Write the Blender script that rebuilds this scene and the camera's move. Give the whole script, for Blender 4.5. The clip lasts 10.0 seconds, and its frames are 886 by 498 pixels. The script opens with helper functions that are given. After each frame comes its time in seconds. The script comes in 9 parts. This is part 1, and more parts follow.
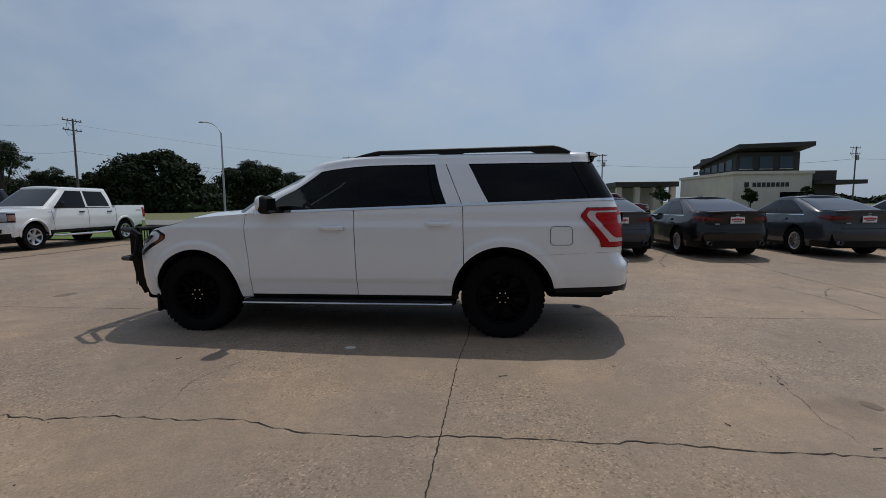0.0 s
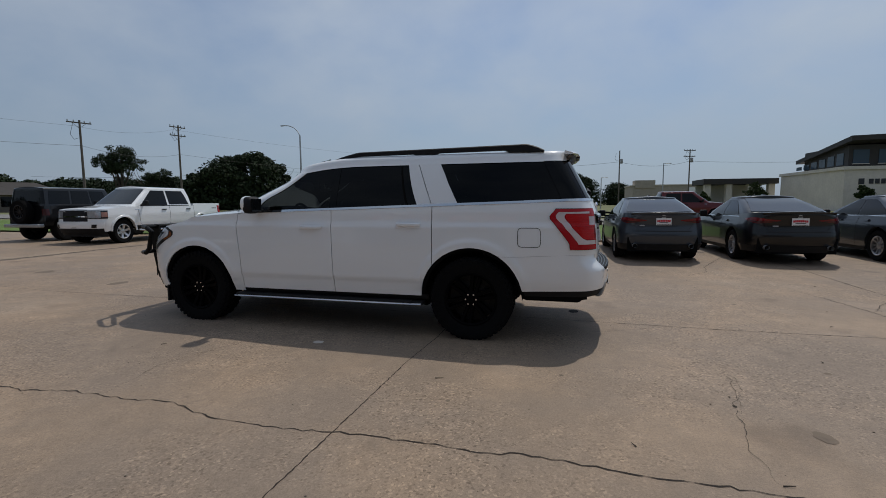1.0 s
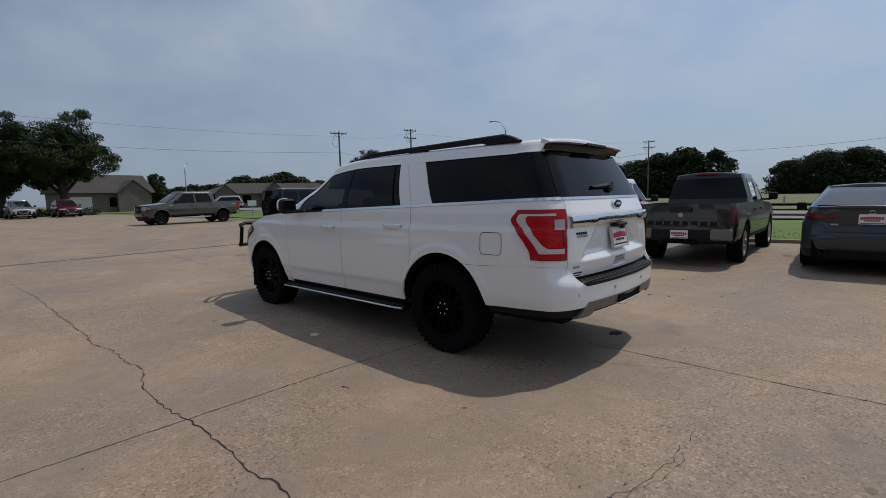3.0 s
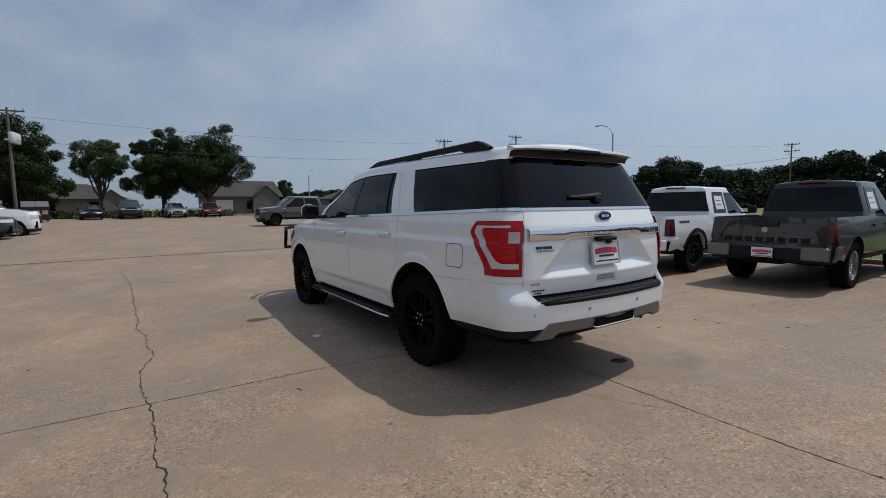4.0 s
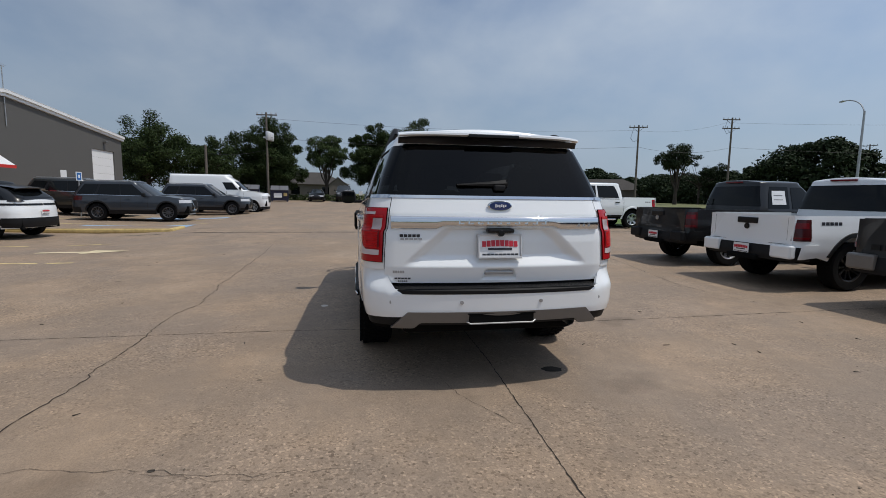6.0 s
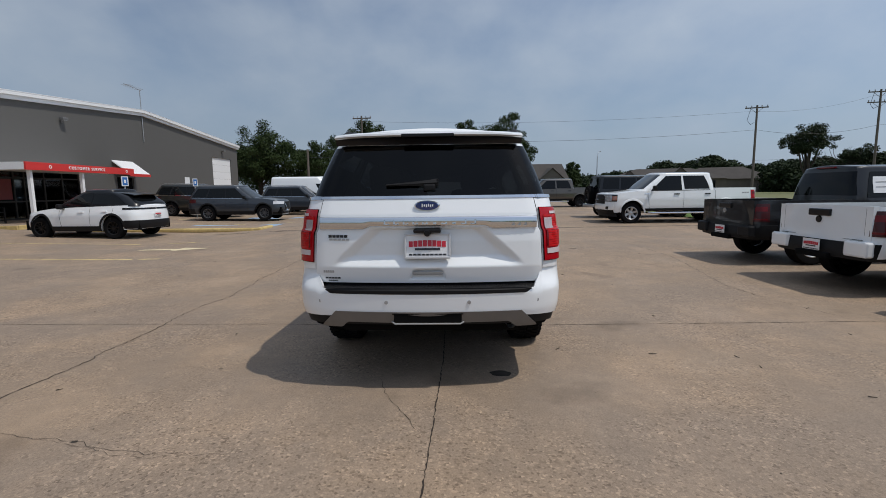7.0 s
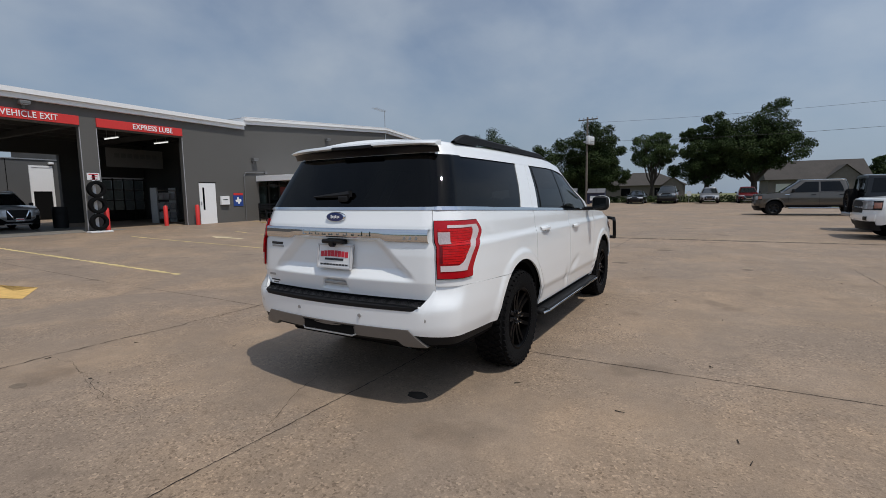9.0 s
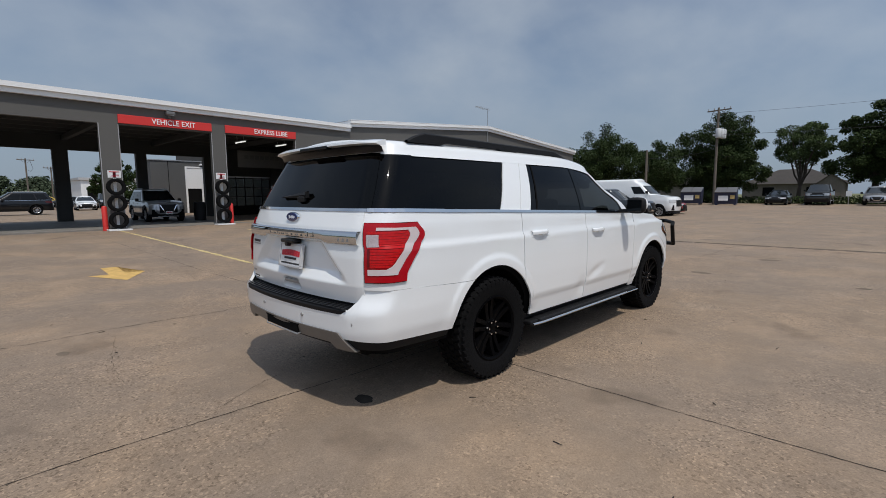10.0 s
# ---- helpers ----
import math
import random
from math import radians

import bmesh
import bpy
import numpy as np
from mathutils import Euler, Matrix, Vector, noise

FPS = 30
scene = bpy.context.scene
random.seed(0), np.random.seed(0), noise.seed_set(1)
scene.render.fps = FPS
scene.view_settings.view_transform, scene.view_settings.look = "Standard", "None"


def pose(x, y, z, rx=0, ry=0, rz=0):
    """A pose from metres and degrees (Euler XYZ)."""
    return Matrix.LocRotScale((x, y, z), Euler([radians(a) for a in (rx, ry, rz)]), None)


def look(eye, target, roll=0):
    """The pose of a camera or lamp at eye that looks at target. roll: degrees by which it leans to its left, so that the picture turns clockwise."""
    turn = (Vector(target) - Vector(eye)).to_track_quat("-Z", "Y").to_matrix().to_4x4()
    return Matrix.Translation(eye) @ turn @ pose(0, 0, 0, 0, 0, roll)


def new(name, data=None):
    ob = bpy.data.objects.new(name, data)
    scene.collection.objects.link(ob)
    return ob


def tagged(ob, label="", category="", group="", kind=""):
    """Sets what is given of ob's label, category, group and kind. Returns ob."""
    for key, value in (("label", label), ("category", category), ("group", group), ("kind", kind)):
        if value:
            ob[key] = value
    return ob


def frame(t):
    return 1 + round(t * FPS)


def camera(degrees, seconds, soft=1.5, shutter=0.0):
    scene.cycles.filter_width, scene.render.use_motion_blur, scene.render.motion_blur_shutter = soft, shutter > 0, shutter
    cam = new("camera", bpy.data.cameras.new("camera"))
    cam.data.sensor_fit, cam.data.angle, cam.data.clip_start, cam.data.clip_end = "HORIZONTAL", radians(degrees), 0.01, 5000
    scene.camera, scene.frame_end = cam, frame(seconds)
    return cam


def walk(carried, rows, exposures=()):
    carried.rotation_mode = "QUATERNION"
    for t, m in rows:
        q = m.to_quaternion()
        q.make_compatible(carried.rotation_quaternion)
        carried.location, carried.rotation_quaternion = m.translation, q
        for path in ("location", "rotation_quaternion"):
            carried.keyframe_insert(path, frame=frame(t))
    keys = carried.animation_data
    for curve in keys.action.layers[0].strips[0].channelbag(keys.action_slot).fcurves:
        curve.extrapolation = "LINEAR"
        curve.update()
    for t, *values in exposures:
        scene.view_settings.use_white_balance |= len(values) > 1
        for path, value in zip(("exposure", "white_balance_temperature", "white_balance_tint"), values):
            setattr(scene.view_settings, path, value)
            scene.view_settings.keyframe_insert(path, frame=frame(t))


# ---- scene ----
# A dealership lot under a hazy noon sky; a white long-wheelbase SUV is circled.
cam = camera(86.8, 10.0, soft=0.5)
PATH = [
    (0, (-0.253, 0.033, 1.39), (-0.401, 2.018, 1.198), -0.5),
    (0.5, (0.292, 0.036, 1.4), (0.003, 2.007, 1.214), -0.5),
    (1, (0.845, 0.19, 1.405), (0.374, 2.124, 1.208), -0.4),
    (1.5, (1.415, 0.387, 1.419), (0.748, 2.261, 1.209), -0.4),
    (2, (1.93, 0.716, 1.405), (1.054, 2.5, 1.179), -0.6),
    (2.5, (2.418, 1.112, 1.411), (1.327, 2.773, 1.182), -0.9),
    (2.7, (2.589, 1.296, 1.43), (1.409, 2.894, 1.201), -1.2),
    (3.8, (3.447, 2.324, 1.482), (1.888, 3.563, 1.296), -0.8),
    (4, (3.566, 2.526, 1.459), (1.952, 3.692, 1.274), -0.6),
    (4.5, (3.894, 3.034, 1.463), (2.155, 4.006, 1.28), 0.1),
    (5, (4.209, 3.531, 1.489), (2.378, 4.31, 1.294), 0.7),
    (6.3, (4.636, 5.02, 1.431), (2.673, 5.316, 1.191), 0.3),
    (6.5, (4.664, 5.281, 1.46), (2.691, 5.491, 1.214), -0.2),
    (7, (4.698, 5.893, 1.472), (2.714, 5.89, 1.224), -0.7),
    (7.5, (4.623, 6.499, 1.471), (2.651, 6.259, 1.233), -1.0),
    (8, (4.486, 7.102, 1.479), (2.559, 6.618, 1.253), -0.8),
    (8.5, (4.295, 7.676, 1.497), (2.444, 6.951, 1.275), -0.9),
    (9, (3.972, 8.178, 1.502), (2.231, 7.219, 1.281), -0.8),
    (9.5, (3.595, 8.664, 1.511), (1.981, 7.503, 1.293), -0.6),
    (10, (3.137, 9.081, 1.514), (1.68, 7.729, 1.29), -0.4),
]
walk(cam, [(t, look(eye, target, roll)) for t, eye, target, roll in PATH], [(0, -0.28), (2.5, -0.22), (4.0, 0.0), (7.5, 0.08), (10, 0.05)])

# ---- light ----
SUN_AZ, SUN_EL = radians(71), radians(63)
sun = new("sun", bpy.data.lights.new("sun", "SUN"))
sun.data.energy, sun.data.angle, sun.data.color = 2.4, radians(0.6), (1.0, 0.95, 0.87)
sun.matrix_world = look((math.cos(SUN_AZ) * math.cos(SUN_EL) * 50, math.sin(SUN_AZ) * math.cos(SUN_EL) * 50, math.sin(SUN_EL) * 50), (0, 0, 0))

world = bpy.data.worlds.new("sky")
scene.world = world
world.use_nodes = True
wn, wl = world.node_tree.nodes, world.node_tree.links
wn.clear()
w_out = wn.new("ShaderNodeOutputWorld")
w_bg = wn.new("ShaderNodeBackground")
w_sky = wn.new("ShaderNodeTexSky")
w_sky.sky_type, w_sky.sun_disc = "NISHITA", False
w_sky.sun_elevation, w_sky.sun_rotation = SUN_EL, math.pi / 2 - SUN_AZ
w_sky.air_density, w_sky.dust_density, w_sky.ozone_density = 1.0, 0.9, 4.0
w_bg.inputs["Strength"].default_value = 0.096
w_co = wn.new("ShaderNodeTexCoord")
w_sep, w_add, w_dx, w_dy, w_map = wn.new("ShaderNodeSeparateXYZ"), wn.new("ShaderNodeMath"), wn.new("ShaderNodeMath"), wn.new("ShaderNodeMath"), wn.new("ShaderNodeCombineXYZ")
w_add.inputs[1].default_value = 0.45
w_dx.operation = w_dy.operation = "DIVIDE"
wl.new(w_co.outputs["Generated"], w_sep.inputs[0])
wl.new(w_sep.outputs[2], w_add.inputs[0])
for w_node, w_axis in ((w_dx, 0), (w_dy, 1)):
    wl.new(w_sep.outputs[w_axis], w_node.inputs[0])
    wl.new(w_add.outputs[0], w_node.inputs[1])
    wl.new(w_node.outputs[0], w_map.inputs[w_axis])
w_noise = wn.new("ShaderNodeTexNoise")
w_noise.inputs["Scale"].default_value, w_noise.inputs["Detail"].default_value, w_noise.inputs["Roughness"].default_value = 2.6, 7, 0.50
w_noise.inputs["Distortion"].default_value = 0.1
w_ramp = wn.new("ShaderNodeValToRGB")
w_ramp.color_ramp.elements[0].position, w_ramp.color_ramp.elements[1].position = 0.30, 0.74
w_ramp.color_ramp.elements[0].color, w_ramp.color_ramp.elements[1].color = (0.18, 0.18, 0.18, 1), (0.82, 0.82, 0.82, 1)
w_mix = wn.new("ShaderNodeMix")
w_mix.data_type = "RGBA"
w_mix.inputs[7].default_value = (5.35, 6.05, 6.90, 1)
wl.new(w_map.outputs[0], w_noise.inputs["Vector"])
wl.new(w_noise.outputs["Fac"], w_ramp.inputs["Fac"])
wl.new(w_ramp.outputs["Color"], w_mix.inputs[0])
wl.new(w_sky.outputs[0], w_mix.inputs[6])
# the haze is brighter on the side of the sun
w_dot, w_glow, w_lit = wn.new("ShaderNodeVectorMath"), wn.new("ShaderNodeMapRange"), wn.new("ShaderNodeVectorMath")
w_dot.operation, w_lit.operation = "DOT_PRODUCT", "SCALE"
w_dot.inputs[1].default_value = (math.cos(SUN_AZ), math.sin(SUN_AZ), 0.35)
w_glow.inputs["From Min"].default_value, w_glow.inputs["From Max"].default_value = -0.6, 0.95
w_glow.inputs["To Min"].default_value, w_glow.inputs["To Max"].default_value = 0.80, 1.11
wl.new(w_co.outputs["Generated"], w_dot.inputs[0])
wl.new(w_dot.outputs["Value"], w_glow.inputs["Value"])
w_hz, w_low = wn.new("ShaderNodeMapRange"), wn.new("ShaderNodeMix")
w_low.data_type = "RGBA"
w_low.inputs[7].default_value = (2.65, 3.45, 4.6, 1)
w_hz.inputs["From Min"].default_value, w_hz.inputs["From Max"].default_value = 0.0, 0.34
w_hz.inputs["To Min"].default_value, w_hz.inputs["To Max"].default_value = 0.75, 0.0
wl.new(w_sep.outputs[2], w_hz.inputs["Value"])
wl.new(w_hz.outputs[0], w_low.inputs[0])
wl.new(w_mix.outputs[2], w_low.inputs[6])
wl.new(w_low.outputs[2], w_lit.inputs[0])
# and brighter overhead, out of view: added light to fill shaded car sides
w_zen, w_mul = wn.new("ShaderNodeMapRange"), wn.new("ShaderNodeMath")
w_zen.inputs["From Min"].default_value, w_zen.inputs["From Max"].default_value = 0.42, 0.90
w_zen.inputs["To Min"].default_value, w_zen.inputs["To Max"].default_value = 1.0, 1.25
w_mul.operation = "MULTIPLY"
wl.new(w_sep.outputs[2], w_zen.inputs["Value"])
wl.new(w_glow.outputs[0], w_mul.inputs[0])
wl.new(w_zen.outputs[0], w_mul.inputs[1])
wl.new(w_mul.outputs[0], w_lit.inputs["Scale"])
wl.new(w_lit.outputs[0], w_bg.inputs["Color"])
wl.new(w_bg.outputs[0], w_out.inputs["Surface"])


# ---- materials ----
def nodes_of(name):
    m = bpy.data.materials.new(name)
    m.use_nodes = True
    return m, m.node_tree.nodes, m.node_tree.links, m.node_tree.nodes["Principled BSDF"]


def surface(name, color, rough=0.6, metal=0.0, vary=0.12, grain=18.0, bump=0.0, coat=0.0, big=0.6, bump_scale=60.0, spec=0.5):
    """A plain real surface: base colour that varies at two scales, with fine relief."""
    m, n, l, b = nodes_of(name)
    co = n.new("ShaderNodeTexCoord")
    small, large = n.new("ShaderNodeTexNoise"), n.new("ShaderNodeTexNoise")
    small.inputs["Scale"].default_value, small.inputs["Detail"].default_value = grain, 5
    large.inputs["Scale"].default_value, large.inputs["Detail"].default_value = big, 3
    l.new(co.outputs["Object"], small.inputs["Vector"])
    l.new(co.outputs["Object"], large.inputs["Vector"])
    add = n.new("ShaderNodeMath")
    l.new(small.outputs["Fac"], add.inputs[0])
    l.new(large.outputs["Fac"], add.inputs[1])
    rng = n.new("ShaderNodeMapRange")
    rng.inputs["From Min"].default_value, rng.inputs["From Max"].default_value = 0.6, 1.4
    rng.inputs["To Min"].default_value, rng.inputs["To Max"].default_value = 1 - vary, 1 + vary
    l.new(add.outputs[0], rng.inputs["Value"])
    hue = n.new("ShaderNodeHueSaturation")
    hue.inputs["Color"].default_value = (*color, 1)
    l.new(rng.outputs[0], hue.inputs["Value"])
    l.new(hue.outputs[0], b.inputs["Base Color"])
    b.inputs["Roughness"].default_value, b.inputs["Metallic"].default_value = rough, metal
    b.inputs["Coat Weight"].default_value, b.inputs["Coat Roughness"].default_value = coat, 0.03
    b.inputs["Specular IOR Level"].default_value = spec
    if bump:
        bn, nz = n.new("ShaderNodeBump"), n.new("ShaderNodeTexNoise")
        nz.inputs["Scale"].default_value, nz.inputs["Detail"].default_value = bump_scale, 4
        l.new(co.outputs["Object"], nz.inputs["Vector"])
        l.new(nz.outputs["Fac"], bn.inputs["Height"])
        bn.inputs["Strength"].default_value, bn.inputs["Distance"].default_value = bump, 0.01
        l.new(bn.outputs[0], b.inputs["Normal"])
    return m


PAINTS = {}


def paint(name, color, metal=0.0, coat=1.0):
    if name not in PAINTS:
        PAINTS[name] = surface(name, color, 0.28, metal, vary=0.03, grain=300, coat=coat, big=0.8, spec=0.5 if coat > 0.9 else 0.25)
    return PAINTS[name]


def tinted(name, color=(0.005, 0.006, 0.007), ior=1.45):
    m, n, l, b = nodes_of(name)
    b.inputs["Base Color"].default_value = (*color, 1)
    b.inputs["Roughness"].default_value = 0.02
    b.inputs["IOR"].default_value = ior
    b.inputs["Specular IOR Level"].default_value = 0.5 if ior > 1.6 else 0.28
    return m


def clear_tint(name, color, gloss=0.02):
    """Thin tinted glass: lets light through by its colour and mirrors by Fresnel."""
    m, n, l, b = nodes_of(name)
    tr, gl, fr, mx = n.new("ShaderNodeBsdfTransparent"), n.new("ShaderNodeBsdfGlossy"), n.new("ShaderNodeFresnel"), n.new("ShaderNodeMixShader")
    tr.inputs[0].default_value = (*color, 1)
    gl.inputs["Roughness"].default_value = gloss
    fr.inputs["IOR"].default_value = 1.34
    l.new(fr.outputs[0], mx.inputs[0])
    l.new(tr.outputs[0], mx.inputs[1])
    l.new(gl.outputs[0], mx.inputs[2])
    l.new(mx.outputs[0], n["Material Output"].inputs["Surface"])
    return m


M_white = paint("white paint", (0.835, 0.85, 0.855))
M_glass = tinted("dark tinted glass")
M_suvglass = clear_tint("privacy glass", (0.015, 0.017, 0.019))
M_frontglass = clear_tint("front door glass", (0.055, 0.06, 0.06))
M_ws = tinted("windscreen glass", (0.015, 0.018, 0.020), 1.7)
M_rubber = surface("tyre rubber", (0.0065, 0.0065, 0.007), 0.9, vary=0.4, grain=60, bump=0.4, bump_scale=90, spec=0.10)
M_rimblack = surface("gloss black alloy", (0.003, 0.003, 0.0035), 0.30, vary=0.1, spec=0.025)
M_blackplastic = surface("black plastic", (0.008, 0.008, 0.009), 0.6, vary=0.15, bump=0.15, bump_scale=250, spec=0.25)
M_glossblack = surface("gloss black metal", (0.005, 0.005, 0.006), 0.30, vary=0.1, spec=0.35)
M_dark = surface("dark underside", (0.006, 0.006, 0.006), 0.95, vary=0.2, spec=0.1)
M_seam = surface("door seam", (0.02, 0.02, 0.02), 0.8, vary=0.1)
M_chrome = surface("chrome", (0.72, 0.73, 0.75), 0.05, 1.0, vary=0.03)
M_alloy = surface("silver alloy", (0.52, 0.52, 0.54), 0.3, 0.9, vary=0.06)
M_steel = surface("galvanised steel", (0.42, 0.43, 0.44), 0.45, 0.7, vary=0.12)
M_silver = surface("silver trim", (0.40, 0.40, 0.40), 0.38, 0.55, vary=0.08)
M_redlens = surface("red lamp lens", (0.40, 0.004, 0.010), 0.22, vary=0.10, grain=60, coat=0.25, spec=0.25)
M_redinner = surface("bright red lamp reflector", (0.58, 0.010, 0.012), 0.3, vary=0.4, grain=60, coat=0.15, spec=0.2)
M_darkred = surface("smoked red lamp lens", (0.15, 0.004, 0.007), 0.3, vary=0.15, coat=0.3, spec=0.2)
M_clearlens = surface("clear lamp lens", (0.62, 0.62, 0.63), 0.12, 0.2, vary=0.12, grain=90, coat=1.0)
M_amber = surface("amber lens", (0.20, 0.055, 0.01), 0.2, vary=0.1, coat=1.0)
M_plate = surface("white plate", (0.78, 0.78, 0.78), 0.4, vary=0.04)
M_platered = surface("red print", (0.55, 0.02, 0.04), 0.4, vary=0.05)
M_plateblack = surface("black print", (0.02, 0.02, 0.025), 0.4, vary=0.05)
M_blueoval = surface("dark blue enamel", (0.012, 0.03, 0.14), 0.15, vary=0.05, coat=1.0)
M_seat = surface("dark seat cloth", (0.03, 0.03, 0.032), 0.9, vary=0.2)
M_signred = surface("red sign board", (0.62, 0.035, 0.03), 0.45, vary=0.06)
M_signwhite = surface("white lettering", (0.85, 0.85, 0.85), 0.5, vary=0.03)
M_whitemetal = surface("white metal trim", (0.80, 0.80, 0.80), 0.4, vary=0.05)
M_yellow = surface("worn yellow paint", (0.50, 0.37, 0.15), 0.85, vary=0.4, grain=7)
M_wood = surface("weathered utility pole wood", (0.13, 0.11, 0.09), 0.9, vary=0.3, grain=6, bump=0.5)
M_disc = surface("dull brake disc", (0.012, 0.012, 0.012), 0.6, 0.3, vary=0.3)
M_skid = surface("satin grey skid trim", (0.18, 0.168, 0.155), 0.42, 0.35, vary=0.08)
M_guard = surface("black powder coat", (0.004, 0.004, 0.004), 0.5, vary=0.1, spec=0.15)
M_insul = surface("grey ceramic", (0.35, 0.35, 0.36), 0.4)
M_wire = surface("black cable", (0.02, 0.02, 0.02), 0.6)


# ---- small builders ----
def link_mesh(name, bm, material, parent=None, label=""):
    me = bpy.data.meshes.new(name)
    bm.normal_update()
    if len(bm.edges) < 40000:
        for e in bm.edges:
            if len(e.link_faces) == 2 and e.calc_face_angle(0) > 0.75:
                e.smooth = False
    bm.to_mesh(me)
    bm.free()
    for m in (material if isinstance(material, (list, tuple)) else [material]):
        me.materials.append(m)
    ob = new(name, me)
    if parent is not None:
        ob.parent = parent
    if label:
        ob["label"] = label
    return ob


part = link_mesh


def empty(name, m, label="", category="", group="", kind=""):
    ob = new(name)
    ob.empty_display_size = 0.2
    ob.matrix_basis = m
    return tagged(ob, label, category, group, kind)


def box(bm, x0, y0, z0, x1, y1, z1, bevel=0.0, m=None):
    c = Matrix.Translation(((x0 + x1) / 2, (y0 + y1) / 2, (z0 + z1) / 2)) @ Matrix.Diagonal((abs(x1 - x0), abs(y1 - y0), abs(z1 - z0), 1))
    if m is not None:
        c = m @ c
    vs = bmesh.ops.create_cube(bm, size=1, matrix=c)["verts"]
    if bevel:
        es = list({e for v in vs for e in v.link_edges})
        bmesh.ops.bevel(bm, geom=es, offset=bevel, segments=2, affect="EDGES", profile=0.5)
    return vs


def oval_box(bm, c, r, p=3.0, nu=20, nv=12):
    """A box with fully rounded sides: a superellipsoid of half sizes r."""
    f = lambda v: math.copysign(abs(v) ** (2 / p), v)
    rows = []
    for j in range(nv + 1):
        b = -math.pi / 2 + math.pi * j / nv
        rows.append([(c[0] + r[0] * f(math.cos(b)) * f(math.cos(a)), c[1] + r[1] * f(math.cos(b)) * f(math.sin(a)), c[2] + r[2] * f(math.sin(b))) for a in [2 * math.pi * i / nu for i in range(nu + 1)]])
    grid_faces(bm, rows)
    bmesh.ops.remove_doubles(bm, verts=bm.verts, dist=1e-5)
    bmesh.ops.recalc_face_normals(bm, faces=bm.faces)


def box_bm(*a, **k):
    bm = bmesh.new()
    box(bm, *a, **k)
    return bm


def tube(bm, p, q, r, r2=None, seg=10, caps=True):
    p, q = Vector(p), Vector(q)
    d = q - p
    m = Matrix.Translation((p + q) / 2) @ d.to_track_quat("Z", "Y").to_matrix().to_4x4()
    bmesh.ops.create_cone(bm, cap_ends=caps, segments=seg, radius1=r, radius2=r if r2 is None else r2, depth=d.length, matrix=m)


def tube_path(bm, pts, r, seg=10):
    for a, b in zip(pts, pts[1:]):
        tube(bm, a, b, r, seg=seg)
    for p in pts[1:-1]:
        bmesh.ops.create_uvsphere(bm, u_segments=seg, v_segments=6, radius=r * 1.02, matrix=Matrix.Translation(p))


def grid_faces(bm, rows, smooth=True, flip=False, mat=0):
    """Quads over a grid of points."""
    vs = [[bm.verts.new(p) for p in r] for r in rows]
    for a, b in zip(vs, vs[1:]):
        for i in range(len(a) - 1):
            q = [a[i], a[i + 1], b[i + 1], b[i]]
            f = bm.faces.new(q[::-1] if flip else q)
            f.smooth, f.material_index = smooth, mat
    return vs


def lathe(bm, profile, seg=32, axis="Y", centre=(0, 0, 0), smooth=True, mat=0):
    """profile: (radius, along) pairs turned round an axis."""
    rows = []
    for i in range(seg + 1):
        a = 2 * math.pi * i / seg
        row = []
        for r, h in profile:
            if axis == "Y":
                row.append((centre[0] + r * math.cos(a), centre[1] + h, centre[2] + r * math.sin(a)))
            elif axis == "Z":
                row.append((centre[0] + r * math.cos(a), centre[1] + r * math.sin(a), centre[2] + h))
            else:
                row.append((centre[0] + h, centre[1] + r * math.cos(a), centre[2] + r * math.sin(a)))
        rows.append(row)
    grid_faces(bm, rows, smooth, mat=mat)
    bmesh.ops.remove_doubles(bm, verts=bm.verts, dist=1e-5)


def table(rows):
    xs, ys = [r[0] for r in rows], [r[1] for r in rows]
    return lambda z: float(np.interp(z, xs, ys))


def as_fn(v):
    return v if callable(v) else (lambda _: v)


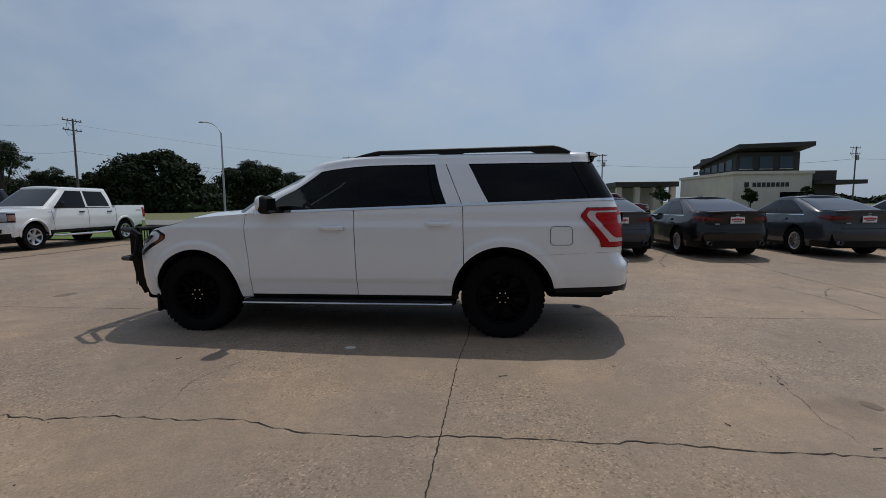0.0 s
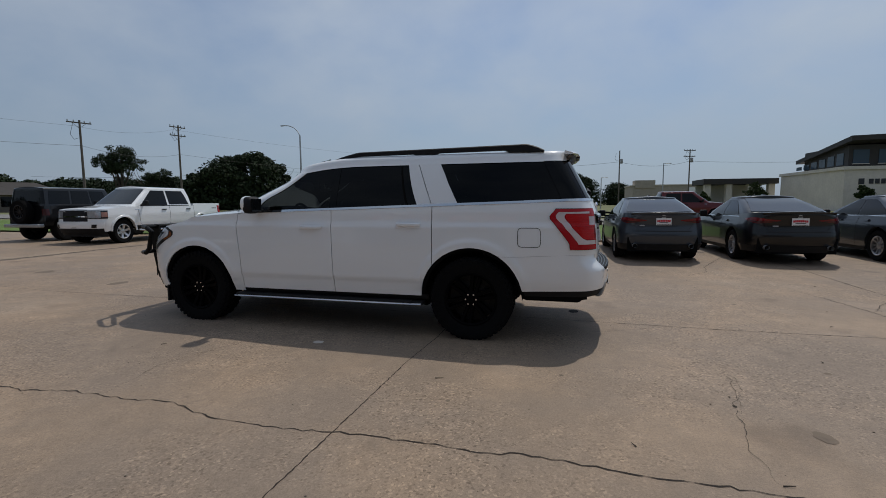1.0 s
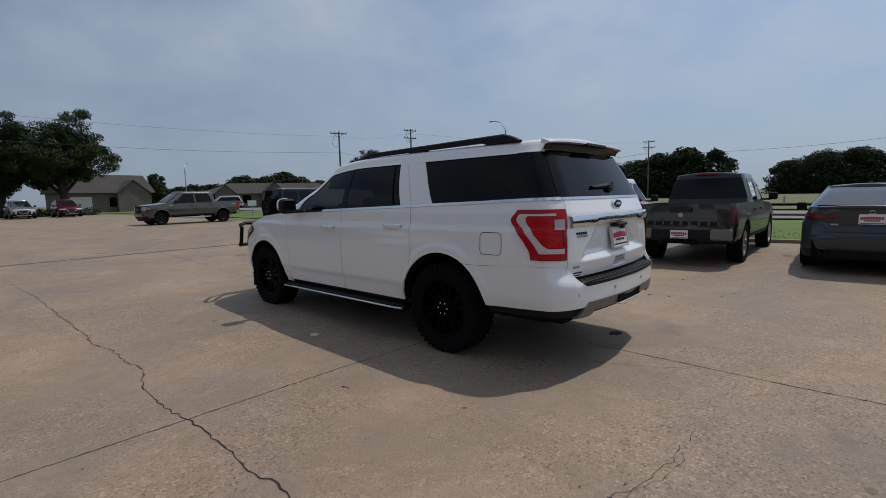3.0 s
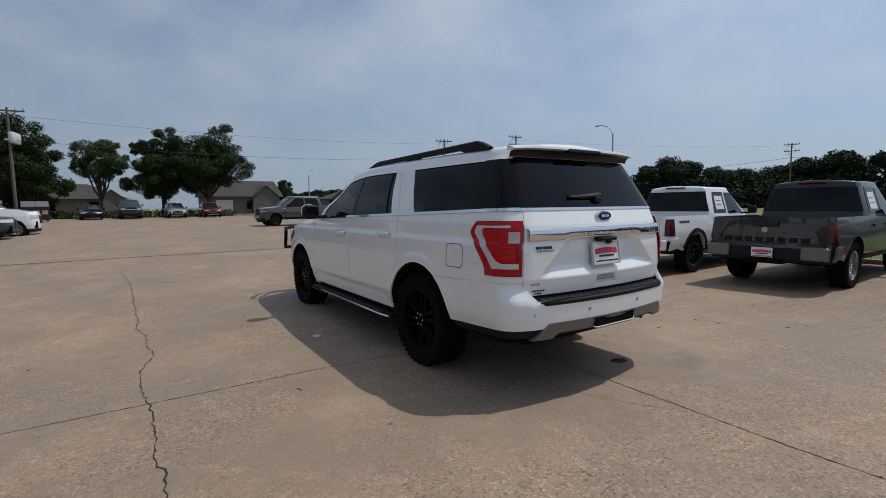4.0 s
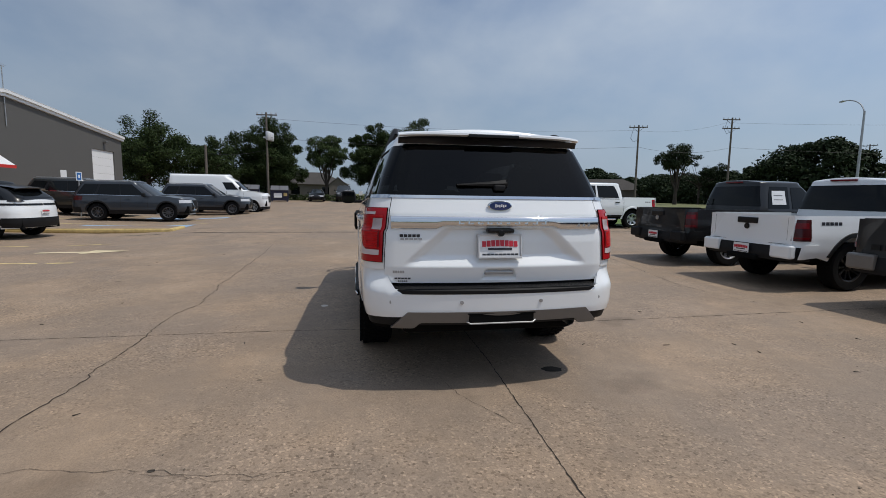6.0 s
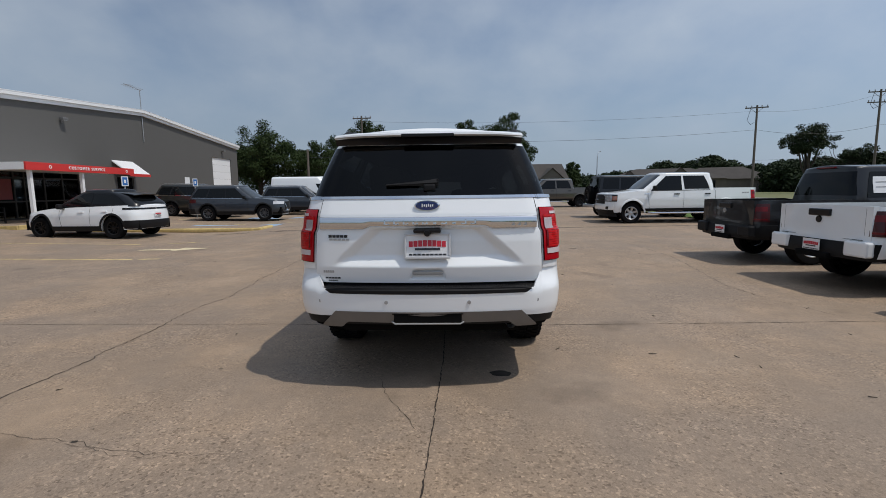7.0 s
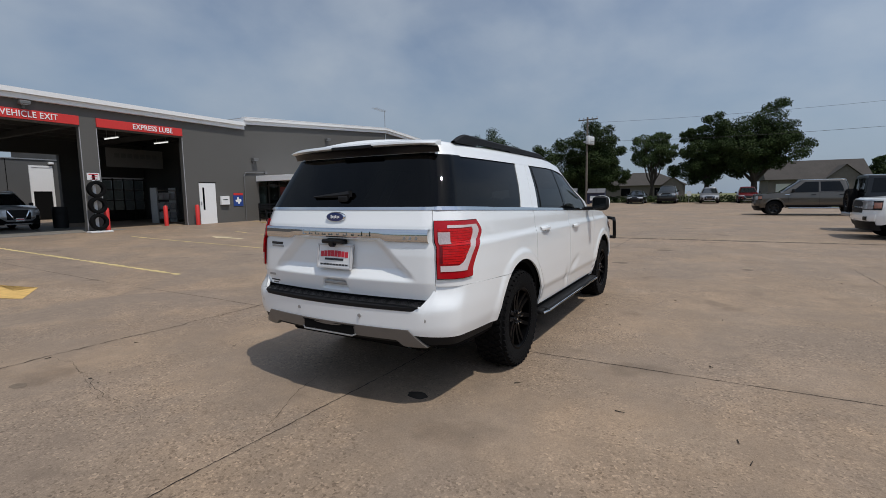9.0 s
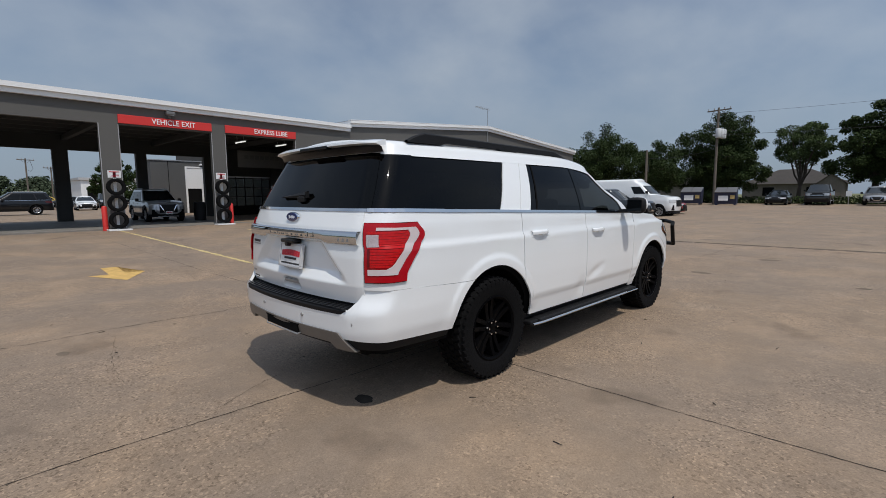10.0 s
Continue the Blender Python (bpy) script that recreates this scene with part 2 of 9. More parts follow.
class Shell:
    """The skin of a vehicle: a plan outline whose length and width change with height. X ahead, Y left, the rear axle at X = 0.
    u runs along the left side as X does, round the corners and across the ends to the middle."""

    def __init__(s, xf, xr, hw, rf, rr, bow_f, bow_r, mf, mr, taper_f=0.0, taper_r=0.0):
        s.xf, s.xr, s.hw = as_fn(xf), as_fn(xr), as_fn(hw)
        s.rf, s.rr, s.bf, s.br, s.mf, s.mr, s.tf, s.tr = rf, rr, bow_f, bow_r, mf, mr, taper_f, taper_r
        zs = [0.1 * i for i in range(3, 25)]
        s.XF, s.XR = max(s.xf(z) for z in zs), min(s.xr(z) for z in zs)
        s.W = max(s.hw(z) for z in zs)
        s.uf, s.ur = s.XF - rf, s.XR + rr
        s.front, s.rear = s.uf + rf * math.pi / 2 + s.W - rf, s.ur - rr * math.pi / 2 - (s.W - rr)

    def point(s, u, z):
        hw, xf, xr = s.hw(z), s.xf(z), s.xr(z)
        if u > s.uf:
            d, L = u - s.uf, s.rf * math.pi / 2
            if d < L:
                a = d / s.rf
                x, y = xf - s.rf + s.rf * math.sin(a), hw - s.rf + s.rf * math.cos(a)
            else:
                x, y = xf, (hw - s.rf) * (1 - (d - L) / (s.W - s.rf))
        elif u < s.ur:
            d, L = s.ur - u, s.rr * math.pi / 2
            if d < L:
                a = d / s.rr
                x, y = xr + s.rr - s.rr * math.sin(a), hw - s.rr + s.rr * math.cos(a)
            else:
                x, y = xr, (hw - s.rr) * (1 - (d - L) / (s.W - s.rr))
        else:
            x, y = u, hw
            if u > s.mf:
                x = s.mf + (u - s.mf) * (xf - s.rf - s.mf) / (s.uf - s.mf)
            elif u < s.mr:
                x = s.mr + (u - s.mr) * (xr + s.rr - s.mr) / (s.ur - s.mr)
        if x > s.mf:
            k = (x - s.mf) / max(1e-6, xf - s.mf)
            y *= 1 - s.tf * k * k
            x -= s.bf * (y / s.W) ** 2 * k ** 4
        elif x < s.mr:
            k = (x - s.mr) / min(-1e-6, xr - s.mr)
            y *= 1 - s.tr * k * k
            x += s.br * (y / s.W) ** 2 * k ** 4
        return Vector((x, y, z))

    def at(s, u, z, off=0.0):
        p = s.point(u, z)
        if off:
            e = 0.004
            n = (s.point(u + e, z) - s.point(u - e, z)).cross(s.point(u, z + e) - s.point(u, z - e))
            if n.length > 1e-9:
                n.normalize()
                if n.dot(Vector((p.x - (s.XF + s.XR) / 2, p.y * 3, 0))) < 0:
                    n = -n
                p = p + n * off
        return p


def panel(bm, sh, uL, uR, zb, zt, nu=12, nv=8, off=0.0, side=1, flange=0.0, mat=0, us=None):
    """A patch of the skin: uL(z), uR(z) at its ends, zb(u), zt(u) below and above. side -1: on the right."""
    uL, uR, zb, zt = as_fn(uL), as_fn(uR), as_fn(zb), as_fn(zt)
    rows = []
    ss = us if us is not None else [i / nu for i in range(nu + 1)]
    for j in range(nv + 1):
        t, row = j / nv, []
        for f in ss:
            z = 0.8 if not hasattr(sh, "z_mid") else sh.z_mid
            for _ in range(5):
                u = uL(z) + (uR(z) - uL(z)) * f
                z = zb(u) + (zt(u) - zb(u)) * t
            p = sh.at(u, z, off)
            row.append(Vector((p.x, p.y * side, p.z)))
        rows.append(row)
    grid_faces(bm, rows, flip=side > 0, mat=mat)
    if flange:
        c = sum((p for r in rows for p in r), Vector()) / sum(len(r) for r in rows)
        ring = rows[0] + [r[-1] for r in rows[1:]] + rows[-1][-2::-1] + [r[0] for r in rows[-2:0:-1]]
        inner = []
        for p in ring:
            d = Vector((-p.x + sh.XF / 2 + sh.XR / 2, 0, 0)) if abs(p.x - (sh.XF + sh.XR) / 2) > (sh.XF - sh.XR) * 0.46 else Vector((0, -side, 0))
            inner.append(p + d.normalized() * flange)
        grid_faces(bm, [ring + ring[:1], inner + inner[:1]], smooth=False, flip=side < 0, mat=mat)


def cap(bm, edge, crown=0.04, nv=8, mat=0, flip=False):
    """A lid between a left edge and its mirror image, arched across."""
    rows = []
    for p in edge:
        rows.append([Vector((p.x, p.y * k, p.z + crown * (1 - k * k) * min(1, abs(p.y) / 0.5))) for k in [1 - 2 * i / nv for i in range(nv + 1)]])
    grid_faces(bm, rows, flip=flip, mat=mat)


def arch_line(base, arches):
    """The lower edge of the skin, raised over the wheels."""
    base = as_fn(base)

    def f(u):
        z = base(u)
        for cx, cz, r in arches:
            d = abs(u - cx)
            if d < r:
                z = max(z, cz + math.sqrt(r * r - d * d))
        return z
    return f


def arch_us(a, b, arches, step=0.12):
    """Sample places from a to b, denser at the wheel openings."""
    us = {a, b}
    n = max(2, int(abs(b - a) / step))
    us |= {a + (b - a) * i / n for i in range(n + 1)}
    for cx, cz, r in arches:
        for i in range(17):
            u = cx - r * math.cos(math.pi * i / 16)
            if min(a, b) < u < max(a, b):
                us.add(u)
        for e in (-r - 0.004, r + 0.004):
            if min(a, b) < cx + e < max(a, b):
                us.add(cx + e)
    out = []
    for u in sorted(us):
        if not out or u - out[-1] > 0.0025:
            out.append(u)
    return out


def wheel(parent, x, y, r, w, rim_r, style="alloy6", side=1, chunky=False, rim_mat=None, seg=40):
    """A tyre with its rim, hub on the outside of the given side."""
    hub = Matrix.Translation((x, y, r))
    bm = bmesh.new()
    o = w / 2 * side
    sh = 0.82 * r + 0.18 * rim_r
    prof = [(rim_r, -o * 0.86), (rim_r + 0.02, -o * 0.97), (sh, -o), (r - 0.02, -o * 0.93), (r, -o * 0.78), (r, o * 0.78), (r - 0.02, o * 0.93), (sh, o * 1.02), (rim_r + 0.03, o * 0.99), (rim_r, o * 0.9), (rim_r - 0.012, o * 0.7)]
    lathe(bm, prof, seg)
    if side < 0:
        bmesh.ops.reverse_faces(bm, faces=bm.faces)
    if chunky:
        n = 44
        for i in range(n):
            a = 2 * math.pi * i / n
            for k, yy in enumerate((-0.62, -0.22, 0.2, 0.62)):
                m = Matrix.Rotation(-a - k % 2 * math.pi / n, 4, "Y") @ Matrix.Translation((r + 0.002, yy * w / 2, 0)) @ Matrix.Rotation(0.35 * (-1) ** k, 4, "X")
                box(bm, -0.012, -w * 0.088, -r * 0.045, 0.008, w * 0.088, r * 0.045, m=m)
            m = Matrix.Rotation(-a, 4, "Y") @ Matrix.Translation((r - 0.03, 0.97 * o, 0))
            box(bm, -0.03, -0.008, -r * 0.03, 0.02, 0.012, r * 0.03, m=m)
    tyre = part("tyre", bm, M_rubber, parent)
    tyre.matrix_basis = hub
    bm = bmesh.new()
    d = o * 0.62
    lathe(bm, [(rim_r, o * 0.92), (rim_r - 0.012, o * 0.94), (rim_r - 0.028, o * 0.85), (rim_r - 0.03, -o * 0.7)], seg)
    bd = bmesh.new()
    rd_ = rim_r * 0.64
    lathe(bd, [(rd_, d * 0.05), (rd_, d * 0.20), (0.08, d * 0.20), (0.08, d * 0.05)], 32)
    lathe(bd, [(rim_r - 0.03, -d * 0.1), (0.02, -d * 0.1)], 32)
    bmesh.ops.recalc_face_normals(bd, faces=bd.faces)
    part("brake_disc", bd, M_disc, tyre)
    n = {"alloy6": 6, "alloy5": 5, "black6": 6, "turbine": 10}[style]
    for i in range(n):
        a = 2 * math.pi * i / n + 0.3
        rot = Matrix.Rotation(a, 4, "Y")
        for k in ((-1, 1) if style in ("black6", "alloy5") else (0,)):
            sp = 0.030 if style == "black6" else 0.022 if style != "turbine" else 0.0
            w0 = 0.024 if style == "black6" else 0.050 if style == "alloy6" else 0.021 if style != "turbine" else 0.02
            rows = []
            for t in (0.0, 0.5, 1.0):
                rr = 0.05 + (rim_r - 0.065) * t
                zc = k * (0.022 + 0.020 * t) if style == "black6" else k * (sp + (0.020 if style == "alloy6" else 0.045) * t * (rim_r / 0.28)) * (0.7 + 0.5 * t) if k else (0.0 if style == "alloy6" else 0.06 * t)
                yy = d + (o * 0.86 - d) * t * t
                rows.append([rot @ Vector((rr, yy - o * 0.28, zc - w0)), rot @ Vector((rr, yy, zc - w0 * 0.7)), rot @ Vector((rr, yy, zc + w0 * 0.7)), rot @ Vector((rr, yy - o * 0.28, zc + w0))])
            grid_faces(bm, rows, smooth=False)
    lathe(bm, [(0.075, d * 0.3), (0.072, d * 1.02), (0.05, d * 1.1), (0.0, d * 1.12)], 20)
    for i in range(6):
        a = 2 * math.pi * i / 6
        p = Vector((0.055 * math.cos(a), d * 1.05, 0.055 * math.sin(a)))
        if style == "black6":
            nb = bmesh.new()
            tube(nb, p, p + Vector((0, o * 0.20, 0)), 0.011, 0.008, seg=6)
            part("lug_nut", nb, M_chrome, tyre)
        else:
            tube(bm, p, p + Vector((0, o * 0.14, 0)), 0.009, seg=6)
    bmesh.ops.recalc_face_normals(bm, faces=bm.faces)
    rim = part("rim", bm, rim_mat or M_alloy, tyre)
    return tyre


# ---- ground ----
def unit(v):
    return min(1.0, max(0.0, v))


def gz(x, y):
    """The lot rises gently to the west and towards the service building, with a shallow drain before it."""
    return 0.008 * min(60, max(0, -x - 1)) + 0.02 * min(12.5, max(0, -y - 1)) + 0.014 * min(4.5, max(0, y - 8.5)) * min(1, max(0, x + 1) / 4) - 0.20 * unit((-x - 5) / 5) * unit((x + 38) / 9) * unit(-y / 3) * unit((y + 12.5) / 4)


def concrete():
    m, n, l, b = nodes_of("tan broom-finished concrete")
    co = n.new("ShaderNodeTexCoord")

    def nz(scale, detail, rough=0.55):
        t = n.new("ShaderNodeTexNoise")
        t.inputs["Scale"].default_value, t.inputs["Detail"].default_value, t.inputs["Roughness"].default_value = scale, detail, rough
        l.new(co.outputs["Object"], t.inputs["Vector"])
        return t

    def ramp(src, stops):
        r = n.new("ShaderNodeValToRGB")
        r.color_ramp.elements[0].position, r.color_ramp.elements[0].color = stops[0][0], (*stops[0][1], 1)
        r.color_ramp.elements[1].position, r.color_ramp.elements[1].color = stops[-1][0], (*stops[-1][1], 1)
        for p, c in stops[1:-1]:
            r.color_ramp.elements.new(p).color = (*c, 1)
        l.new(src, r.inputs[0])
        return r

    def mix(fac, a, c, mode="MULTIPLY", k=None):
        x = n.new("ShaderNodeMix")
        x.data_type, x.blend_type = "RGBA", mode
        if k is not None:
            x.inputs[0].default_value = k
        if fac is not None:
            l.new(fac, x.inputs[0])
        l.new(a, x.inputs[6])
        l.new(c, x.inputs[7])
        return x.outputs[2]
    blot = ramp(nz(0.35, 6, 0.6).outputs["Fac"], [(0.28, (0.238, 0.183, 0.138)), (0.44, (0.262, 0.202, 0.151)), (0.56, (0.284, 0.211, 0.148)), (0.72, (0.318, 0.247, 0.183))])
    mid = ramp(nz(2.2, 7, 0.65).outputs["Fac"], [(0.3, (0.89, 0.885, 0.88)), (0.62, (1.04, 1.035, 1.03))])
    fine = ramp(nz(75, 7, 0.80).outputs["Fac"], [(0.30, (0.62, 0.61, 0.60)), (0.70, (1.30, 1.29, 1.28))])
    patch = ramp(nz(9, 6, 0.75).outputs["Fac"], [(0.34, (0.91, 0.905, 0.90)), (0.66, (1.08, 1.08, 1.075))])
    worn = ramp(nz(0.75, 8, 0.7).outputs["Fac"], [(0.48, (0.97, 0.97, 0.97)), (0.60, (1.18, 1.16, 1.13))])
    specks = ramp(nz(190, 2, 0.5).outputs["Fac"], [(0.34, (0.62, 0.60, 0.58)), (0.42, (1, 1, 1))])
    stain = ramp(nz(1.1, 3, 0.4).outputs["Fac"], [(0.27, (0.62, 0.60, 0.58)), (0.34, (1, 1, 1))])
    c = mix(None, blot.outputs[0], mid.outputs[0], k=0.9)
    c = mix(None, c, fine.outputs[0], k=0.75)
    c = mix(None, c, worn.outputs[0], k=0.9)
    c = mix(None, c, patch.outputs[0], k=0.9)
    # patches where the paste has worn off and the pebbles show
    bare = ramp(nz(0.55, 5, 0.65).outputs["Fac"], [(0.42, (0.10, 0.10, 0.10)), (0.55, (1, 1, 1))])
    vor = n.new("ShaderNodeTexVoronoi")
    vor.inputs["Scale"].default_value = 70
    l.new(co.outputs["Object"], vor.inputs["Vector"])
    pebble = ramp(vor.outputs["Color"], [(0.10, (0.38, 0.34, 0.31)), (0.32, (0.95, 0.94, 0.92)), (0.70, (1.02, 1.01, 1.0)), (0.92, (1.75, 1.72, 1.70))])
    c = mix(bare.outputs[0], c, mix(None, c, pebble.outputs[0], k=0.72), "MIX")
    c = mix(None, c, specks.outputs[0], k=0.6)
    c = mix(None, c, stain.outputs[0], k=0.55)
    l.new(c, b.inputs["Base Color"])
    b.inputs["Roughness"].default_value = 0.72
    b.inputs["Specular IOR Level"].default_value = 0.42
    bn = n.new("ShaderNodeBump")
    bn.inputs["Strength"].default_value, bn.inputs["Distance"].default_value = 0.35, 0.006
    l.new(nz(160, 4, 0.7).outputs["Fac"], bn.inputs["Height"])
    l.new(bn.outputs[0], b.inputs["Normal"])
    return m


M_concrete = concrete()
M_grass = surface("mown green grass", (0.085, 0.140, 0.020), 0.9, vary=0.35, grain=14, bump=0.8, bump_scale=40, big=0.25)
M_dry = surface("dry olive grass", (0.13, 0.135, 0.05), 0.9, vary=0.3, grain=4, bump=0.8, bump_scale=20, big=0.06)
M_crack = surface("dark joint filler", (0.030, 0.021, 0.015), 0.95, vary=0.3, grain=30)
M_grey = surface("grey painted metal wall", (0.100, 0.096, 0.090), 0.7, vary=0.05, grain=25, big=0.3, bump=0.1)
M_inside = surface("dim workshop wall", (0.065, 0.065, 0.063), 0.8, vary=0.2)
M_slab = surface("worn workshop floor", (0.20, 0.185, 0.165), 0.7, vary=0.2, grain=3)
M_roofing = surface("grey roof sheet", (0.45, 0.45, 0.45), 0.5, vary=0.08)


def sheet(name, x0, x1, y0, y1, material, lift=0.0, nx=20, ny=20, label="", category="ground"):
    bm = bmesh.new()
    rows = []
    for j in range(ny + 1):
        y = y0 + (y1 - y0) * j / ny
        rows.append([(x0 + (x1 - x0) * i / nx, y, gz(x0 + (x1 - x0) * i / nx, y) + lift) for i in range(nx + 1)])
    grid_faces(bm, rows)
    ob = link_mesh(name, bm, material)
    return tagged(ob, label, category, kind="structure")


LOT = (-58.5, 30.0, -118.0, 16.6)
# one sheet to the horizon, dropped a hand under the paved parts
bm = bmesh.new()
xs = [-2500, -900, -300, -120, -80, -61, -45, -30, -15, -1, 15, 40, 90, 300, 900, 2500]
ys = [-2500, -900, -300, -110, -70, -40, -13.5, -8, -1, 8, 17, 26, 50, 110, 300, 900, 2500]
grid_faces(bm, [[(x, y, gz(x, y) - (0.45 if LOT[0] < x < LOT[1] and LOT[2] < y < LOT[3] else 0.05)) for x in xs] for y in ys])
tagged(link_mesh("ground", bm, M_dry), "olive grass land out to the horizon", "ground", kind="structure")
sheet("pavement", *LOT[:2], *LOT[2:], M_concrete, 0.0, 82, 120, "tan concrete of the car lot with stains and cracks", "pavement")


# ---- service building ----
FY, FZ = -13.5, 0.30
WT = 0.25


def wall_with_openings(bm, x0, x1, z0, z1, openings, y=FY, t=WT):
    """One wall along x, with the reveals of its openings; openings are (left, right, sill, head)."""
    xs = sorted({x0, x1} | {v for o in openings for v in o[:2]})
    zs = sorted({z0, z1} | {v for o in openings for v in o[2:]})
    full = lambda i, k: 0 <= i < len(xs) - 1 and 0 <= k < len(zs) - 1 and not any(a <= xs[i] < b and s <= zs[k] < h for a, b, s, h in openings)
    vs = {}

    def v(i, k, back):
        key = (i, k, back)
        if key not in vs:
            vs[key] = bm.verts.new((xs[i], y - t * back, zs[k]))
        return vs[key]
    for i in range(len(xs) - 1):
        for k in range(len(zs) - 1):
            if not full(i, k):
                continue
            c = [(i, k), (i + 1, k), (i + 1, k + 1), (i, k + 1)]
            bm.faces.new([v(*q, 0) for q in c[::-1]])
            bm.faces.new([v(*q, 1) for q in c])
            for (p, q), (di, dk) in zip(zip(c, c[1:] + c[:1]), ((0, -1), (1, 0), (0, 1), (-1, 0))):
                if not full(i + di, k + dk):
                    bm.faces.new((v(*p, 0), v(*q, 0), v(*q, 1), v(*p, 1)))


def words(txt, size, x, y, z, material, parent, squeeze=1.0, name="lettering"):
    cu = bpy.data.curves.new(name, "FONT")
    cu.body, cu.size, cu.extrude, cu.align_x, cu.align_y = txt, size, 0.012, "CENTER", "CENTER"
    cu.materials.append(material)
    cu.offset = 0.006 * size
    cu.space_character = 1.35 if "CUSTOMER" in txt else 1.05
    ob = new(name, cu)
    ob.parent = parent
    ob.matrix_basis = pose(x, y, z, 90, 0, 180) @ Matrix.Diagonal((squeeze, 1, 1, 1))
    return ob


HEAD = 4.46
bays = [(-9.92, -6.32), (-5.71, -2.11), (-1.45, 2.25), (2.95, 6.6)]
bm = bmesh.new()
wall_with_openings(bm, -13.35, 14.0, 0.0, 5.28, [(a, b, 0.0, HEAD) for a, b in bays] + [(-11.54, -10.61, 0.0, 2.40)])
north = tagged(link_mesh("wall_north", bm, M_grey), "grey painted wall with open service bays", "wall", kind="structure")
bm = bmesh.new()
wall_with_openings(bm, -40.2, -13.35, 0.0, 5.5, [(-20.6, -14.2, 0.0, 2.62), (-38.85, -35.35, 0.0, 4.50), (-25.0, -23.5, 1.15, 2.5)])
v = [bm.verts.new(p) for p in ((-40.2, FY, 5.5), (-13.35, FY, 5.5), (-13.35, FY, 5.75), (-26.3, FY, 6.70), (-40.2, FY, 5.75))]
bm.faces.new(v)
bmesh.ops.remove_doubles(bm, verts=bm.verts, dist=1e-4)
bmesh.ops.recalc_face_normals(bm, faces=bm.faces)
tagged(link_mesh("wall_gable", bm, M_grey), "grey painted gabled wall of the service building", "wall", kind="structure")
# other walls, roof, floor
bm = bmesh.new()
box(bm, -40.2, -42, 0, -39.95, FY - WT, 5.6)
tagged(link_mesh("wall_west", bm, M_grey), "grey painted end wall of the building", "wall", kind="structure")
bm = bmesh.new()
box(bm, -13.60, -42, 0, -13.36, FY - WT, 5.7)
box(bm, -40, -42.2, 0, -13.6, -42, 5.6)
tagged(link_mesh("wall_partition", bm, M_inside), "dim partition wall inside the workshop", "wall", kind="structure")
bm = bmesh.new()
wall_with_openings(bm, -13.35, 14.0, 0.0, 5.2, [(-13.3, -10.3, 0.0, 2.95), (-8.85, -5.63, 0.0, 4.12), (-5.08, -1.93, 0.0, 4.12), (-1.26, 3.0, 0.0, 4.12), (3.7, 7.5, 0.0, 4.12)], y=-23.0, t=0.3)
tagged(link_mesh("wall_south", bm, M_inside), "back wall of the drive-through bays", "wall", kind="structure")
bm = bmesh.new()
box(bm, 13.75, -23.3, 0, 14.0, FY - WT, 5.28)
tagged(link_mesh("wall_east", bm, M_grey), "grey painted east wall", "wall", kind="structure")
bm = bmesh.new()
box(bm, -13.36, -23.4, 5.18, 14.1, FY - WT, 5.30)
for i in range(6):
    y = -14.8 - 1.55 * i
    box(bm, -13.3, y - 0.08, 4.85, 13.7, y + 0.08, 5.18)
for x in (-10.1, -6.0, -1.78, 2.6):
    box(bm, x - 0.1, -22.9, 4.6, x + 0.1, FY - WT, 4.85)
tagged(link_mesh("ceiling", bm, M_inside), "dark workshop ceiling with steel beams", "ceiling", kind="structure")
bm = bmesh.new()
rows = [[(-40.4, FY + 0.25, 5.86), (-26.3, FY + 0.25, 6.82), (-13.3, FY + 0.25, 5.84)], [(-40.4, -42.3, 5.86), (-26.3, -42.3, 6.82), (-13.3, -42.3, 5.84)]]
grid_faces(bm, rows, smooth=False, flip=True)
rows = [[(-13.36, FY + 0.25, 5.56), (14.2, FY + 0.25, 5.56)], [(-13.36, -18.4, 6.0), (14.2, -18.4, 6.0)], [(-13.36, -23.5, 5.5), (14.2, -23.5, 5.5)]]
grid_faces(bm, rows, smooth=False, flip=True)
tagged(link_mesh("roof", bm, M_roofing), "pale metal sheet roof of the service building", "roof", kind="structure")
# stepped white fascia along the eaves
bm = bmesh.new()
box(bm, -13.34, FY, 5.22, 14.2, FY + 0.16, 5.40)
box(bm, -13.34, FY, 5.404, 14.2, FY + 0.26, 5.58)
for a, b, za, zb in ((-40.4, -26.3, 5.50, 6.46), (-26.3, -13.32, 6.46, 5.50)):
    for d, h0, h1 in ((0.14, 0.0, 0.18), (0.24, 0.184, 0.38)):
        p = [(a, za + h0), (b, zb + h0), (b, zb + h1), (a, za + h1)]
        f0 = [bm.verts.new((x, FY, z)) for x, z in p]
        f1 = [bm.verts.new((x, FY + d, z)) for x, z in p]
        bm.faces.new(f1[::-1])
        for i in range(4):
            bm.faces.new((f0[i], f0[(i + 1) % 4], f1[(i + 1) % 4], f1[i]))
box(bm, -13.56, FY - 9, 5.40, -13.322, FY - 0.01, 5.83)
bmesh.ops.recalc_face_normals(bm, faces=bm.faces)
tagged(link_mesh("trim", bm, M_whitemetal), "white stepped metal fascia along the eaves", "fascia", kind="structure")
bm = bmesh.new()
box(bm, -13.36, -23.2, FZ - 0.25, 14.0, FY + 0.02, FZ)
tagged(link_mesh("floor", bm, M_slab), "worn grey workshop floor slab", "floor", kind="structure")
# pale jamb strips at the bay openings
for a, b in bays:
    for x in (a, b):
        bm = bmesh.new()
        box(bm, x - 0.014, FY - 0.02, FZ, x + 0.014, FY + 0.012, HEAD)
        tagged(link_mesh("trim", bm, M_insul), "pale metal edge strip of a bay opening", "trim", kind="structure")
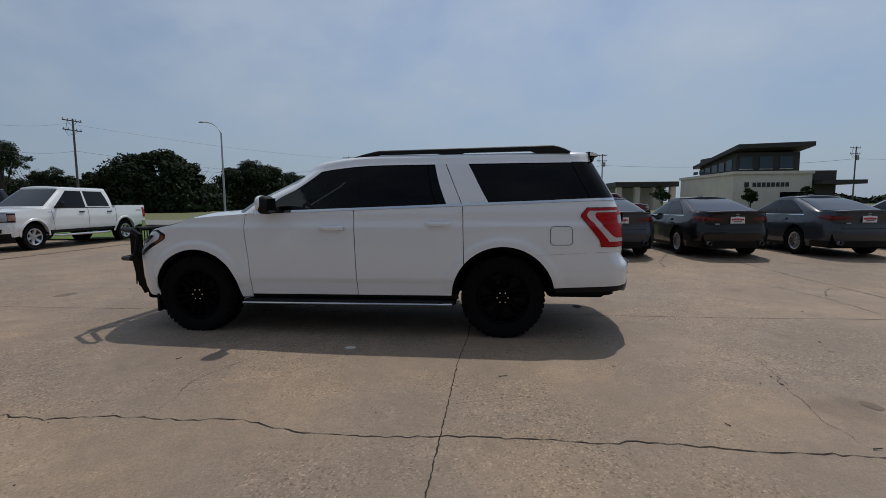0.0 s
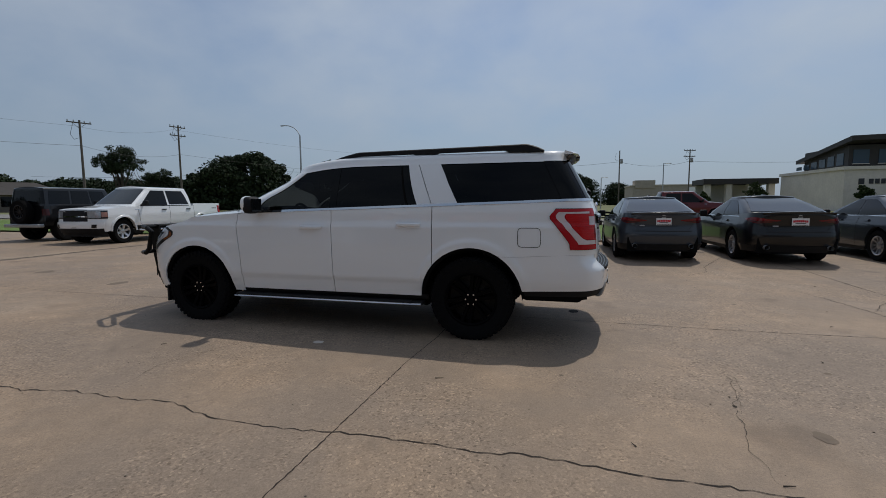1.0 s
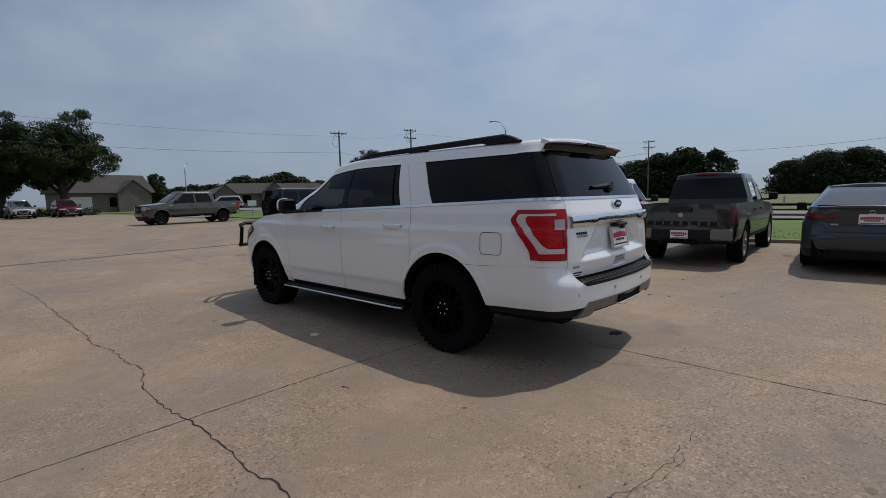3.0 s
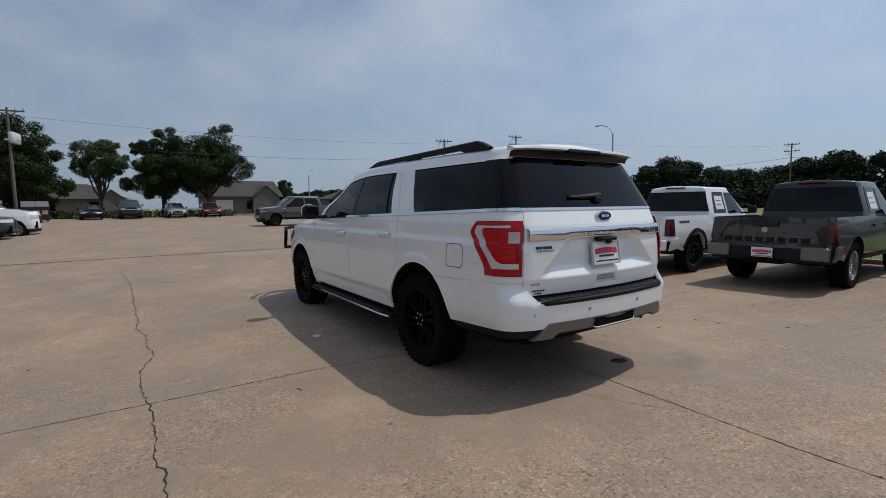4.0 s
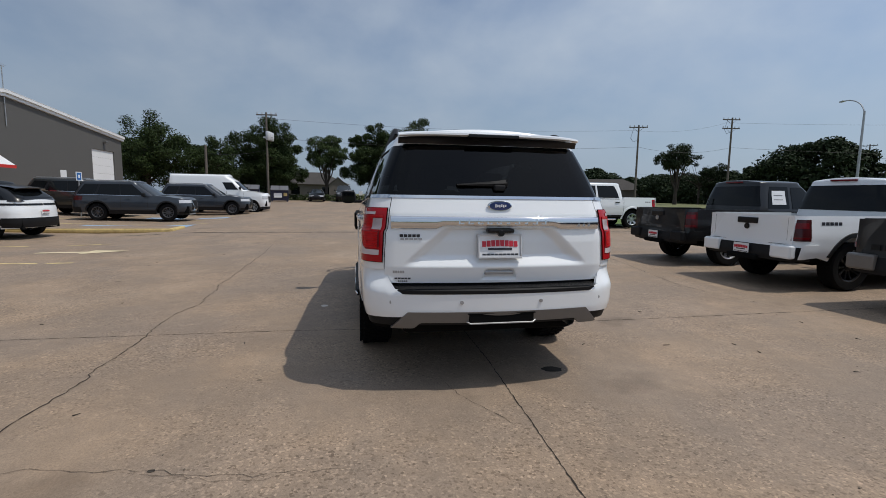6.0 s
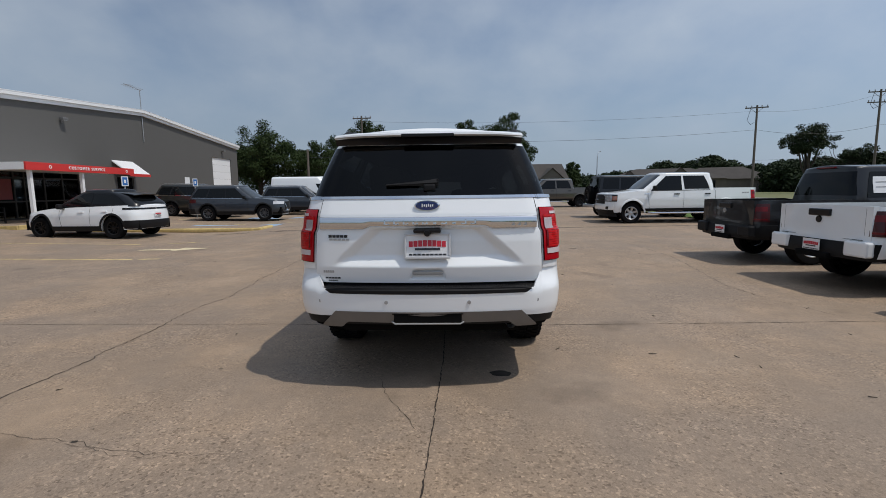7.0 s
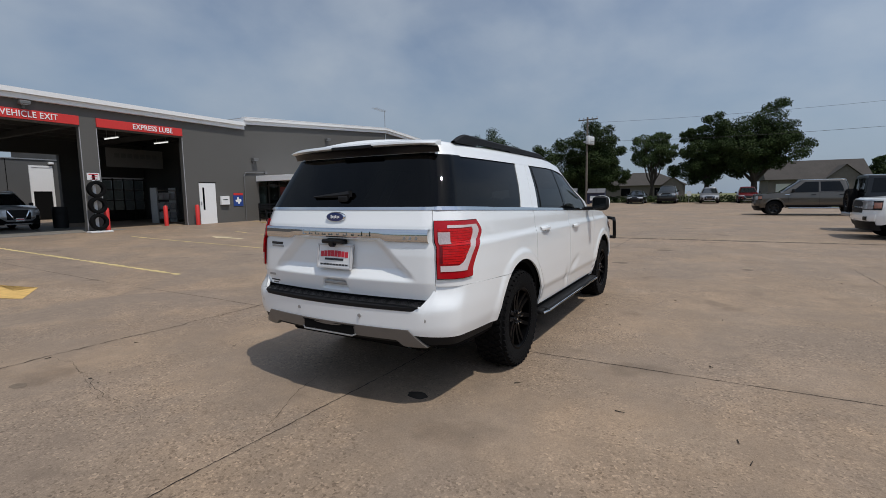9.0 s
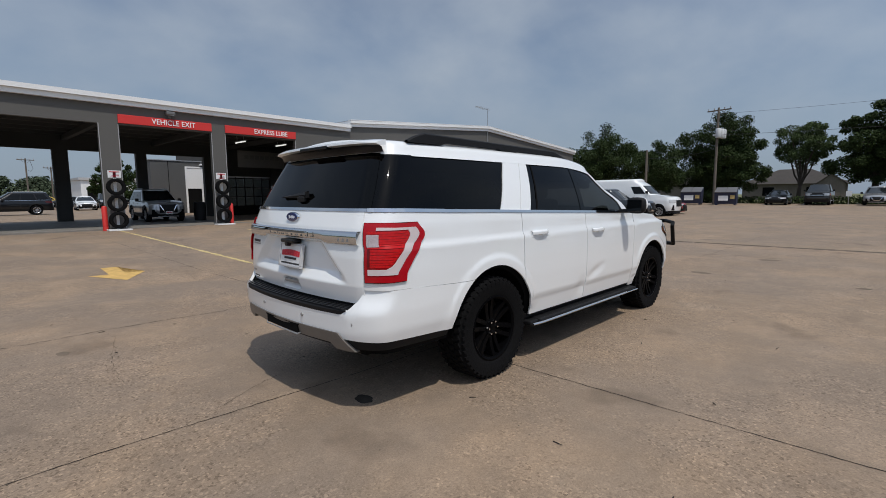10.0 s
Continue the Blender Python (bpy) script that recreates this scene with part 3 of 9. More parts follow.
# sign boards
for x0, x1, txt, sz in ((-5.71, -2.11, "VEHICLE EXIT", 0.31), (-9.92, -6.32, "EXPRESS LUBE", 0.31)):
    sg = empty("sign", pose((x0 + x1) / 2, FY, 4.69), "red sign board with white words over a bay", "sign", "signs over the bays")
    w = (x1 - x0) / 2
    part("board", box_bm(-w, 0.003, -0.175, w, 0.07, 0.175, bevel=0.008), M_signred, sg)
    words(txt, sz, -0.25 if "EXIT" in txt else -0.45, 0.078, 0.0, M_signwhite, sg, 0.86)
# wall lamps


M_lampgrey = surface("grey lamp housing", (0.16, 0.16, 0.16), 0.5, 0.3)


def wall_lamp(x, z):
    lp = empty("wall_lamp", pose(x, FY, z), "grey metal flood lamp on the wall", "lamp", "wall lamps")
    part("bracket", box_bm(-0.05, 0.0, -0.12, 0.05, 0.06, 0.10, bevel=0.01), M_lampgrey, lp)
    part("housing", box_bm(-0.17, 0.05, 0.0, 0.17, 0.28, 0.14, bevel=0.03), M_lampgrey, lp)
    part("lens", box_bm(-0.13, 0.08, -0.012, 0.13, 0.25, 0.0), M_clearlens, lp)


for x, z in ((-4.0, 5.02), (-13.9, 3.62), (-19.75, 5.25), (-37.2, 5.05)):
    wall_lamp(x, z)
# white side door
dr = empty("door", pose(-11.075, FY - 0.06, FZ - 0.02), "white steel door with a narrow dark pane", "door", kind="structure")
dr.name = "door_1"
part("leaf", box_bm(-0.46, -0.03, 0.0, 0.46, 0.03, 2.08, bevel=0.006), M_whitemetal, dr)
part("pane", box_bm(0.17, 0.028, 0.75, 0.27, 0.036, 1.85), M_glass, dr)
part("door_handle", box_bm(0.34, 0.028, 1.0, 0.40, 0.07, 1.16, bevel=0.01), M_steel, dr)
# meter box and state sign
bx = empty("wall_box", pose(-11.95, FY, 1.48), "pale grey drop box on the wall", "box")
part("case", box_bm(-0.24, 0.003, -0.22, 0.24, 0.14, 0.22, bevel=0.012), M_plate, bx)
part("slot", box_bm(-0.14, 0.135, 0.02, 0.14, 0.146, 0.06), M_plateblack, bx)
M_flagblue = surface("deep blue enamel", (0.02, 0.06, 0.26), 0.4, vary=0.05)
fs = empty("inspection_sign", pose(-12.80, FY, 1.52), "blue wall sign with red band and white shape", "sign")
part("board", box_bm(-0.29, 0.003, -0.34, 0.29, 0.03, 0.34), M_flagblue, fs)
part("band", box_bm(-0.29, 0.028, 0.22, 0.29, 0.036, 0.34), M_signred, fs)
bm = bmesh.new()
pts = [(-0.20, 0.0), (-0.08, 0.02), (-0.08, 0.15), (0.02, 0.15), (0.02, 0.07), (0.16, 0.04), (0.18, -0.06), (0.08, -0.12), (0.04, -0.22), (-0.02, -0.20), (-0.06, -0.10), (-0.12, -0.12)]
vs = [bm.verts.new((-x, 0.038, z - 0.03)) for x, z in pts]
f = bm.faces.new(vs)
r = bmesh.ops.extrude_face_region(bm, geom=[f])
bmesh.ops.translate(bm, verts=[g for g in r["geom"] if isinstance(g, bmesh.types.BMVert)], vec=(0, -0.008, 0))
bmesh.ops.recalc_face_normals(bm, faces=bm.faces)
part("white_shape", bm, M_signwhite, fs)
# conduit
bm = bmesh.new()
tube_path(bm, [(-13.22, FY + 0.05, FZ - 0.1), (-13.22, FY + 0.05, 2.75), (-13.32, FY + 0.05, 2.95), (-14.6, FY + 0.05, 3.0)], 0.026, 8)
box(bm, -14.75, FY, 2.92, -14.60, FY + 0.10, 3.06)
tagged(link_mesh("conduit", bm, M_lampgrey), "grey steel conduit running up the wall", "pipe")
# antenna and its mast
an = empty("antenna", pose(-26.3, FY + 0.05, 6.85), "thin television antenna on a mast", "antenna")
bm = bmesh.new()
tube(bm, (0, 0, -2.0), (0, 0, 1.25), 0.03, seg=6)
part("mast", bm, M_steel, an)
bm = bmesh.new()
tube(bm, (-0.2, 0, 1.22), (1.5, 0, 1.30), 0.018, seg=6)
for i in range(7):
    tube(bm, (0.1 + 0.2 * i, -0.3, 1.235 + 0.01 * i), (0.1 + 0.2 * i, 0.3, 1.235 + 0.01 * i), 0.01, seg=5)
part("boom", bm, M_steel, an)

# customer entrance: raised walk, canopy, posts, glazed front
bm = bmesh.new()
box(bm, -22.4, FY, 0.0, -13.15, -10.4, FZ + 0.04, bevel=0.02)
tagged(link_mesh("pavement", bm, M_concrete), "raised concrete walk at the customer entrance", "walk", kind="structure")
bm = bmesh.new()
box(bm, -22.4, -10.398, 0.0, -13.10, -10.30, FZ + 0.036, bevel=0.015)
box(bm, -13.148, FY + 0.02, 0.0, -13.05, -10.30, FZ + 0.034, bevel=0.015)
tagged(link_mesh("kerb", bm, M_yellow), "worn yellow painted kerb edge", "kerb", kind="structure")
cn = empty("canopy", pose(0, 0, 0), "flat canopy with red and white fascia over the entrance", "canopy")
part("deck", box_bm(-20.5, FY + 0.002, 2.56, -14.10, -10.62, 2.74), M_whitemetal, cn)
part("white_fascia", box_bm(-14.098, FY + 0.002, 2.50, -14.03, -10.62, 2.80, bevel=0.006), M_whitemetal, cn)
part("red_fascia", box_bm(-20.55, -10.618, 2.49, -14.03, -10.54, 2.81, bevel=0.006), M_signred, cn)
words("CUSTOMER SERVICE", 0.19, -17.28, -10.53, 2.65, M_signwhite, cn, 1.0)
for x in (-15.2, -19.97):
    bm = bmesh.new()
    lathe(bm, [(0.043, 0.006), (0.043, 0.010), (0.071, 0.010), (0.076, 0.0)], 20, "Y", (x, -10.54, 2.65))
    bmesh.ops.recalc_face_normals(bm, faces=bm.faces)
    part("emblem", bm, M_signwhite, cn)
for x in (-14.40, -17.15):
    part("post", box_bm(x - 0.065, -10.82, FZ, x + 0.065, -10.69, 2.56), M_whitemetal, cn)
M_bronze = surface("dark bronze frame", (0.03, 0.026, 0.022), 0.4, 0.4)
M_shopglass = clear_tint("shop window glass", (0.50, 0.54, 0.54))
sf = empty("window_1", pose(0, 0, 0), "dark framed shop front with glass doors", "shop front", kind="structure")
bm = bmesh.new()
xs = [-20.6, -19.5, -18.4, -17.3, -16.75, -15.7, -14.95, -14.2]
for x in xs:
    box(bm, x - 0.04, FY - 0.16, FZ + 0.08, x + 0.04, FY - 0.06, 2.62)
for z in (FZ + 0.10, 1.2, 2.28, 2.58):
    box(bm, -20.6, FY - 0.15, z - 0.035, -14.2, FY - 0.07, z + 0.035)
part("window_frame", bm, M_bronze, sf)
for a, b in zip(xs, xs[1:]):
    part("pane", box_bm(a + 0.04, FY - 0.115, FZ + 0.12, b - 0.04, FY - 0.105, 2.56), M_shopglass, sf)
M_blind = surface("pale roller blind", (0.52, 0.54, 0.50), 0.8, vary=0.06)
for a, b, z in ((-14.91, -14.24, FZ + 0.2), (-18.36, -17.34, FZ + 0.7), (-19.46, -18.44, FZ + 0.7)):
    tagged(link_mesh("window_blind", box_bm(a, FY - 0.20, z, b, FY - 0.185, 2.56), M_blind), "pale roller blind drawn down behind the glass", "blind", "blinds of the shop front")
M_poster = surface("faded red poster", (0.16, 0.03, 0.03), 0.6, vary=0.2)
tagged(link_mesh("poster", box_bm(-16.65, FY - 0.10, 1.30, -15.80, FY - 0.09, 2.22), M_poster), "red paper poster on the entrance glass", "poster")
bm = bmesh.new()
box(bm, -20.7, -17.5, 0.1, -14.1, -17.3, 3.0)
box(bm, -20.7, -17.3, 2.95, -14.1, FY - WT, 3.05)
box(bm, -20.8, -17.3, 0.1, -20.7, FY - WT, 3.0)
box(bm, -14.1, -17.3, 0.1, -14.0, FY - WT, 3.0)
box(bm, -20.7, -17.3, 0.1, -14.1, FY - WT, FZ + 0.1)
tagged(link_mesh("wall_lobby", bm, surface("beige lobby wall", (0.32, 0.29, 0.25), 0.8)), "dim beige lobby behind the glass", "wall", kind="structure")
tagged(link_mesh("counter", box_bm(-19.5, -16.4, FZ + 0.1, -16.5, -15.8, FZ + 1.15, bevel=0.02), M_bronze), "dark reception counter in the lobby", "counter")
# bench at the entrance
bn = empty("bench", pose(-14.05, -12.4, FZ + 0.04), "black metal bench beside the entrance", "bench")
for k in range(4):
    part("slat", box_bm(-0.62, -0.25 + 0.13 * k, 0.43, 0.62, -0.15 + 0.13 * k, 0.46), M_glossblack, bn)
for k in range(3):
    part("back_slat", box_bm(-0.62, -0.32, 0.58 + 0.13 * k, 0.62, -0.29, 0.67 + 0.13 * k), M_glossblack, bn)
for x in (-0.58, 0.58):
    part("leg", box_bm(x - 0.03, -0.30, 0.0, x + 0.03, -0.26, 0.98), M_glossblack, bn)
    part("leg", box_bm(x - 0.03, 0.20, 0.0, x + 0.03, 0.24, 0.64), M_glossblack, bn)
    part("arm", box_bm(x - 0.03, -0.28, 0.62, x + 0.03, 0.24, 0.66), M_glossblack, bn)
# side awning over a small window
aw = empty("awning", pose(-24.1, FY, 2.6) @ Matrix.Diagonal((0.85, 0.9, 1, 1)), "white ribbed awning with red edge over a window", "awning")
bm = bmesh.new()
for i in range(10):
    x = -1.1 + 0.22 * i
    c = [(x, 0.0, 0.85), (x + 0.20, 0.0, 0.85), (x + 0.20, 1.15, 0.06), (x, 1.15, 0.06)]
    vs = [bm.verts.new(p) for p in c] + [bm.verts.new((a, b, z + 0.03)) for a, b, z in c]
    for q in ((4, 5, 6, 7), (0, 1, 5, 4), (1, 2, 6, 5), (2, 3, 7, 6), (3, 0, 4, 7), (3, 2, 1, 0)):
        bm.faces.new([vs[k] for k in q])
bmesh.ops.recalc_face_normals(bm, faces=bm.faces)
part("ribs", bm, M_whitemetal, aw)
bm = bmesh.new()
vs = [bm.verts.new(p) for p in ((-1.12, 0, 0.83), (1.12, 0, 0.83), (1.12, 1.16, 0.03), (-1.12, 1.16, 0.03))]
bm.faces.new(vs)
part("sheet", bm, M_whitemetal, aw)
part("red_edge", box_bm(-1.14, 1.13, -0.08, 1.14, 1.18, 0.08), M_signred, aw)
wd = empty("window_2", pose(-24.25, FY - 0.1, 1.15), "small dark window under the awning", "window", kind="structure")
part("pane", box_bm(-0.75, -0.02, 0, 0.75, 0.0, 1.35), M_glass, wd)
part("window_frame", box_bm(-0.03, -0.03, 0, 0.03, 0.03, 1.35), M_whitemetal, wd)
# roll-up door in the gable wall
rd_ = empty("door_2", pose(-37.1, FY - 0.12, 0.3), "white sectional roll-up door", "door", kind="structure")
for k in range(7):
    part("panel", box_bm(-1.75, -0.03, 0.60 * k + 0.004, 1.75, 0.03, 0.60 * k + 0.596, bevel=0.012), M_whitemetal, rd_)


# ---- in and before the bays ----
def tyre_ring(parent, x, y, z, r=0.33, w=0.22):
    bm = bmesh.new()
    lathe(bm, [(r * 0.62, -w * 0.42), (r * 0.8, -w * 0.5), (r * 0.97, -w * 0.42), (r, -w * 0.25), (r, w * 0.25), (r * 0.97, w * 0.42), (r * 0.8, w * 0.5), (r * 0.62, w * 0.42), (r * 0.64, 0.0), (r * 0.62, -w * 0.42)], 30)
    bmesh.ops.recalc_face_normals(bm, faces=bm.faces)
    t = part("tyre", bm, M_rubber, parent)
    t.matrix_basis = Matrix.Translation((x, y, z))


for x in (-1.75, -5.85):
    rk = empty("tyre_display", pose(x, -13.05, gz(x, -13.05)), "display rack with three upright tyres and a price card", "tyre rack", "tyre racks by the bays")
    bm = bmesh.new()
    box(bm, -0.40, -0.05, 0.0, 0.40, 0.30, 0.06, bevel=0.01)
    box(bm, -0.05, -0.04, 0.06, 0.05, 0.0, 2.30)
    for s in (-1, 1):
        tube(bm, (s * 0.36, -0.05, 0.03), (s * 0.36, 0.34, 0.03), 0.03, seg=8)
    part("frame", bm, M_whitemetal, rk)
    for z in (0.42, 1.08, 1.72):
        tyre_ring(rk, 0, 0.13, z)
    part("price_card", box_bm(-0.22, -0.02, 2.08, 0.22, 0.0, 2.36), M_plate, rk)
    bm = bmesh.new()
    box(bm, -0.17, 0.001, 2.29, 0.17, 0.006, 2.325)
    for k in range(3):
        box(bm, -0.15, 0.001, 2.11 + 0.055 * k, 0.13 - 0.03 * k, 0.006, 2.122 + 0.055 * k)
    part("card_bars", bm, M_platered, rk)
for x, y in ((-1.35, -13.2), (-6.30, -13.25), (-10.25, -13.2), (-9.3, -14.2)):
    bl = empty("bollard", pose(x, y, gz(x, y) if y > FY else FZ), "red painted steel bollard", "bollard", "bollards by the bays")
    bm = bmesh.new()
    lathe(bm, [(0.0, 0.98), (0.06, 0.97), (0.095, 0.92), (0.095, 0.0)], 18, "Z")
    bmesh.ops.recalc_face_normals(bm, faces=bm.faces)
    part("post", bm, M_signred, bl)
br = empty("waste_barrel", pose(-6.7, -18.2, FZ), "black plastic waste barrel", "barrel")
bm = bmesh.new()
lathe(bm, [(0.0, 1.0), (0.27, 1.0), (0.30, 0.95), (0.31, 0.65), (0.30, 0.62), (0.31, 0.58), (0.29, 0.0)], 24, "Z")
bmesh.ops.recalc_face_normals(bm, faces=bm.faces)
part("drum", bm, M_blackplastic, br)
# glazed roll-up door, banner and shelves deep in the lube bay
rg = empty("door_3", pose(-11.7, -23.1, FZ), "glazed sectional door at the back of the bay", "door", kind="structure")
for i in range(5):
    for k in range(4):
        if k > 0:
            part("pane", box_bm(-1.56 + 0.60 * i + 0.05, 0.04, 0.62 * k + 0.08, -1.56 + 0.60 * i + 0.55, 0.06, 0.62 * k + 0.61), M_shopglass, rg)
bm = bmesh.new()
for i in range(6):
    box(bm, -1.60 + 0.60 * i, 0.03, 0.0, -1.52 + 0.60 * i, 0.07, 2.6)
for k in range(5):
    box(bm, -1.60, 0.025, 0.62 * k, 1.48, 0.075, 0.62 * k + 0.07)
box(bm, -1.58, 0.03, 0.07, 1.46, 0.05, 0.62)
part("door_frame", bm, M_bronze, rg)
bnr = empty("banner", pose(-11.0, -19.5, 3.85), "pale hanging banner in the bay", "banner")
part("cloth", box_bm(-1.5, -0.01, -0.5, 1.5, 0.01, 0.5), surface("dim grey banner cloth", (0.20, 0.20, 0.195), 0.8), bnr)
for k in range(7):
    part("band", box_bm(-1.15 + 0.33 * k, 0.011, 0.0, -0.90 + 0.33 * k, 0.014, 0.24), M_lampgrey, bnr)
for s in (-1.3, 1.3):
    bm = bmesh.new()
    tube(bm, (s, 0, 0.48), (s, 0, 1.34), 0.012, seg=6)
    part("cord", bm, M_wire, bnr)
sh_ = empty("parts_shelf", pose(-11.2, -17.5, FZ), "shelf unit stacked with white boxes", "shelf")
for s in (-0.5, 0.5):
    part("upright", box_bm(s - 0.03, -0.3, 0, s + 0.03, 0.3, 1.9), M_steel, sh_)
for k in range(4):
    part("shelf", box_bm(-0.5, -0.3, 0.25 + 0.5 * k, 0.5, 0.3, 0.29 + 0.5 * k), M_steel, sh_)
for k in range(3):
    for i in range(3):
        part("box", box_bm(-0.45 + 0.3 * i, -0.2, 0.29 + 0.5 * k, -0.2 + 0.3 * i, 0.25, 0.60 + 0.5 * k + 0.04 * (i % 2)), M_insul, sh_)
for x in (-11.0, -8.6):
    tl = empty("tube_light", pose(x, -17.0, 4.55), "white fluorescent tube lamp under the ceiling", "lamp", "workshop lamps")
    bm = bmesh.new()
    tube(bm, (0, -0.6, 0), (0, 0.6, 0), 0.03, seg=8)
    mt, n_, l_, b_ = nodes_of("lit tube")
    b_.inputs["Emission Color"].default_value, b_.inputs["Emission Strength"].default_value = (1, 1, 0.95, 1), 0.8
    part("tube", bm, mt, tl)
    part("holder", box_bm(-0.06, -0.62, 0.03, 0.06, 0.62, 0.07), M_steel, tl)
    for y in (-0.4, 0.4):
        part("hanger", box_bm(-0.008, y - 0.008, 0.07, 0.008, y + 0.008, 0.66), M_steel, tl)
# an outbuilding behind the bays
ob_ = empty("outbuilding", pose(-13.5, -36, 0.35), "grey metal shed behind the bays", "building")
bm = bmesh.new()
box(bm, -6, 1.5, 0, 5.5, 5, 4.0)
part("wall", bm, surface("dark grey shed wall", (0.085, 0.085, 0.085), 0.7, vary=0.1), ob_)
part("roof", box_bm(-6.06, 1.44, 4.0, 5.56, 5.06, 4.07), M_steel, ob_)
for x in (-1.6, 0.9, 4.3):
    part("wall_seam", box_bm(x - 0.02, 5.0, 0.0, x + 0.02, 5.012, 4.0), M_dark, ob_)
dr = part("door", box_bm(1.95, 5.0, 1.9, 3.0, 5.05, 3.5), M_whitemetal, ob_, "white roller door half raised over a dark sheet for the doorway")
# a flat dark sheet on the solid wall stands for the shaded inside
part("opening", box_bm(1.95, 5.0, 0.0, 3.0, 5.01, 1.9), M_dark, dr)
bm = bmesh.new()
for x0, x1, z0, z1 in ((1.82, 1.95, 0, 3.62), (3.0, 3.13, 0, 3.62), (1.95, 3.0, 3.5, 3.62)):
    box(bm, x0, 5.0, z0, x1, 5.08, z1)
part("door_frame", bm, M_whitemetal, dr)
part("wall_lamp_head", box_bm(1.75, 5.0, 3.72, 2.05, 5.22, 3.86, bevel=0.03), M_whitemetal, ob_)


# ---- vehicles ----
M_backlight = tinted("sloped rear glass", (0.010, 0.012, 0.014), 1.9)
M_smoked = surface("smoked red lamp", (0.055, 0.005, 0.006), 0.3, vary=0.25, grain=60, coat=0.4, spec=0.25)
M_sedanlamp = surface("dark ruby lamp", (0.17, 0.006, 0.009), 0.2, vary=0.3, grain=50, coat=0.5, spec=0.3)
M_rimgrey = surface("dark grey alloy", (0.11, 0.11, 0.115), 0.35, 0.6, vary=0.08)
M_platefr = surface("bright plate frame", (0.55, 0.55, 0.56), 0.3, vary=0.05)


def license_plate(parent, m, seed=1, lines=True):
    """A white dealer plate with a red band of bars and a dark rim; m: centre, x across, -y out."""
    bm = bmesh.new()
    box(bm, -0.155, -0.008, -0.078, 0.155, 0.0, 0.078, m=m)
    pl = part("plate", bm, M_plate, parent, "white dealer plate with red and black bars")
    bm = bmesh.new()
    for k in range(8):
        x = -0.136 + 0.0345 * k
        box(bm, x, -0.011, -0.008 + 0.004 * math.sin(k * 0.45), x + 0.029, -0.0085, 0.034 + 0.008 * math.sin(k * 0.45), m=m)
    part("red_band", bm, M_platered, pl)
    bm = bmesh.new()
    box(bm, -0.092, -0.011, -0.032, 0.092, -0.0085, -0.016, m=m)
    for k in range(9):
        box(bm, -0.135 + 0.031 * k, -0.011, -0.070, -0.110 + 0.031 * k, -0.0085, -0.058, m=m)
    part("black_band", bm, M_plateblack, pl)
    return pl


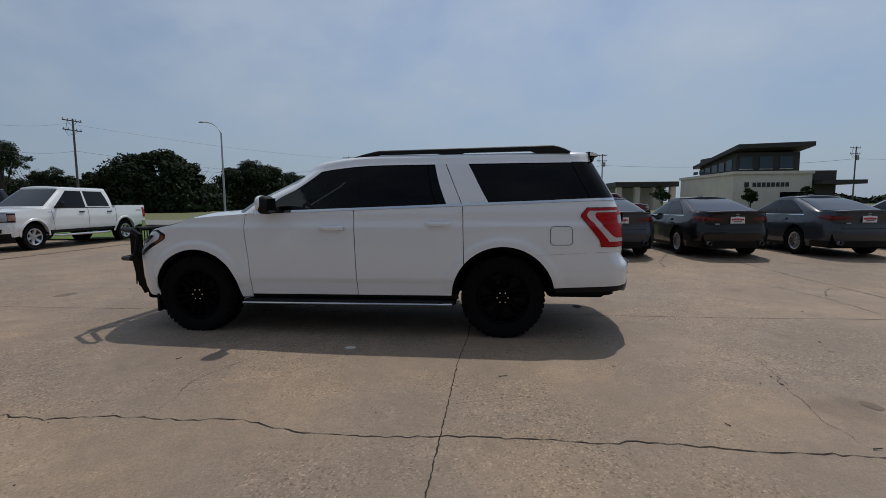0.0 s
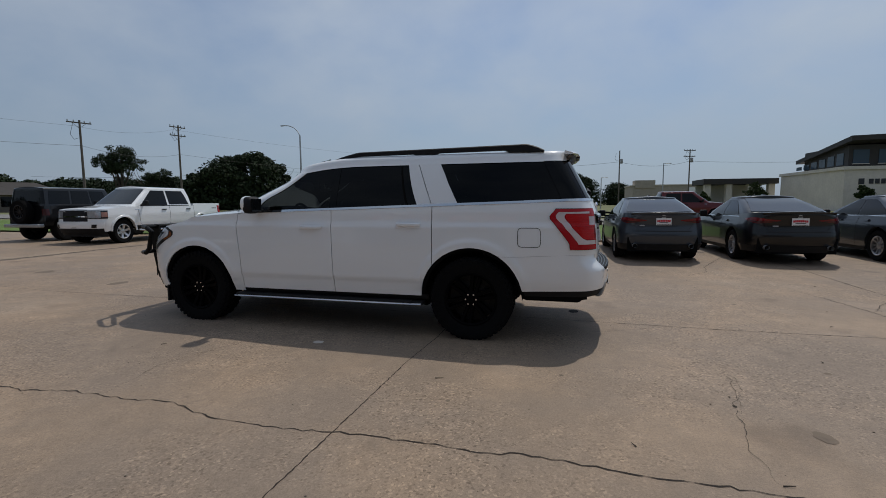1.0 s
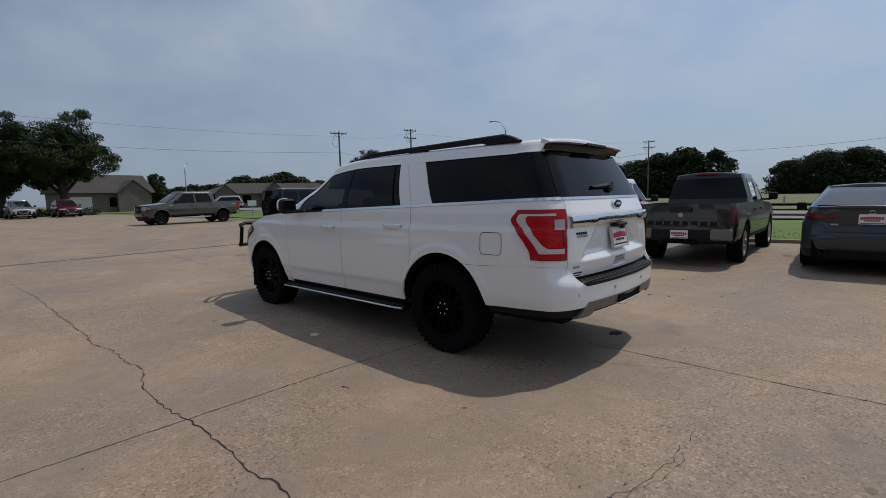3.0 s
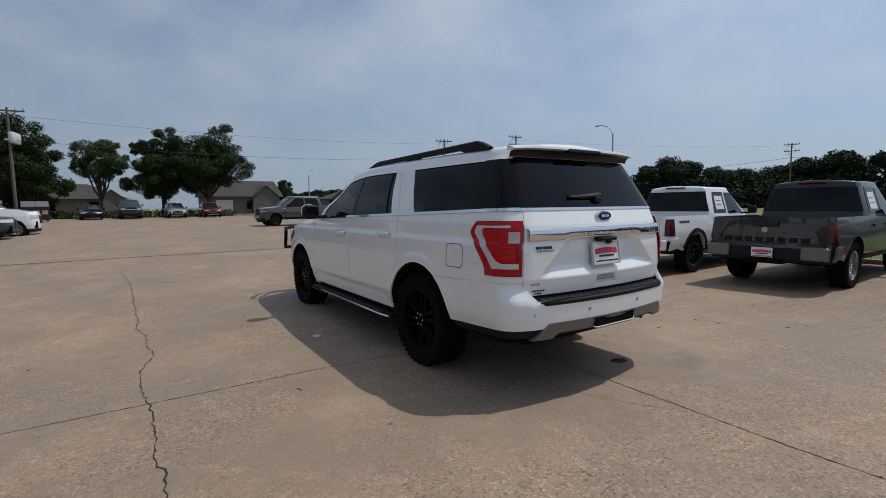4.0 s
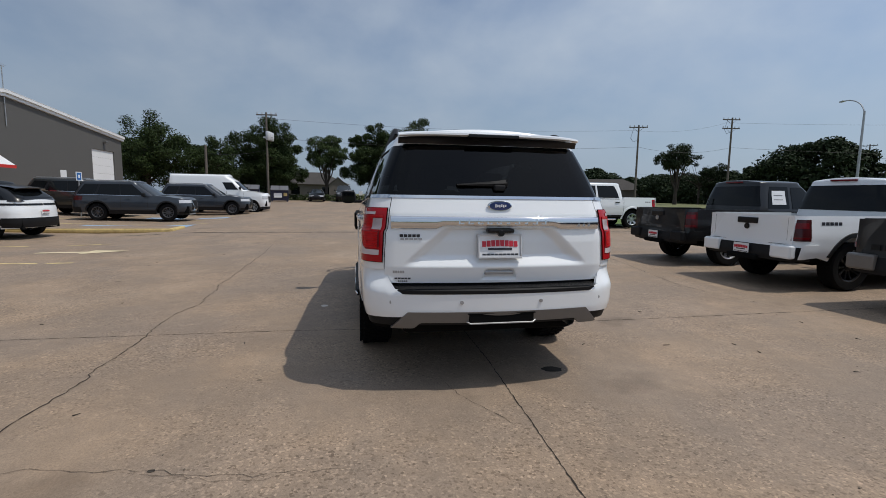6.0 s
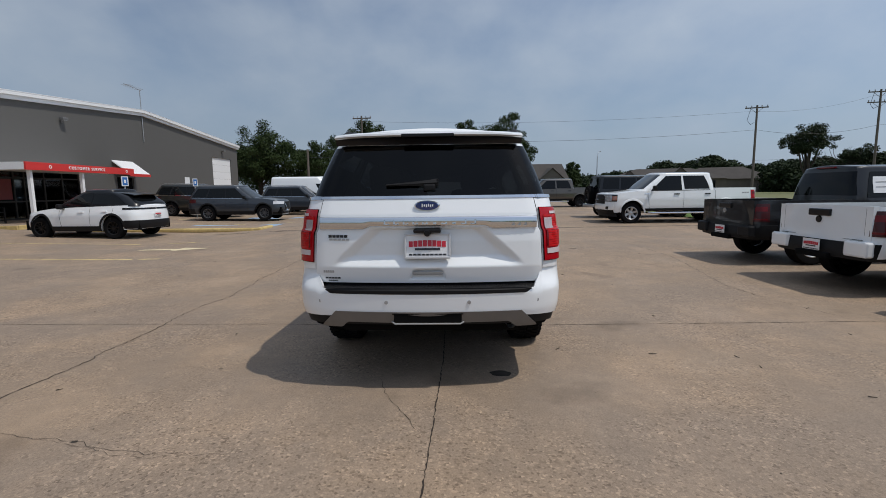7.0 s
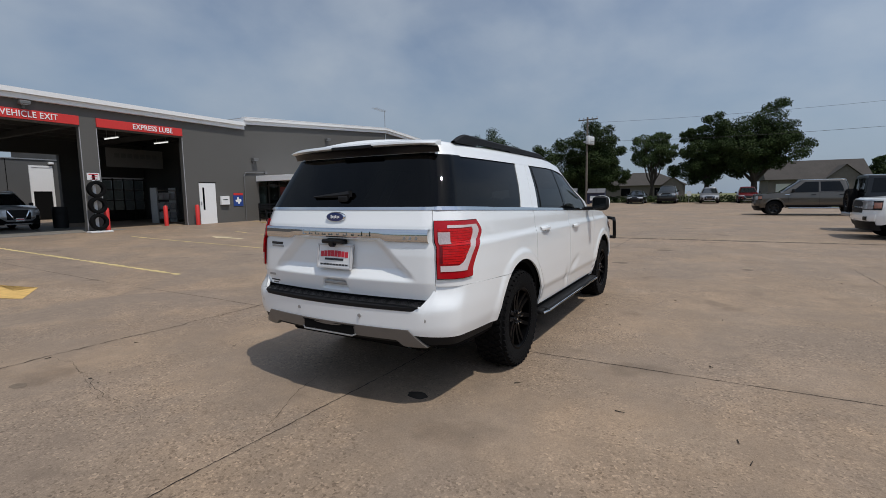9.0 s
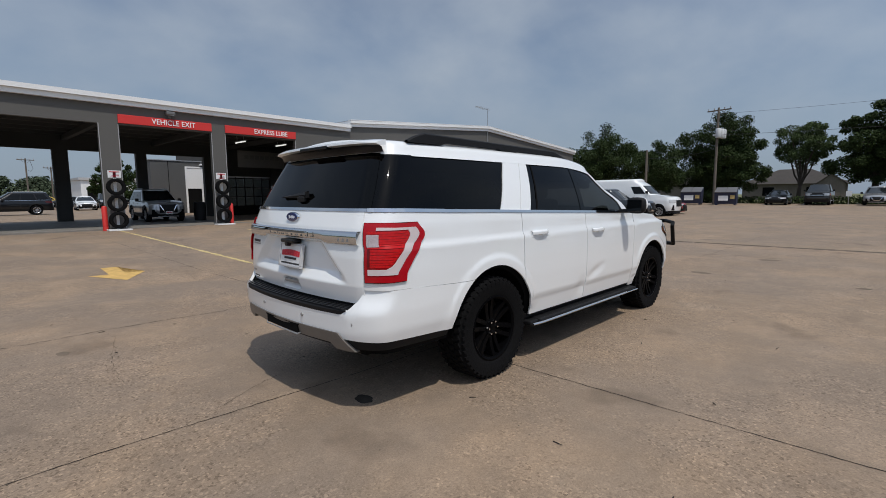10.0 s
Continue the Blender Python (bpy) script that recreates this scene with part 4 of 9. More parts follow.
def make_vehicle(kind, m, color, label, category, group="", rim=None, style="alloy5", plate_rear=True, plate_front=False, bumper=None, roof_color=None, stickers=False):
    """A parked vehicle of a kind, its rear axle at the pose m, nose along +X."""
    K = KINDS[kind]
    car = empty({"sedan": "sedan", "pickup": "pickup_truck", "fullpickup": "pickup_truck", "suv": "sport_utility_vehicle", "crossover": "crossover_car", "van": "panel_van", "jeep": "off_road_vehicle"}[kind], m, label, category, group)
    hw, belt, wr, ww, wb, zb = K["hw"], K["belt"], K["wr"], K["ww"], K["wb"], K["zb"]
    arches = [(0, wr + 0.02, wr * K.get("archk", 1.16)), (wb, wr + 0.02, wr * K.get("archk", 1.16))]
    zmax = max(z for x, z in K["top"])
    body = Shell(table(K["xf"]), table(K["xr"]), table([(zb, hw - 0.06), (zb + 0.2, hw - 0.005), (zmax * 0.72, hw), (zmax, hw - K.get("tuck", 0.05))]), K["rf"], K["rr"], K["bf"], K["br"], wb * 0.6, wb * 0.3, K.get("tf", 0.05), K.get("tr", 0.04))
    top = table(K["top"])
    bot = arch_line(table(K["bot"]), arches)
    us = arch_us(body.rear, body.front, arches, 0.14)
    bm = bmesh.new()
    for side in (1, -1):
        rows = []
        for j in range(11):
            t = j / 10
            rows.append([Vector((p.x, p.y * side, p.z)) for p in (body.at(u, bot(u) + (top(u) - bot(u)) * t) for u in us)])
        grid_faces(bm, rows, flip=side > 0)
        lip = [Vector((p.x, p.y * side, p.z)) for p in (body.at(u, bot(u)) for u in us)]
        grid_faces(bm, [lip, [Vector((p.x, p.y * 0.90, p.z + 0.005)) for p in lip]], flip=side < 0)
    cw = K["cowl"]
    edge = [body.at(u, top(u)) for u in us if u >= cw]
    cap(bm, edge, K.get("hood_crown", 0.05), 10)
    if "deck" in K:
        edge = [body.at(u, top(u)) for u in us if u <= K["deck"]]
        cap(bm, edge, 0.03, 10)
    if "bed" in K:
        b0, b1 = K["bed"]
        for side in (1, -1):
            r0 = [Vector((p.x, p.y * side, p.z)) for p in (body.at(u, top(u)) for u in us if b0 - 0.05 <= u <= b1)]
            grid_faces(bm, [r0, [Vector((p.x, p.y - side * 0.09, p.z)) for p in r0], [Vector((p.x, p.y - side * 0.09, p.z - 0.45)) for p in r0]], smooth=False, flip=side < 0)
        y0 = hw - 0.14
        z0 = top(0)
        box(bm, body.xr(z0 - 0.1) + 0.02, -hw + 0.10, z0 - 0.5, body.xr(z0 - 0.1) + 0.10, hw - 0.10, z0 - 0.005)
    skin = part("body", bm, color, car)
    # underside and wheel housings
    bm = bmesh.new()
    box(bm, body.XR + 0.12, -hw + 0.2, zb + 0.03, body.XF - 0.12, hw - 0.2, zb + 0.35)
    box(bm, wr * 1.2, -hw + 0.08, zb + 0.02, wb - wr * 1.2, hw - 0.08, zb + 0.3)
    for cx in (0, wb):
        box(bm, cx - wr * 1.2, -hw + 0.28, wr, cx + wr * 1.2, hw - 0.28, wr * 2.45)
    if "bed" in K:
        b0, b1 = K["bed"]
        box(bm, b0 + 0.1, -hw + 0.13, top(0) - 0.5, b1, hw - 0.13, top(0) - 0.42)
    part("underbody", bm, M_dark, car)
    # upper body
    zr, ro = K["roof"], K.get("round", 0.06)
    up = Shell(table(K["gxf"]), table(K["gxr"]), table(K["ghw"]), K["grf"], K["grr"], K.get("gbf", 0.12), K.get("gbr", 0.06), K["gm"], K["gm"], 0.04, 0.04)
    up.z_mid = (belt + zr) / 2
    gus = arch_us(up.rear, up.front, [], 0.12)
    z0 = as_fn(K["gz0"]) if not isinstance(K["gz0"], list) else table(K["gz0"])
    bm = bmesh.new()
    for side in (1, -1):
        rows = []
        for j in range(7):
            t = j / 6
            rows.append([Vector((p.x, p.y * side, p.z)) for p in (up.at(u, z0(u) + (zr - ro - z0(u)) * t) for u in gus)])
        for k in (1, 2, 3):
            a = k / 3 * math.pi / 2
            rows.append([Vector((p.x - 0.25 * ro * (1 - math.cos(a)) * (1 if p.x > K["gm"] else -1), (p.y - min(p.y, ro) * (1 - math.cos(a)) * 1.0) * side, zr - ro + ro * math.sin(a))) for p in rows[6]] if side > 0 else [Vector((p.x - 0.25 * ro * (1 - math.cos(a)) * (1 if p.x > K["gm"] else -1), -(-p.y - min(-p.y, ro) * (1 - math.cos(a))), zr - ro + ro * math.sin(a))) for p in rows[6]])
        grid_faces(bm, rows, flip=side > 0)
        if side > 0:
            edge = rows[-1]
    cap(bm, edge, K.get("roof_crown", 0.04), 10)
    roof = part("upper_body", bm, roof_color or color, car)
    # glass
    gl = K["glass"]
    bm = bmesh.new()
    for side in (1, -1):
        panel(bm, up, up.uf + up.rf * K.get("wsk", 0.75), up.front, gl["ws"][0], gl["ws"][1], 10, 6, 0.006, side)
    part("windscreen", bm, M_ws, car)
    if gl.get("rear"):
        bm = bmesh.new()
        for side in (1, -1):
            panel(bm, up, up.rear, up.ur - up.rr * gl.get("rk", 0.8), gl["rear"][0], gl["rear"][1], 10, 6, 0.006, side)
        part("rear_window", bm, M_backlight if kind == "sedan" else M_glass, car)
    for a0, a1, b0, b1, zbt, ztp in gl["side"]:
        for side in (1, -1):
            bm = bmesh.new()
            f = table([(zbt, a0), (ztp, a1)])
            g = table([(zbt, b0), (ztp, b1)])
            panel(bm, up, f, g, zbt, ztp, 8, 6, 0.006, side)
            part("side_window", bm, M_glass, car)
    # black pillars behind the side glass, sill cladding, arch lips and roof rails
    if kind in ("sedan", "suv", "crossover"):
        sd_ = gl["side"]
        a_lo, a_hi, b_lo, b_hi = sd_[0][0], sd_[0][1], sd_[-1][2], sd_[-1][3]
        zlo, zhi = min(q[4] for q in sd_), max(q[5] for q in sd_)
        for side in (1, -1):
            bm = bmesh.new()
            f = table([(zlo, a_lo - 0.03), (zhi, a_hi - 0.03)])
            g = table([(zlo, b_lo + 0.03), (zhi, b_hi + 0.02)])
            panel(bm, up, f, g, lambda u: np.interp(u, (a_lo, b_lo), (sd_[0][4], sd_[-1][4])) - 0.02, zhi + 0.015, 14, 6, 0.003, side)
            part("window_surround", bm, M_glossblack, car)
            bm = bmesh.new()
            panel(bm, up, a_lo - 0.03, b_lo + 0.03, lambda u: np.interp(u, (a_lo, b_lo), (sd_[0][4], sd_[-1][4])) - 0.034, lambda u: np.interp(u, (a_lo, b_lo), (sd_[0][4], sd_[-1][4])) - 0.018, 14, 1, 0.010, side, flange=0.008)
            part("belt_moulding", bm, M_chrome if kind != "crossover" else M_glossblack, car)
    clad = 0.17 if kind in ("suv", "crossover") else 0.07
    for side in (1, -1):
        bm = bmesh.new()
        panel(bm, body, wr * 1.18, wb - wr * 1.18, lambda u: bot(u) - 0.01, lambda u: bot(u) + clad, 10, 2, 0.010, side, flange=0.012)
        part("sill_cladding", bm, M_blackplastic, car)
        if kind in ("suv", "crossover") or (kind == "pickup" and color is M_white):
            for cx in (0, wb):
                bm = bmesh.new()
                rows = []
                ka = K.get("archk", 1.16)
                for rr, o in ((wr * (ka - 0.02), 0.0), (wr * ka, 0.016), (wr * (ka + 0.15), 0.014), (wr * (ka + 0.17), 0.002)):
                    row = []
                    a0 = math.asin(min(0.9, max(0.05, (max(bot(cx - 0.62), bot(cx + 0.62)) - wr - 0.01) / (wr * ka))))
                    for i in range(17):
                        a = a0 + (math.pi - 2 * a0) * i / 16
                        p = body.at(cx + rr * math.cos(a), wr + 0.02 + rr * math.sin(a), o)
                        row.append(Vector((p.x, p.y * side, p.z)))
                    rows.append(row)
                grid_faces(bm, rows, flip=side < 0)
                part("arch_cladding", bm, M_blackplastic, car)
        if kind == "suv":
            bm = bmesh.new()
            y = 0.60 * side
            tube_path(bm, [(-0.62, y, zr - 0.01), (-0.50, y, zr + 0.055), (1.25, y, zr + 0.05), (1.38, y, zr - 0.02)], 0.018, 8)
            part("roof_rail", bm, M_steel, car)
    # door seams and handles
    for sx0, sx1, s0, s1 in K.get("seams", []):
        for side in (1, -1):
            bm = bmesh.new()
            f = table([(s0, sx0), (s1, sx1)])
            panel(bm, body, lambda z: f(z) - 0.005, lambda z: f(z) + 0.005, s0, s1, 1, 8, 0.003, side)
            part("door_seam", bm, M_seam, car)
    for hx, hz in K.get("handles", []):
        for side in (1, -1):
            bm = bmesh.new()
            panel(bm, body, hx - 0.10, hx + 0.10, hz - 0.018, hz + 0.018, 4, 2, 0.03, side, flange=0.03)
            part("door_handle", bm, color if K.get("body_handles", True) else M_blackplastic, car)
    # mirrors
    mx, mz = K["mirror"]
    for side in (1, -1):
        bm = bmesh.new()
        box(bm, mx - 0.06, side * (hw + 0.03), mz - 0.08, mx + 0.08, side * (hw + 0.20), mz + 0.09, bevel=0.035)
        box(bm, mx - 0.02, side * (hw - 0.10), mz - 0.09, mx + 0.04, side * (hw + 0.06), mz - 0.05)
        part("wing_mirror", bm, K.get("mirror_mat") or M_blackplastic, car)
    # lamps, bumpers, grille
    for nm, mt, u0, u1, a, c, off in K["bits"](body, up):
        for side in (1, -1):
            bm = bmesh.new()
            u0f = u0 if callable(u0) else u0
            panel(bm, body, u0f, u1, a, c, 8, 5, off, side, flange=off)
            part(nm, bm, mt, car)
    if plate_rear and "plate" in K:
        px, pz = K["plate"]
        license_plate(car, Matrix.Translation((px, 0, pz)) @ Matrix.Rotation(-math.pi / 2, 4, "Z"))
    if plate_front:
        px, pz = K["fplate"]
        license_plate(car, Matrix.Translation((px, 0, pz)) @ Matrix.Rotation(math.pi / 2, 4, "Z"))
    # wheels
    for cx in (0, wb):
        for side in (1, -1):
            wheel(car, cx, side * (hw - ww / 2 - 0.02), wr, ww, wr * K.get("rimk", 0.64), style, side, K.get("chunky", False), rim, 32)
    if stickers:
        for side in (1, -1):
            bm = bmesh.new()
            panel(bm, up, 1.05, 1.42, 1.30, 1.60, 3, 3, 0.011, side, flange=0.003)
            stk = part("window_sticker", bm, M_plate, car, "white price sheet on the window")
            for k in range(2):
                bm = bmesh.new()
                panel(bm, up, 1.10, 1.34, 1.40 + 0.09 * k, 1.412 + 0.09 * k, 2, 1, 0.014, side)
                part("print_bar", bm, M_plateblack, stk)
    for extra in K.get("extra", []):
        extra(car, body, up, color)
    return car


def rear_bits(tail, bumper_z, bumper_mat, front_lamp, grille, extra=()):
    def f(b, up):
        if tail[0] is None:
            # slim lamps that run to a point towards the middle and down the flank
            lo = lambda u: np.interp(u, (b.rear + 0.40, b.rear + 0.62, b.ur - 0.30, b.ur + 0.12), (0.922, 0.885, 0.862, 0.945))
            hi = lambda u: np.interp(u, (b.rear + 0.40, b.rear + 0.62, b.ur - 0.20, b.ur + 0.12), (0.934, 0.955, 0.995, 0.965))
            out = [("tail_lamp", M_sedanlamp, b.rear + 0.40, b.ur + 0.12, lo, hi, 0.008), ("lamp_strip", M_smoked, b.rear + 0.50, b.ur - 0.02, lambda u: lo(u) + 0.008, lambda u: lo(u) * 0.6 + hi(u) * 0.4, 0.012)]
        else:
            out = [("tail_lamp", M_glossblack if tail[3] - tail[2] < 0.1 else M_smoked if tail[4] else M_redlens, b.rear + tail[0], b.ur + tail[1], tail[2], tail[3], 0.008)]
            h = tail[3] - tail[2]
            if h > 0.25:
                for k, dk in ((0.10, 0.08), (0.58, 0.26)):
                    out.append(("lamp_strip", M_darkred, b.rear + tail[0] + 0.03, b.ur + tail[1] - 0.05, tail[2] + h * k, tail[2] + h * (k + dk), 0.012))
        out.append(("rear_bumper", bumper_mat, b.rear, b.ur + 0.18, bumper_z[0], bumper_z[1], 0.012))
        out.append(("headlamp", M_clearlens, b.uf + front_lamp[0], b.front - front_lamp[1], front_lamp[2], front_lamp[3], 0.006))
        out.append(("grille", M_blackplastic, b.front - grille[0], b.front, grille[1], grille[2], 0.008))
        out.append(("front_bumper_valance", M_blackplastic, b.uf + 0.05, b.front, b.z_low, b.z_low + 0.16, 0.008))
        for e in extra:
            out.append(e(b))
        return out

    def g(b, up):
        b.z_low = 0.26
        return f(b, up)
    return g


KINDS = {
    "sedan": dict(hw=0.925, belt=0.93, wr=0.34, ww=0.23, wb=2.825, zb=0.20, rf=0.42, rr=0.34, bf=0.22, br=0.12, tf=0.10, tr=0.07, tuck=0.10,
                  xf=[(0.2, 3.72), (0.5, 3.80), (0.75, 3.72), (0.85, 3.6)], xr=[(0.2, -1.00), (0.5, -1.10), (0.62, -1.11), (0.80, -1.05), (1.02, -1.09), (1.08, -1.08)],
                  top=[(-2, 1.08), (-1.0, 1.09), (-0.6, 1.075), (0.4, 1.0), (1.2, 0.97), (2.3, 0.96), (2.9, 0.90), (3.5, 0.77), (4.6, 0.72)],
                  bot=[(-2, 0.30), (-0.8, 0.26), (0, 0.22), (2.8, 0.20), (3.9, 0.2)], cowl=2.15, deck=-0.1,
                  roof=1.435, round=0.03, roof_crown=0.035, gxf=[(0.9, 2.45), (1.38, 1.35), (1.435, 1.15)], gxr=[(0.95, -0.86), (1.1, -0.60), (1.30, 0.0), (1.40, 0.40), (1.435, 0.70)], ghw=[(0.9, 0.87), (1.1, 0.82), (1.40, 0.62)],
                  grf=0.22, grr=0.22, gm=0.95, gz0=[(-1.2, 1.02), (0.2, 0.97), (1.5, 0.93), (2.6, 0.92)],
                  glass=dict(ws=(0.99, 1.37), rear=(1.105, 1.395), rk=0.9, side=[(-0.25, -0.30, 0.72, 0.74, 1.02, 1.35), (0.80, 0.80, 1.95, 1.98, 1.0, 1.35)]),
                  seams=[(0.76, 0.72, 0.30, 0.96), (1.85, 1.98, 0.30, 0.95)], handles=[(0.42, 0.88), (1.40, 0.86)], mirror=(1.75, 1.02),
                  plate=(-1.09, 0.90), fplate=(3.8, 0.45),
                  bits=rear_bits((None, 0.12, 0.84, 0.99, True), (0.26, 0.40), M_blackplastic, (0.1, 0.3, 0.60, 0.72), (0.5, 0.35, 0.66))),
    "pickup": dict(hw=0.925, belt=1.15, wr=0.385, ww=0.26, wb=3.2, zb=0.42, rf=0.30, rr=0.14, bf=0.14, br=0.05, tf=0.04, tr=0.01,
                   xf=[(0.3, 3.98), (0.6, 4.08), (1.0, 4.02), (1.15, 3.92)], xr=[(0.3, -1.10), (0.55, -1.16), (0.78, -1.12), (1.2, -1.10)],
                   top=[(-2, 1.19), (0.75, 1.19), (0.80, 1.17), (2.6, 1.15), (3.2, 1.13), (3.9, 1.05), (5, 1.0)],
                   bot=[(-2, 0.55), (-0.7, 0.55), (-0.5, 0.48), (3.6, 0.46), (3.8, 0.40), (5, 0.38)], cowl=2.55, bed=(-1.12, 0.72),
                   roof=1.80, gxf=[(1.1, 2.85), (1.74, 2.05), (1.80, 1.95)], gxr=[(1.1, 0.72), (1.5, 0.77), (1.80, 0.86)], ghw=[(1.1, 0.87), (1.3, 0.82), (1.78, 0.67)],
                   grf=0.20, grr=0.10, gm=1.7, gz0=1.12,
                   glass=dict(ws=(1.22, 1.72), rear=(1.26, 1.70), rk=0.7, side=[(0.93, 0.99, 1.50, 1.52, 1.22, 1.69), (1.58, 1.60, 2.52, 2.62, 1.21, 1.68)]),
                   seams=[(0.80, 0.78, 0.50, 1.16), (1.54, 1.54, 0.48, 1.14), (2.50, 2.58, 0.48, 1.13)], handles=[(0.98, 1.02), (1.75, 1.02)], mirror=(2.35, 1.28),
                   plate=(-1.20, 0.62), fplate=(4.1, 0.6), archk=1.2,
                   bits=rear_bits((0.80, 0.10, 0.80, 1.13, True), (0.48, 0.70), M_blackplastic, (0.05, 0.45, 0.82, 0.98), (0.45, 0.62, 1.0))),
    "fullpickup": dict(hw=0.985, belt=1.25, wr=0.395, ww=0.27, wb=3.68, zb=0.45, rf=0.26, rr=0.14, bf=0.12, br=0.05, tf=0.03, tr=0.01,
                       xf=[(0.3, 4.50), (0.6, 4.62), (1.1, 4.58), (1.3, 4.5)], xr=[(0.3, -1.16), (0.6, -1.22), (0.8, -1.18), (1.35, -1.16)],
                       top=[(-2, 1.34), (0.40, 1.34), (0.46, 1.25), (2.9, 1.24), (3.6, 1.24), (4.3, 1.17), (5.5, 1.12)],
                       bot=[(-2, 0.60), (-0.7, 0.58), (-0.5, 0.52), (4.0, 0.50), (4.3, 0.42), (5.5, 0.38)], cowl=3.05, bed=(-1.16, 0.38),
                       roof=1.93, gxf=[(1.2, 3.50), (1.86, 2.60), (1.93, 2.45)], gxr=[(1.2, 0.36), (1.6, 0.40), (1.93, 0.52)], ghw=[(1.2, 0.93), (1.4, 0.88), (1.9, 0.73)],
                       grf=0.22, grr=0.10, gm=1.7, gz0=1.21,
                       glass=dict(ws=(1.32, 1.86), rear=(1.36, 1.82), rk=0.7, side=[(0.60, 0.72, 1.62, 1.64, 1.31, 1.82), (1.72, 1.74, 3.02, 3.02, 1.27, 1.82)]),
                       seams=[(0.46, 0.42, 0.52, 1.26), (1.67, 1.67, 0.52, 1.24), (2.98, 3.10, 0.52, 1.22)], handles=[(0.74, 1.12), (1.94, 1.12)], body_handles=False, mirror=(2.85, 1.36),
                       plate=(-1.26, 0.66), fplate=(4.63, 0.6), archk=1.2,
                       bits=rear_bits((0.88, 0.08, 0.88, 1.25, False), (0.48, 0.74), M_chrome, (0.05, 0.42, 0.88, 1.10), (0.52, 0.76, 1.12))),
    "suv": dict(hw=0.975, belt=1.10, wr=0.385, ww=0.255, wb=2.9, zb=0.32, rf=0.40, rr=0.28, bf=0.20, br=0.10, tf=0.07, tr=0.04, tuck=0.07,
                xf=[(0.3, 3.72), (0.6, 3.86), (0.95, 3.80), (1.15, 3.62)], xr=[(0.3, -1.10), (0.6, -1.15), (0.9, -1.12), (1.2, -1.06)],
                top=[(-2, 1.16), (-0.6, 1.15), (1.2, 1.12), (2.4, 1.14), (3.0, 1.12), (3.5, 1.05), (4.6, 1.0)],
                bot=[(-2, 0.38), (-0.7, 0.36), (0, 0.32), (2.9, 0.30), (4.5, 0.28)], cowl=2.15,
                roof=1.77, gxf=[(1.05, 2.55), (1.68, 1.65), (1.77, 1.5)], gxr=[(1.1, -1.04), (1.3, -0.98), (1.77, -0.72)], ghw=[(1.05, 0.92), (1.25, 0.86), (1.74, 0.70)],
                grf=0.22, grr=0.20, gm=0.8, gz0=[(-1.2, 1.13), (0.5, 1.09), (2.6, 1.08)],
                glass=dict(ws=(1.16, 1.68), rear=(1.22, 1.68), rk=0.8, side=[(-0.85, -0.78, -0.12, -0.10, 1.20, 1.62), (-0.02, 0.0, 0.92, 0.95, 1.17, 1.64), (0.99, 1.0, 2.05, 2.12, 1.15, 1.64)]),
                seams=[(0.10, -0.03, 0.62, 1.12), (0.96, 0.96, 0.36, 1.10), (2.02, 2.12, 0.36, 1.09)], handles=[(0.32, 1.0), (1.25, 0.98)], mirror=(1.95, 1.18),
                plate=(-1.17, 0.82), fplate=(3.88, 0.5), archk=1.17,
                bits=rear_bits((0.55, 0.22, 0.92, 1.10, True), (0.36, 0.62), M_blackplastic, (0.05, 0.40, 0.82, 0.96), (0.48, 0.50, 0.94))),
    "crossover": dict(hw=0.94, belt=1.02, wr=0.365, ww=0.24, wb=2.775, zb=0.26, rf=0.42, rr=0.34, bf=0.22, br=0.14, tf=0.08, tr=0.06, tuck=0.09,
                      xf=[(0.2, 3.55), (0.55, 3.62), (0.85, 3.52), (0.98, 3.4)], xr=[(0.2, -0.92), (0.5, -0.98), (0.85, -0.96), (1.1, -0.92)],
                      top=[(-2, 1.12), (-0.6, 1.13), (1.2, 1.08), (2.3, 1.04), (2.9, 0.98), (3.4, 0.88), (4.4, 0.8)],
                      bot=[(-2, 0.34), (-0.7, 0.32), (0, 0.27), (2.8, 0.26), (4, 0.26)], cowl=1.95, deck=-0.3,
                      roof=1.66, gxf=[(0.95, 2.62), (1.58, 1.40), (1.66, 1.15)], gxr=[(1.0, -0.93), (1.2, -0.84), (1.42, -0.55), (1.52, -0.30), (1.60, 0.15), (1.66, 0.70)], ghw=[(0.95, 0.88), (1.15, 0.83), (1.63, 0.64)],
                      grf=0.24, grr=0.24, gm=0.75, gz0=[(-1.2, 1.10), (0.5, 1.07), (2.6, 1.01)],
                      glass=dict(ws=(1.06, 1.58), rear=(1.20, 1.46), rk=0.9, side=[(-0.55, -0.46, 0.78, 0.80, 1.17, 1.50), (0.84, 0.85, 2.10, 2.12, 1.12, 1.54)]),
                      seams=[(0.05, -0.08, 0.62, 1.04), (0.82, 0.82, 0.34, 1.02), (1.90, 2.02, 0.34, 1.0)], handles=[(0.25, 0.93), (1.15, 0.91)], mirror=(1.8, 1.10),
                      plate=(-1.0, 0.80), fplate=(3.64, 0.45), archk=1.17,
                      bits=rear_bits((0.02, 0.20, 0.98, 1.04, True), (0.34, 0.62), M_blackplastic, (0.12, 0.42, 0.70, 0.80), (0.5, 0.40, 0.74))),
    "van": dict(hw=1.01, belt=1.5, wr=0.39, ww=0.25, wb=3.7, zb=0.42, rf=0.34, rr=0.14, bf=0.2, br=0.03, tf=0.06, tr=0.01,
                xf=[(0.3, 4.55), (0.7, 4.63), (1.1, 4.60), (1.36, 4.44)], xr=[(0.3, -1.35), (0.8, -1.40), (1.6, -1.38)],
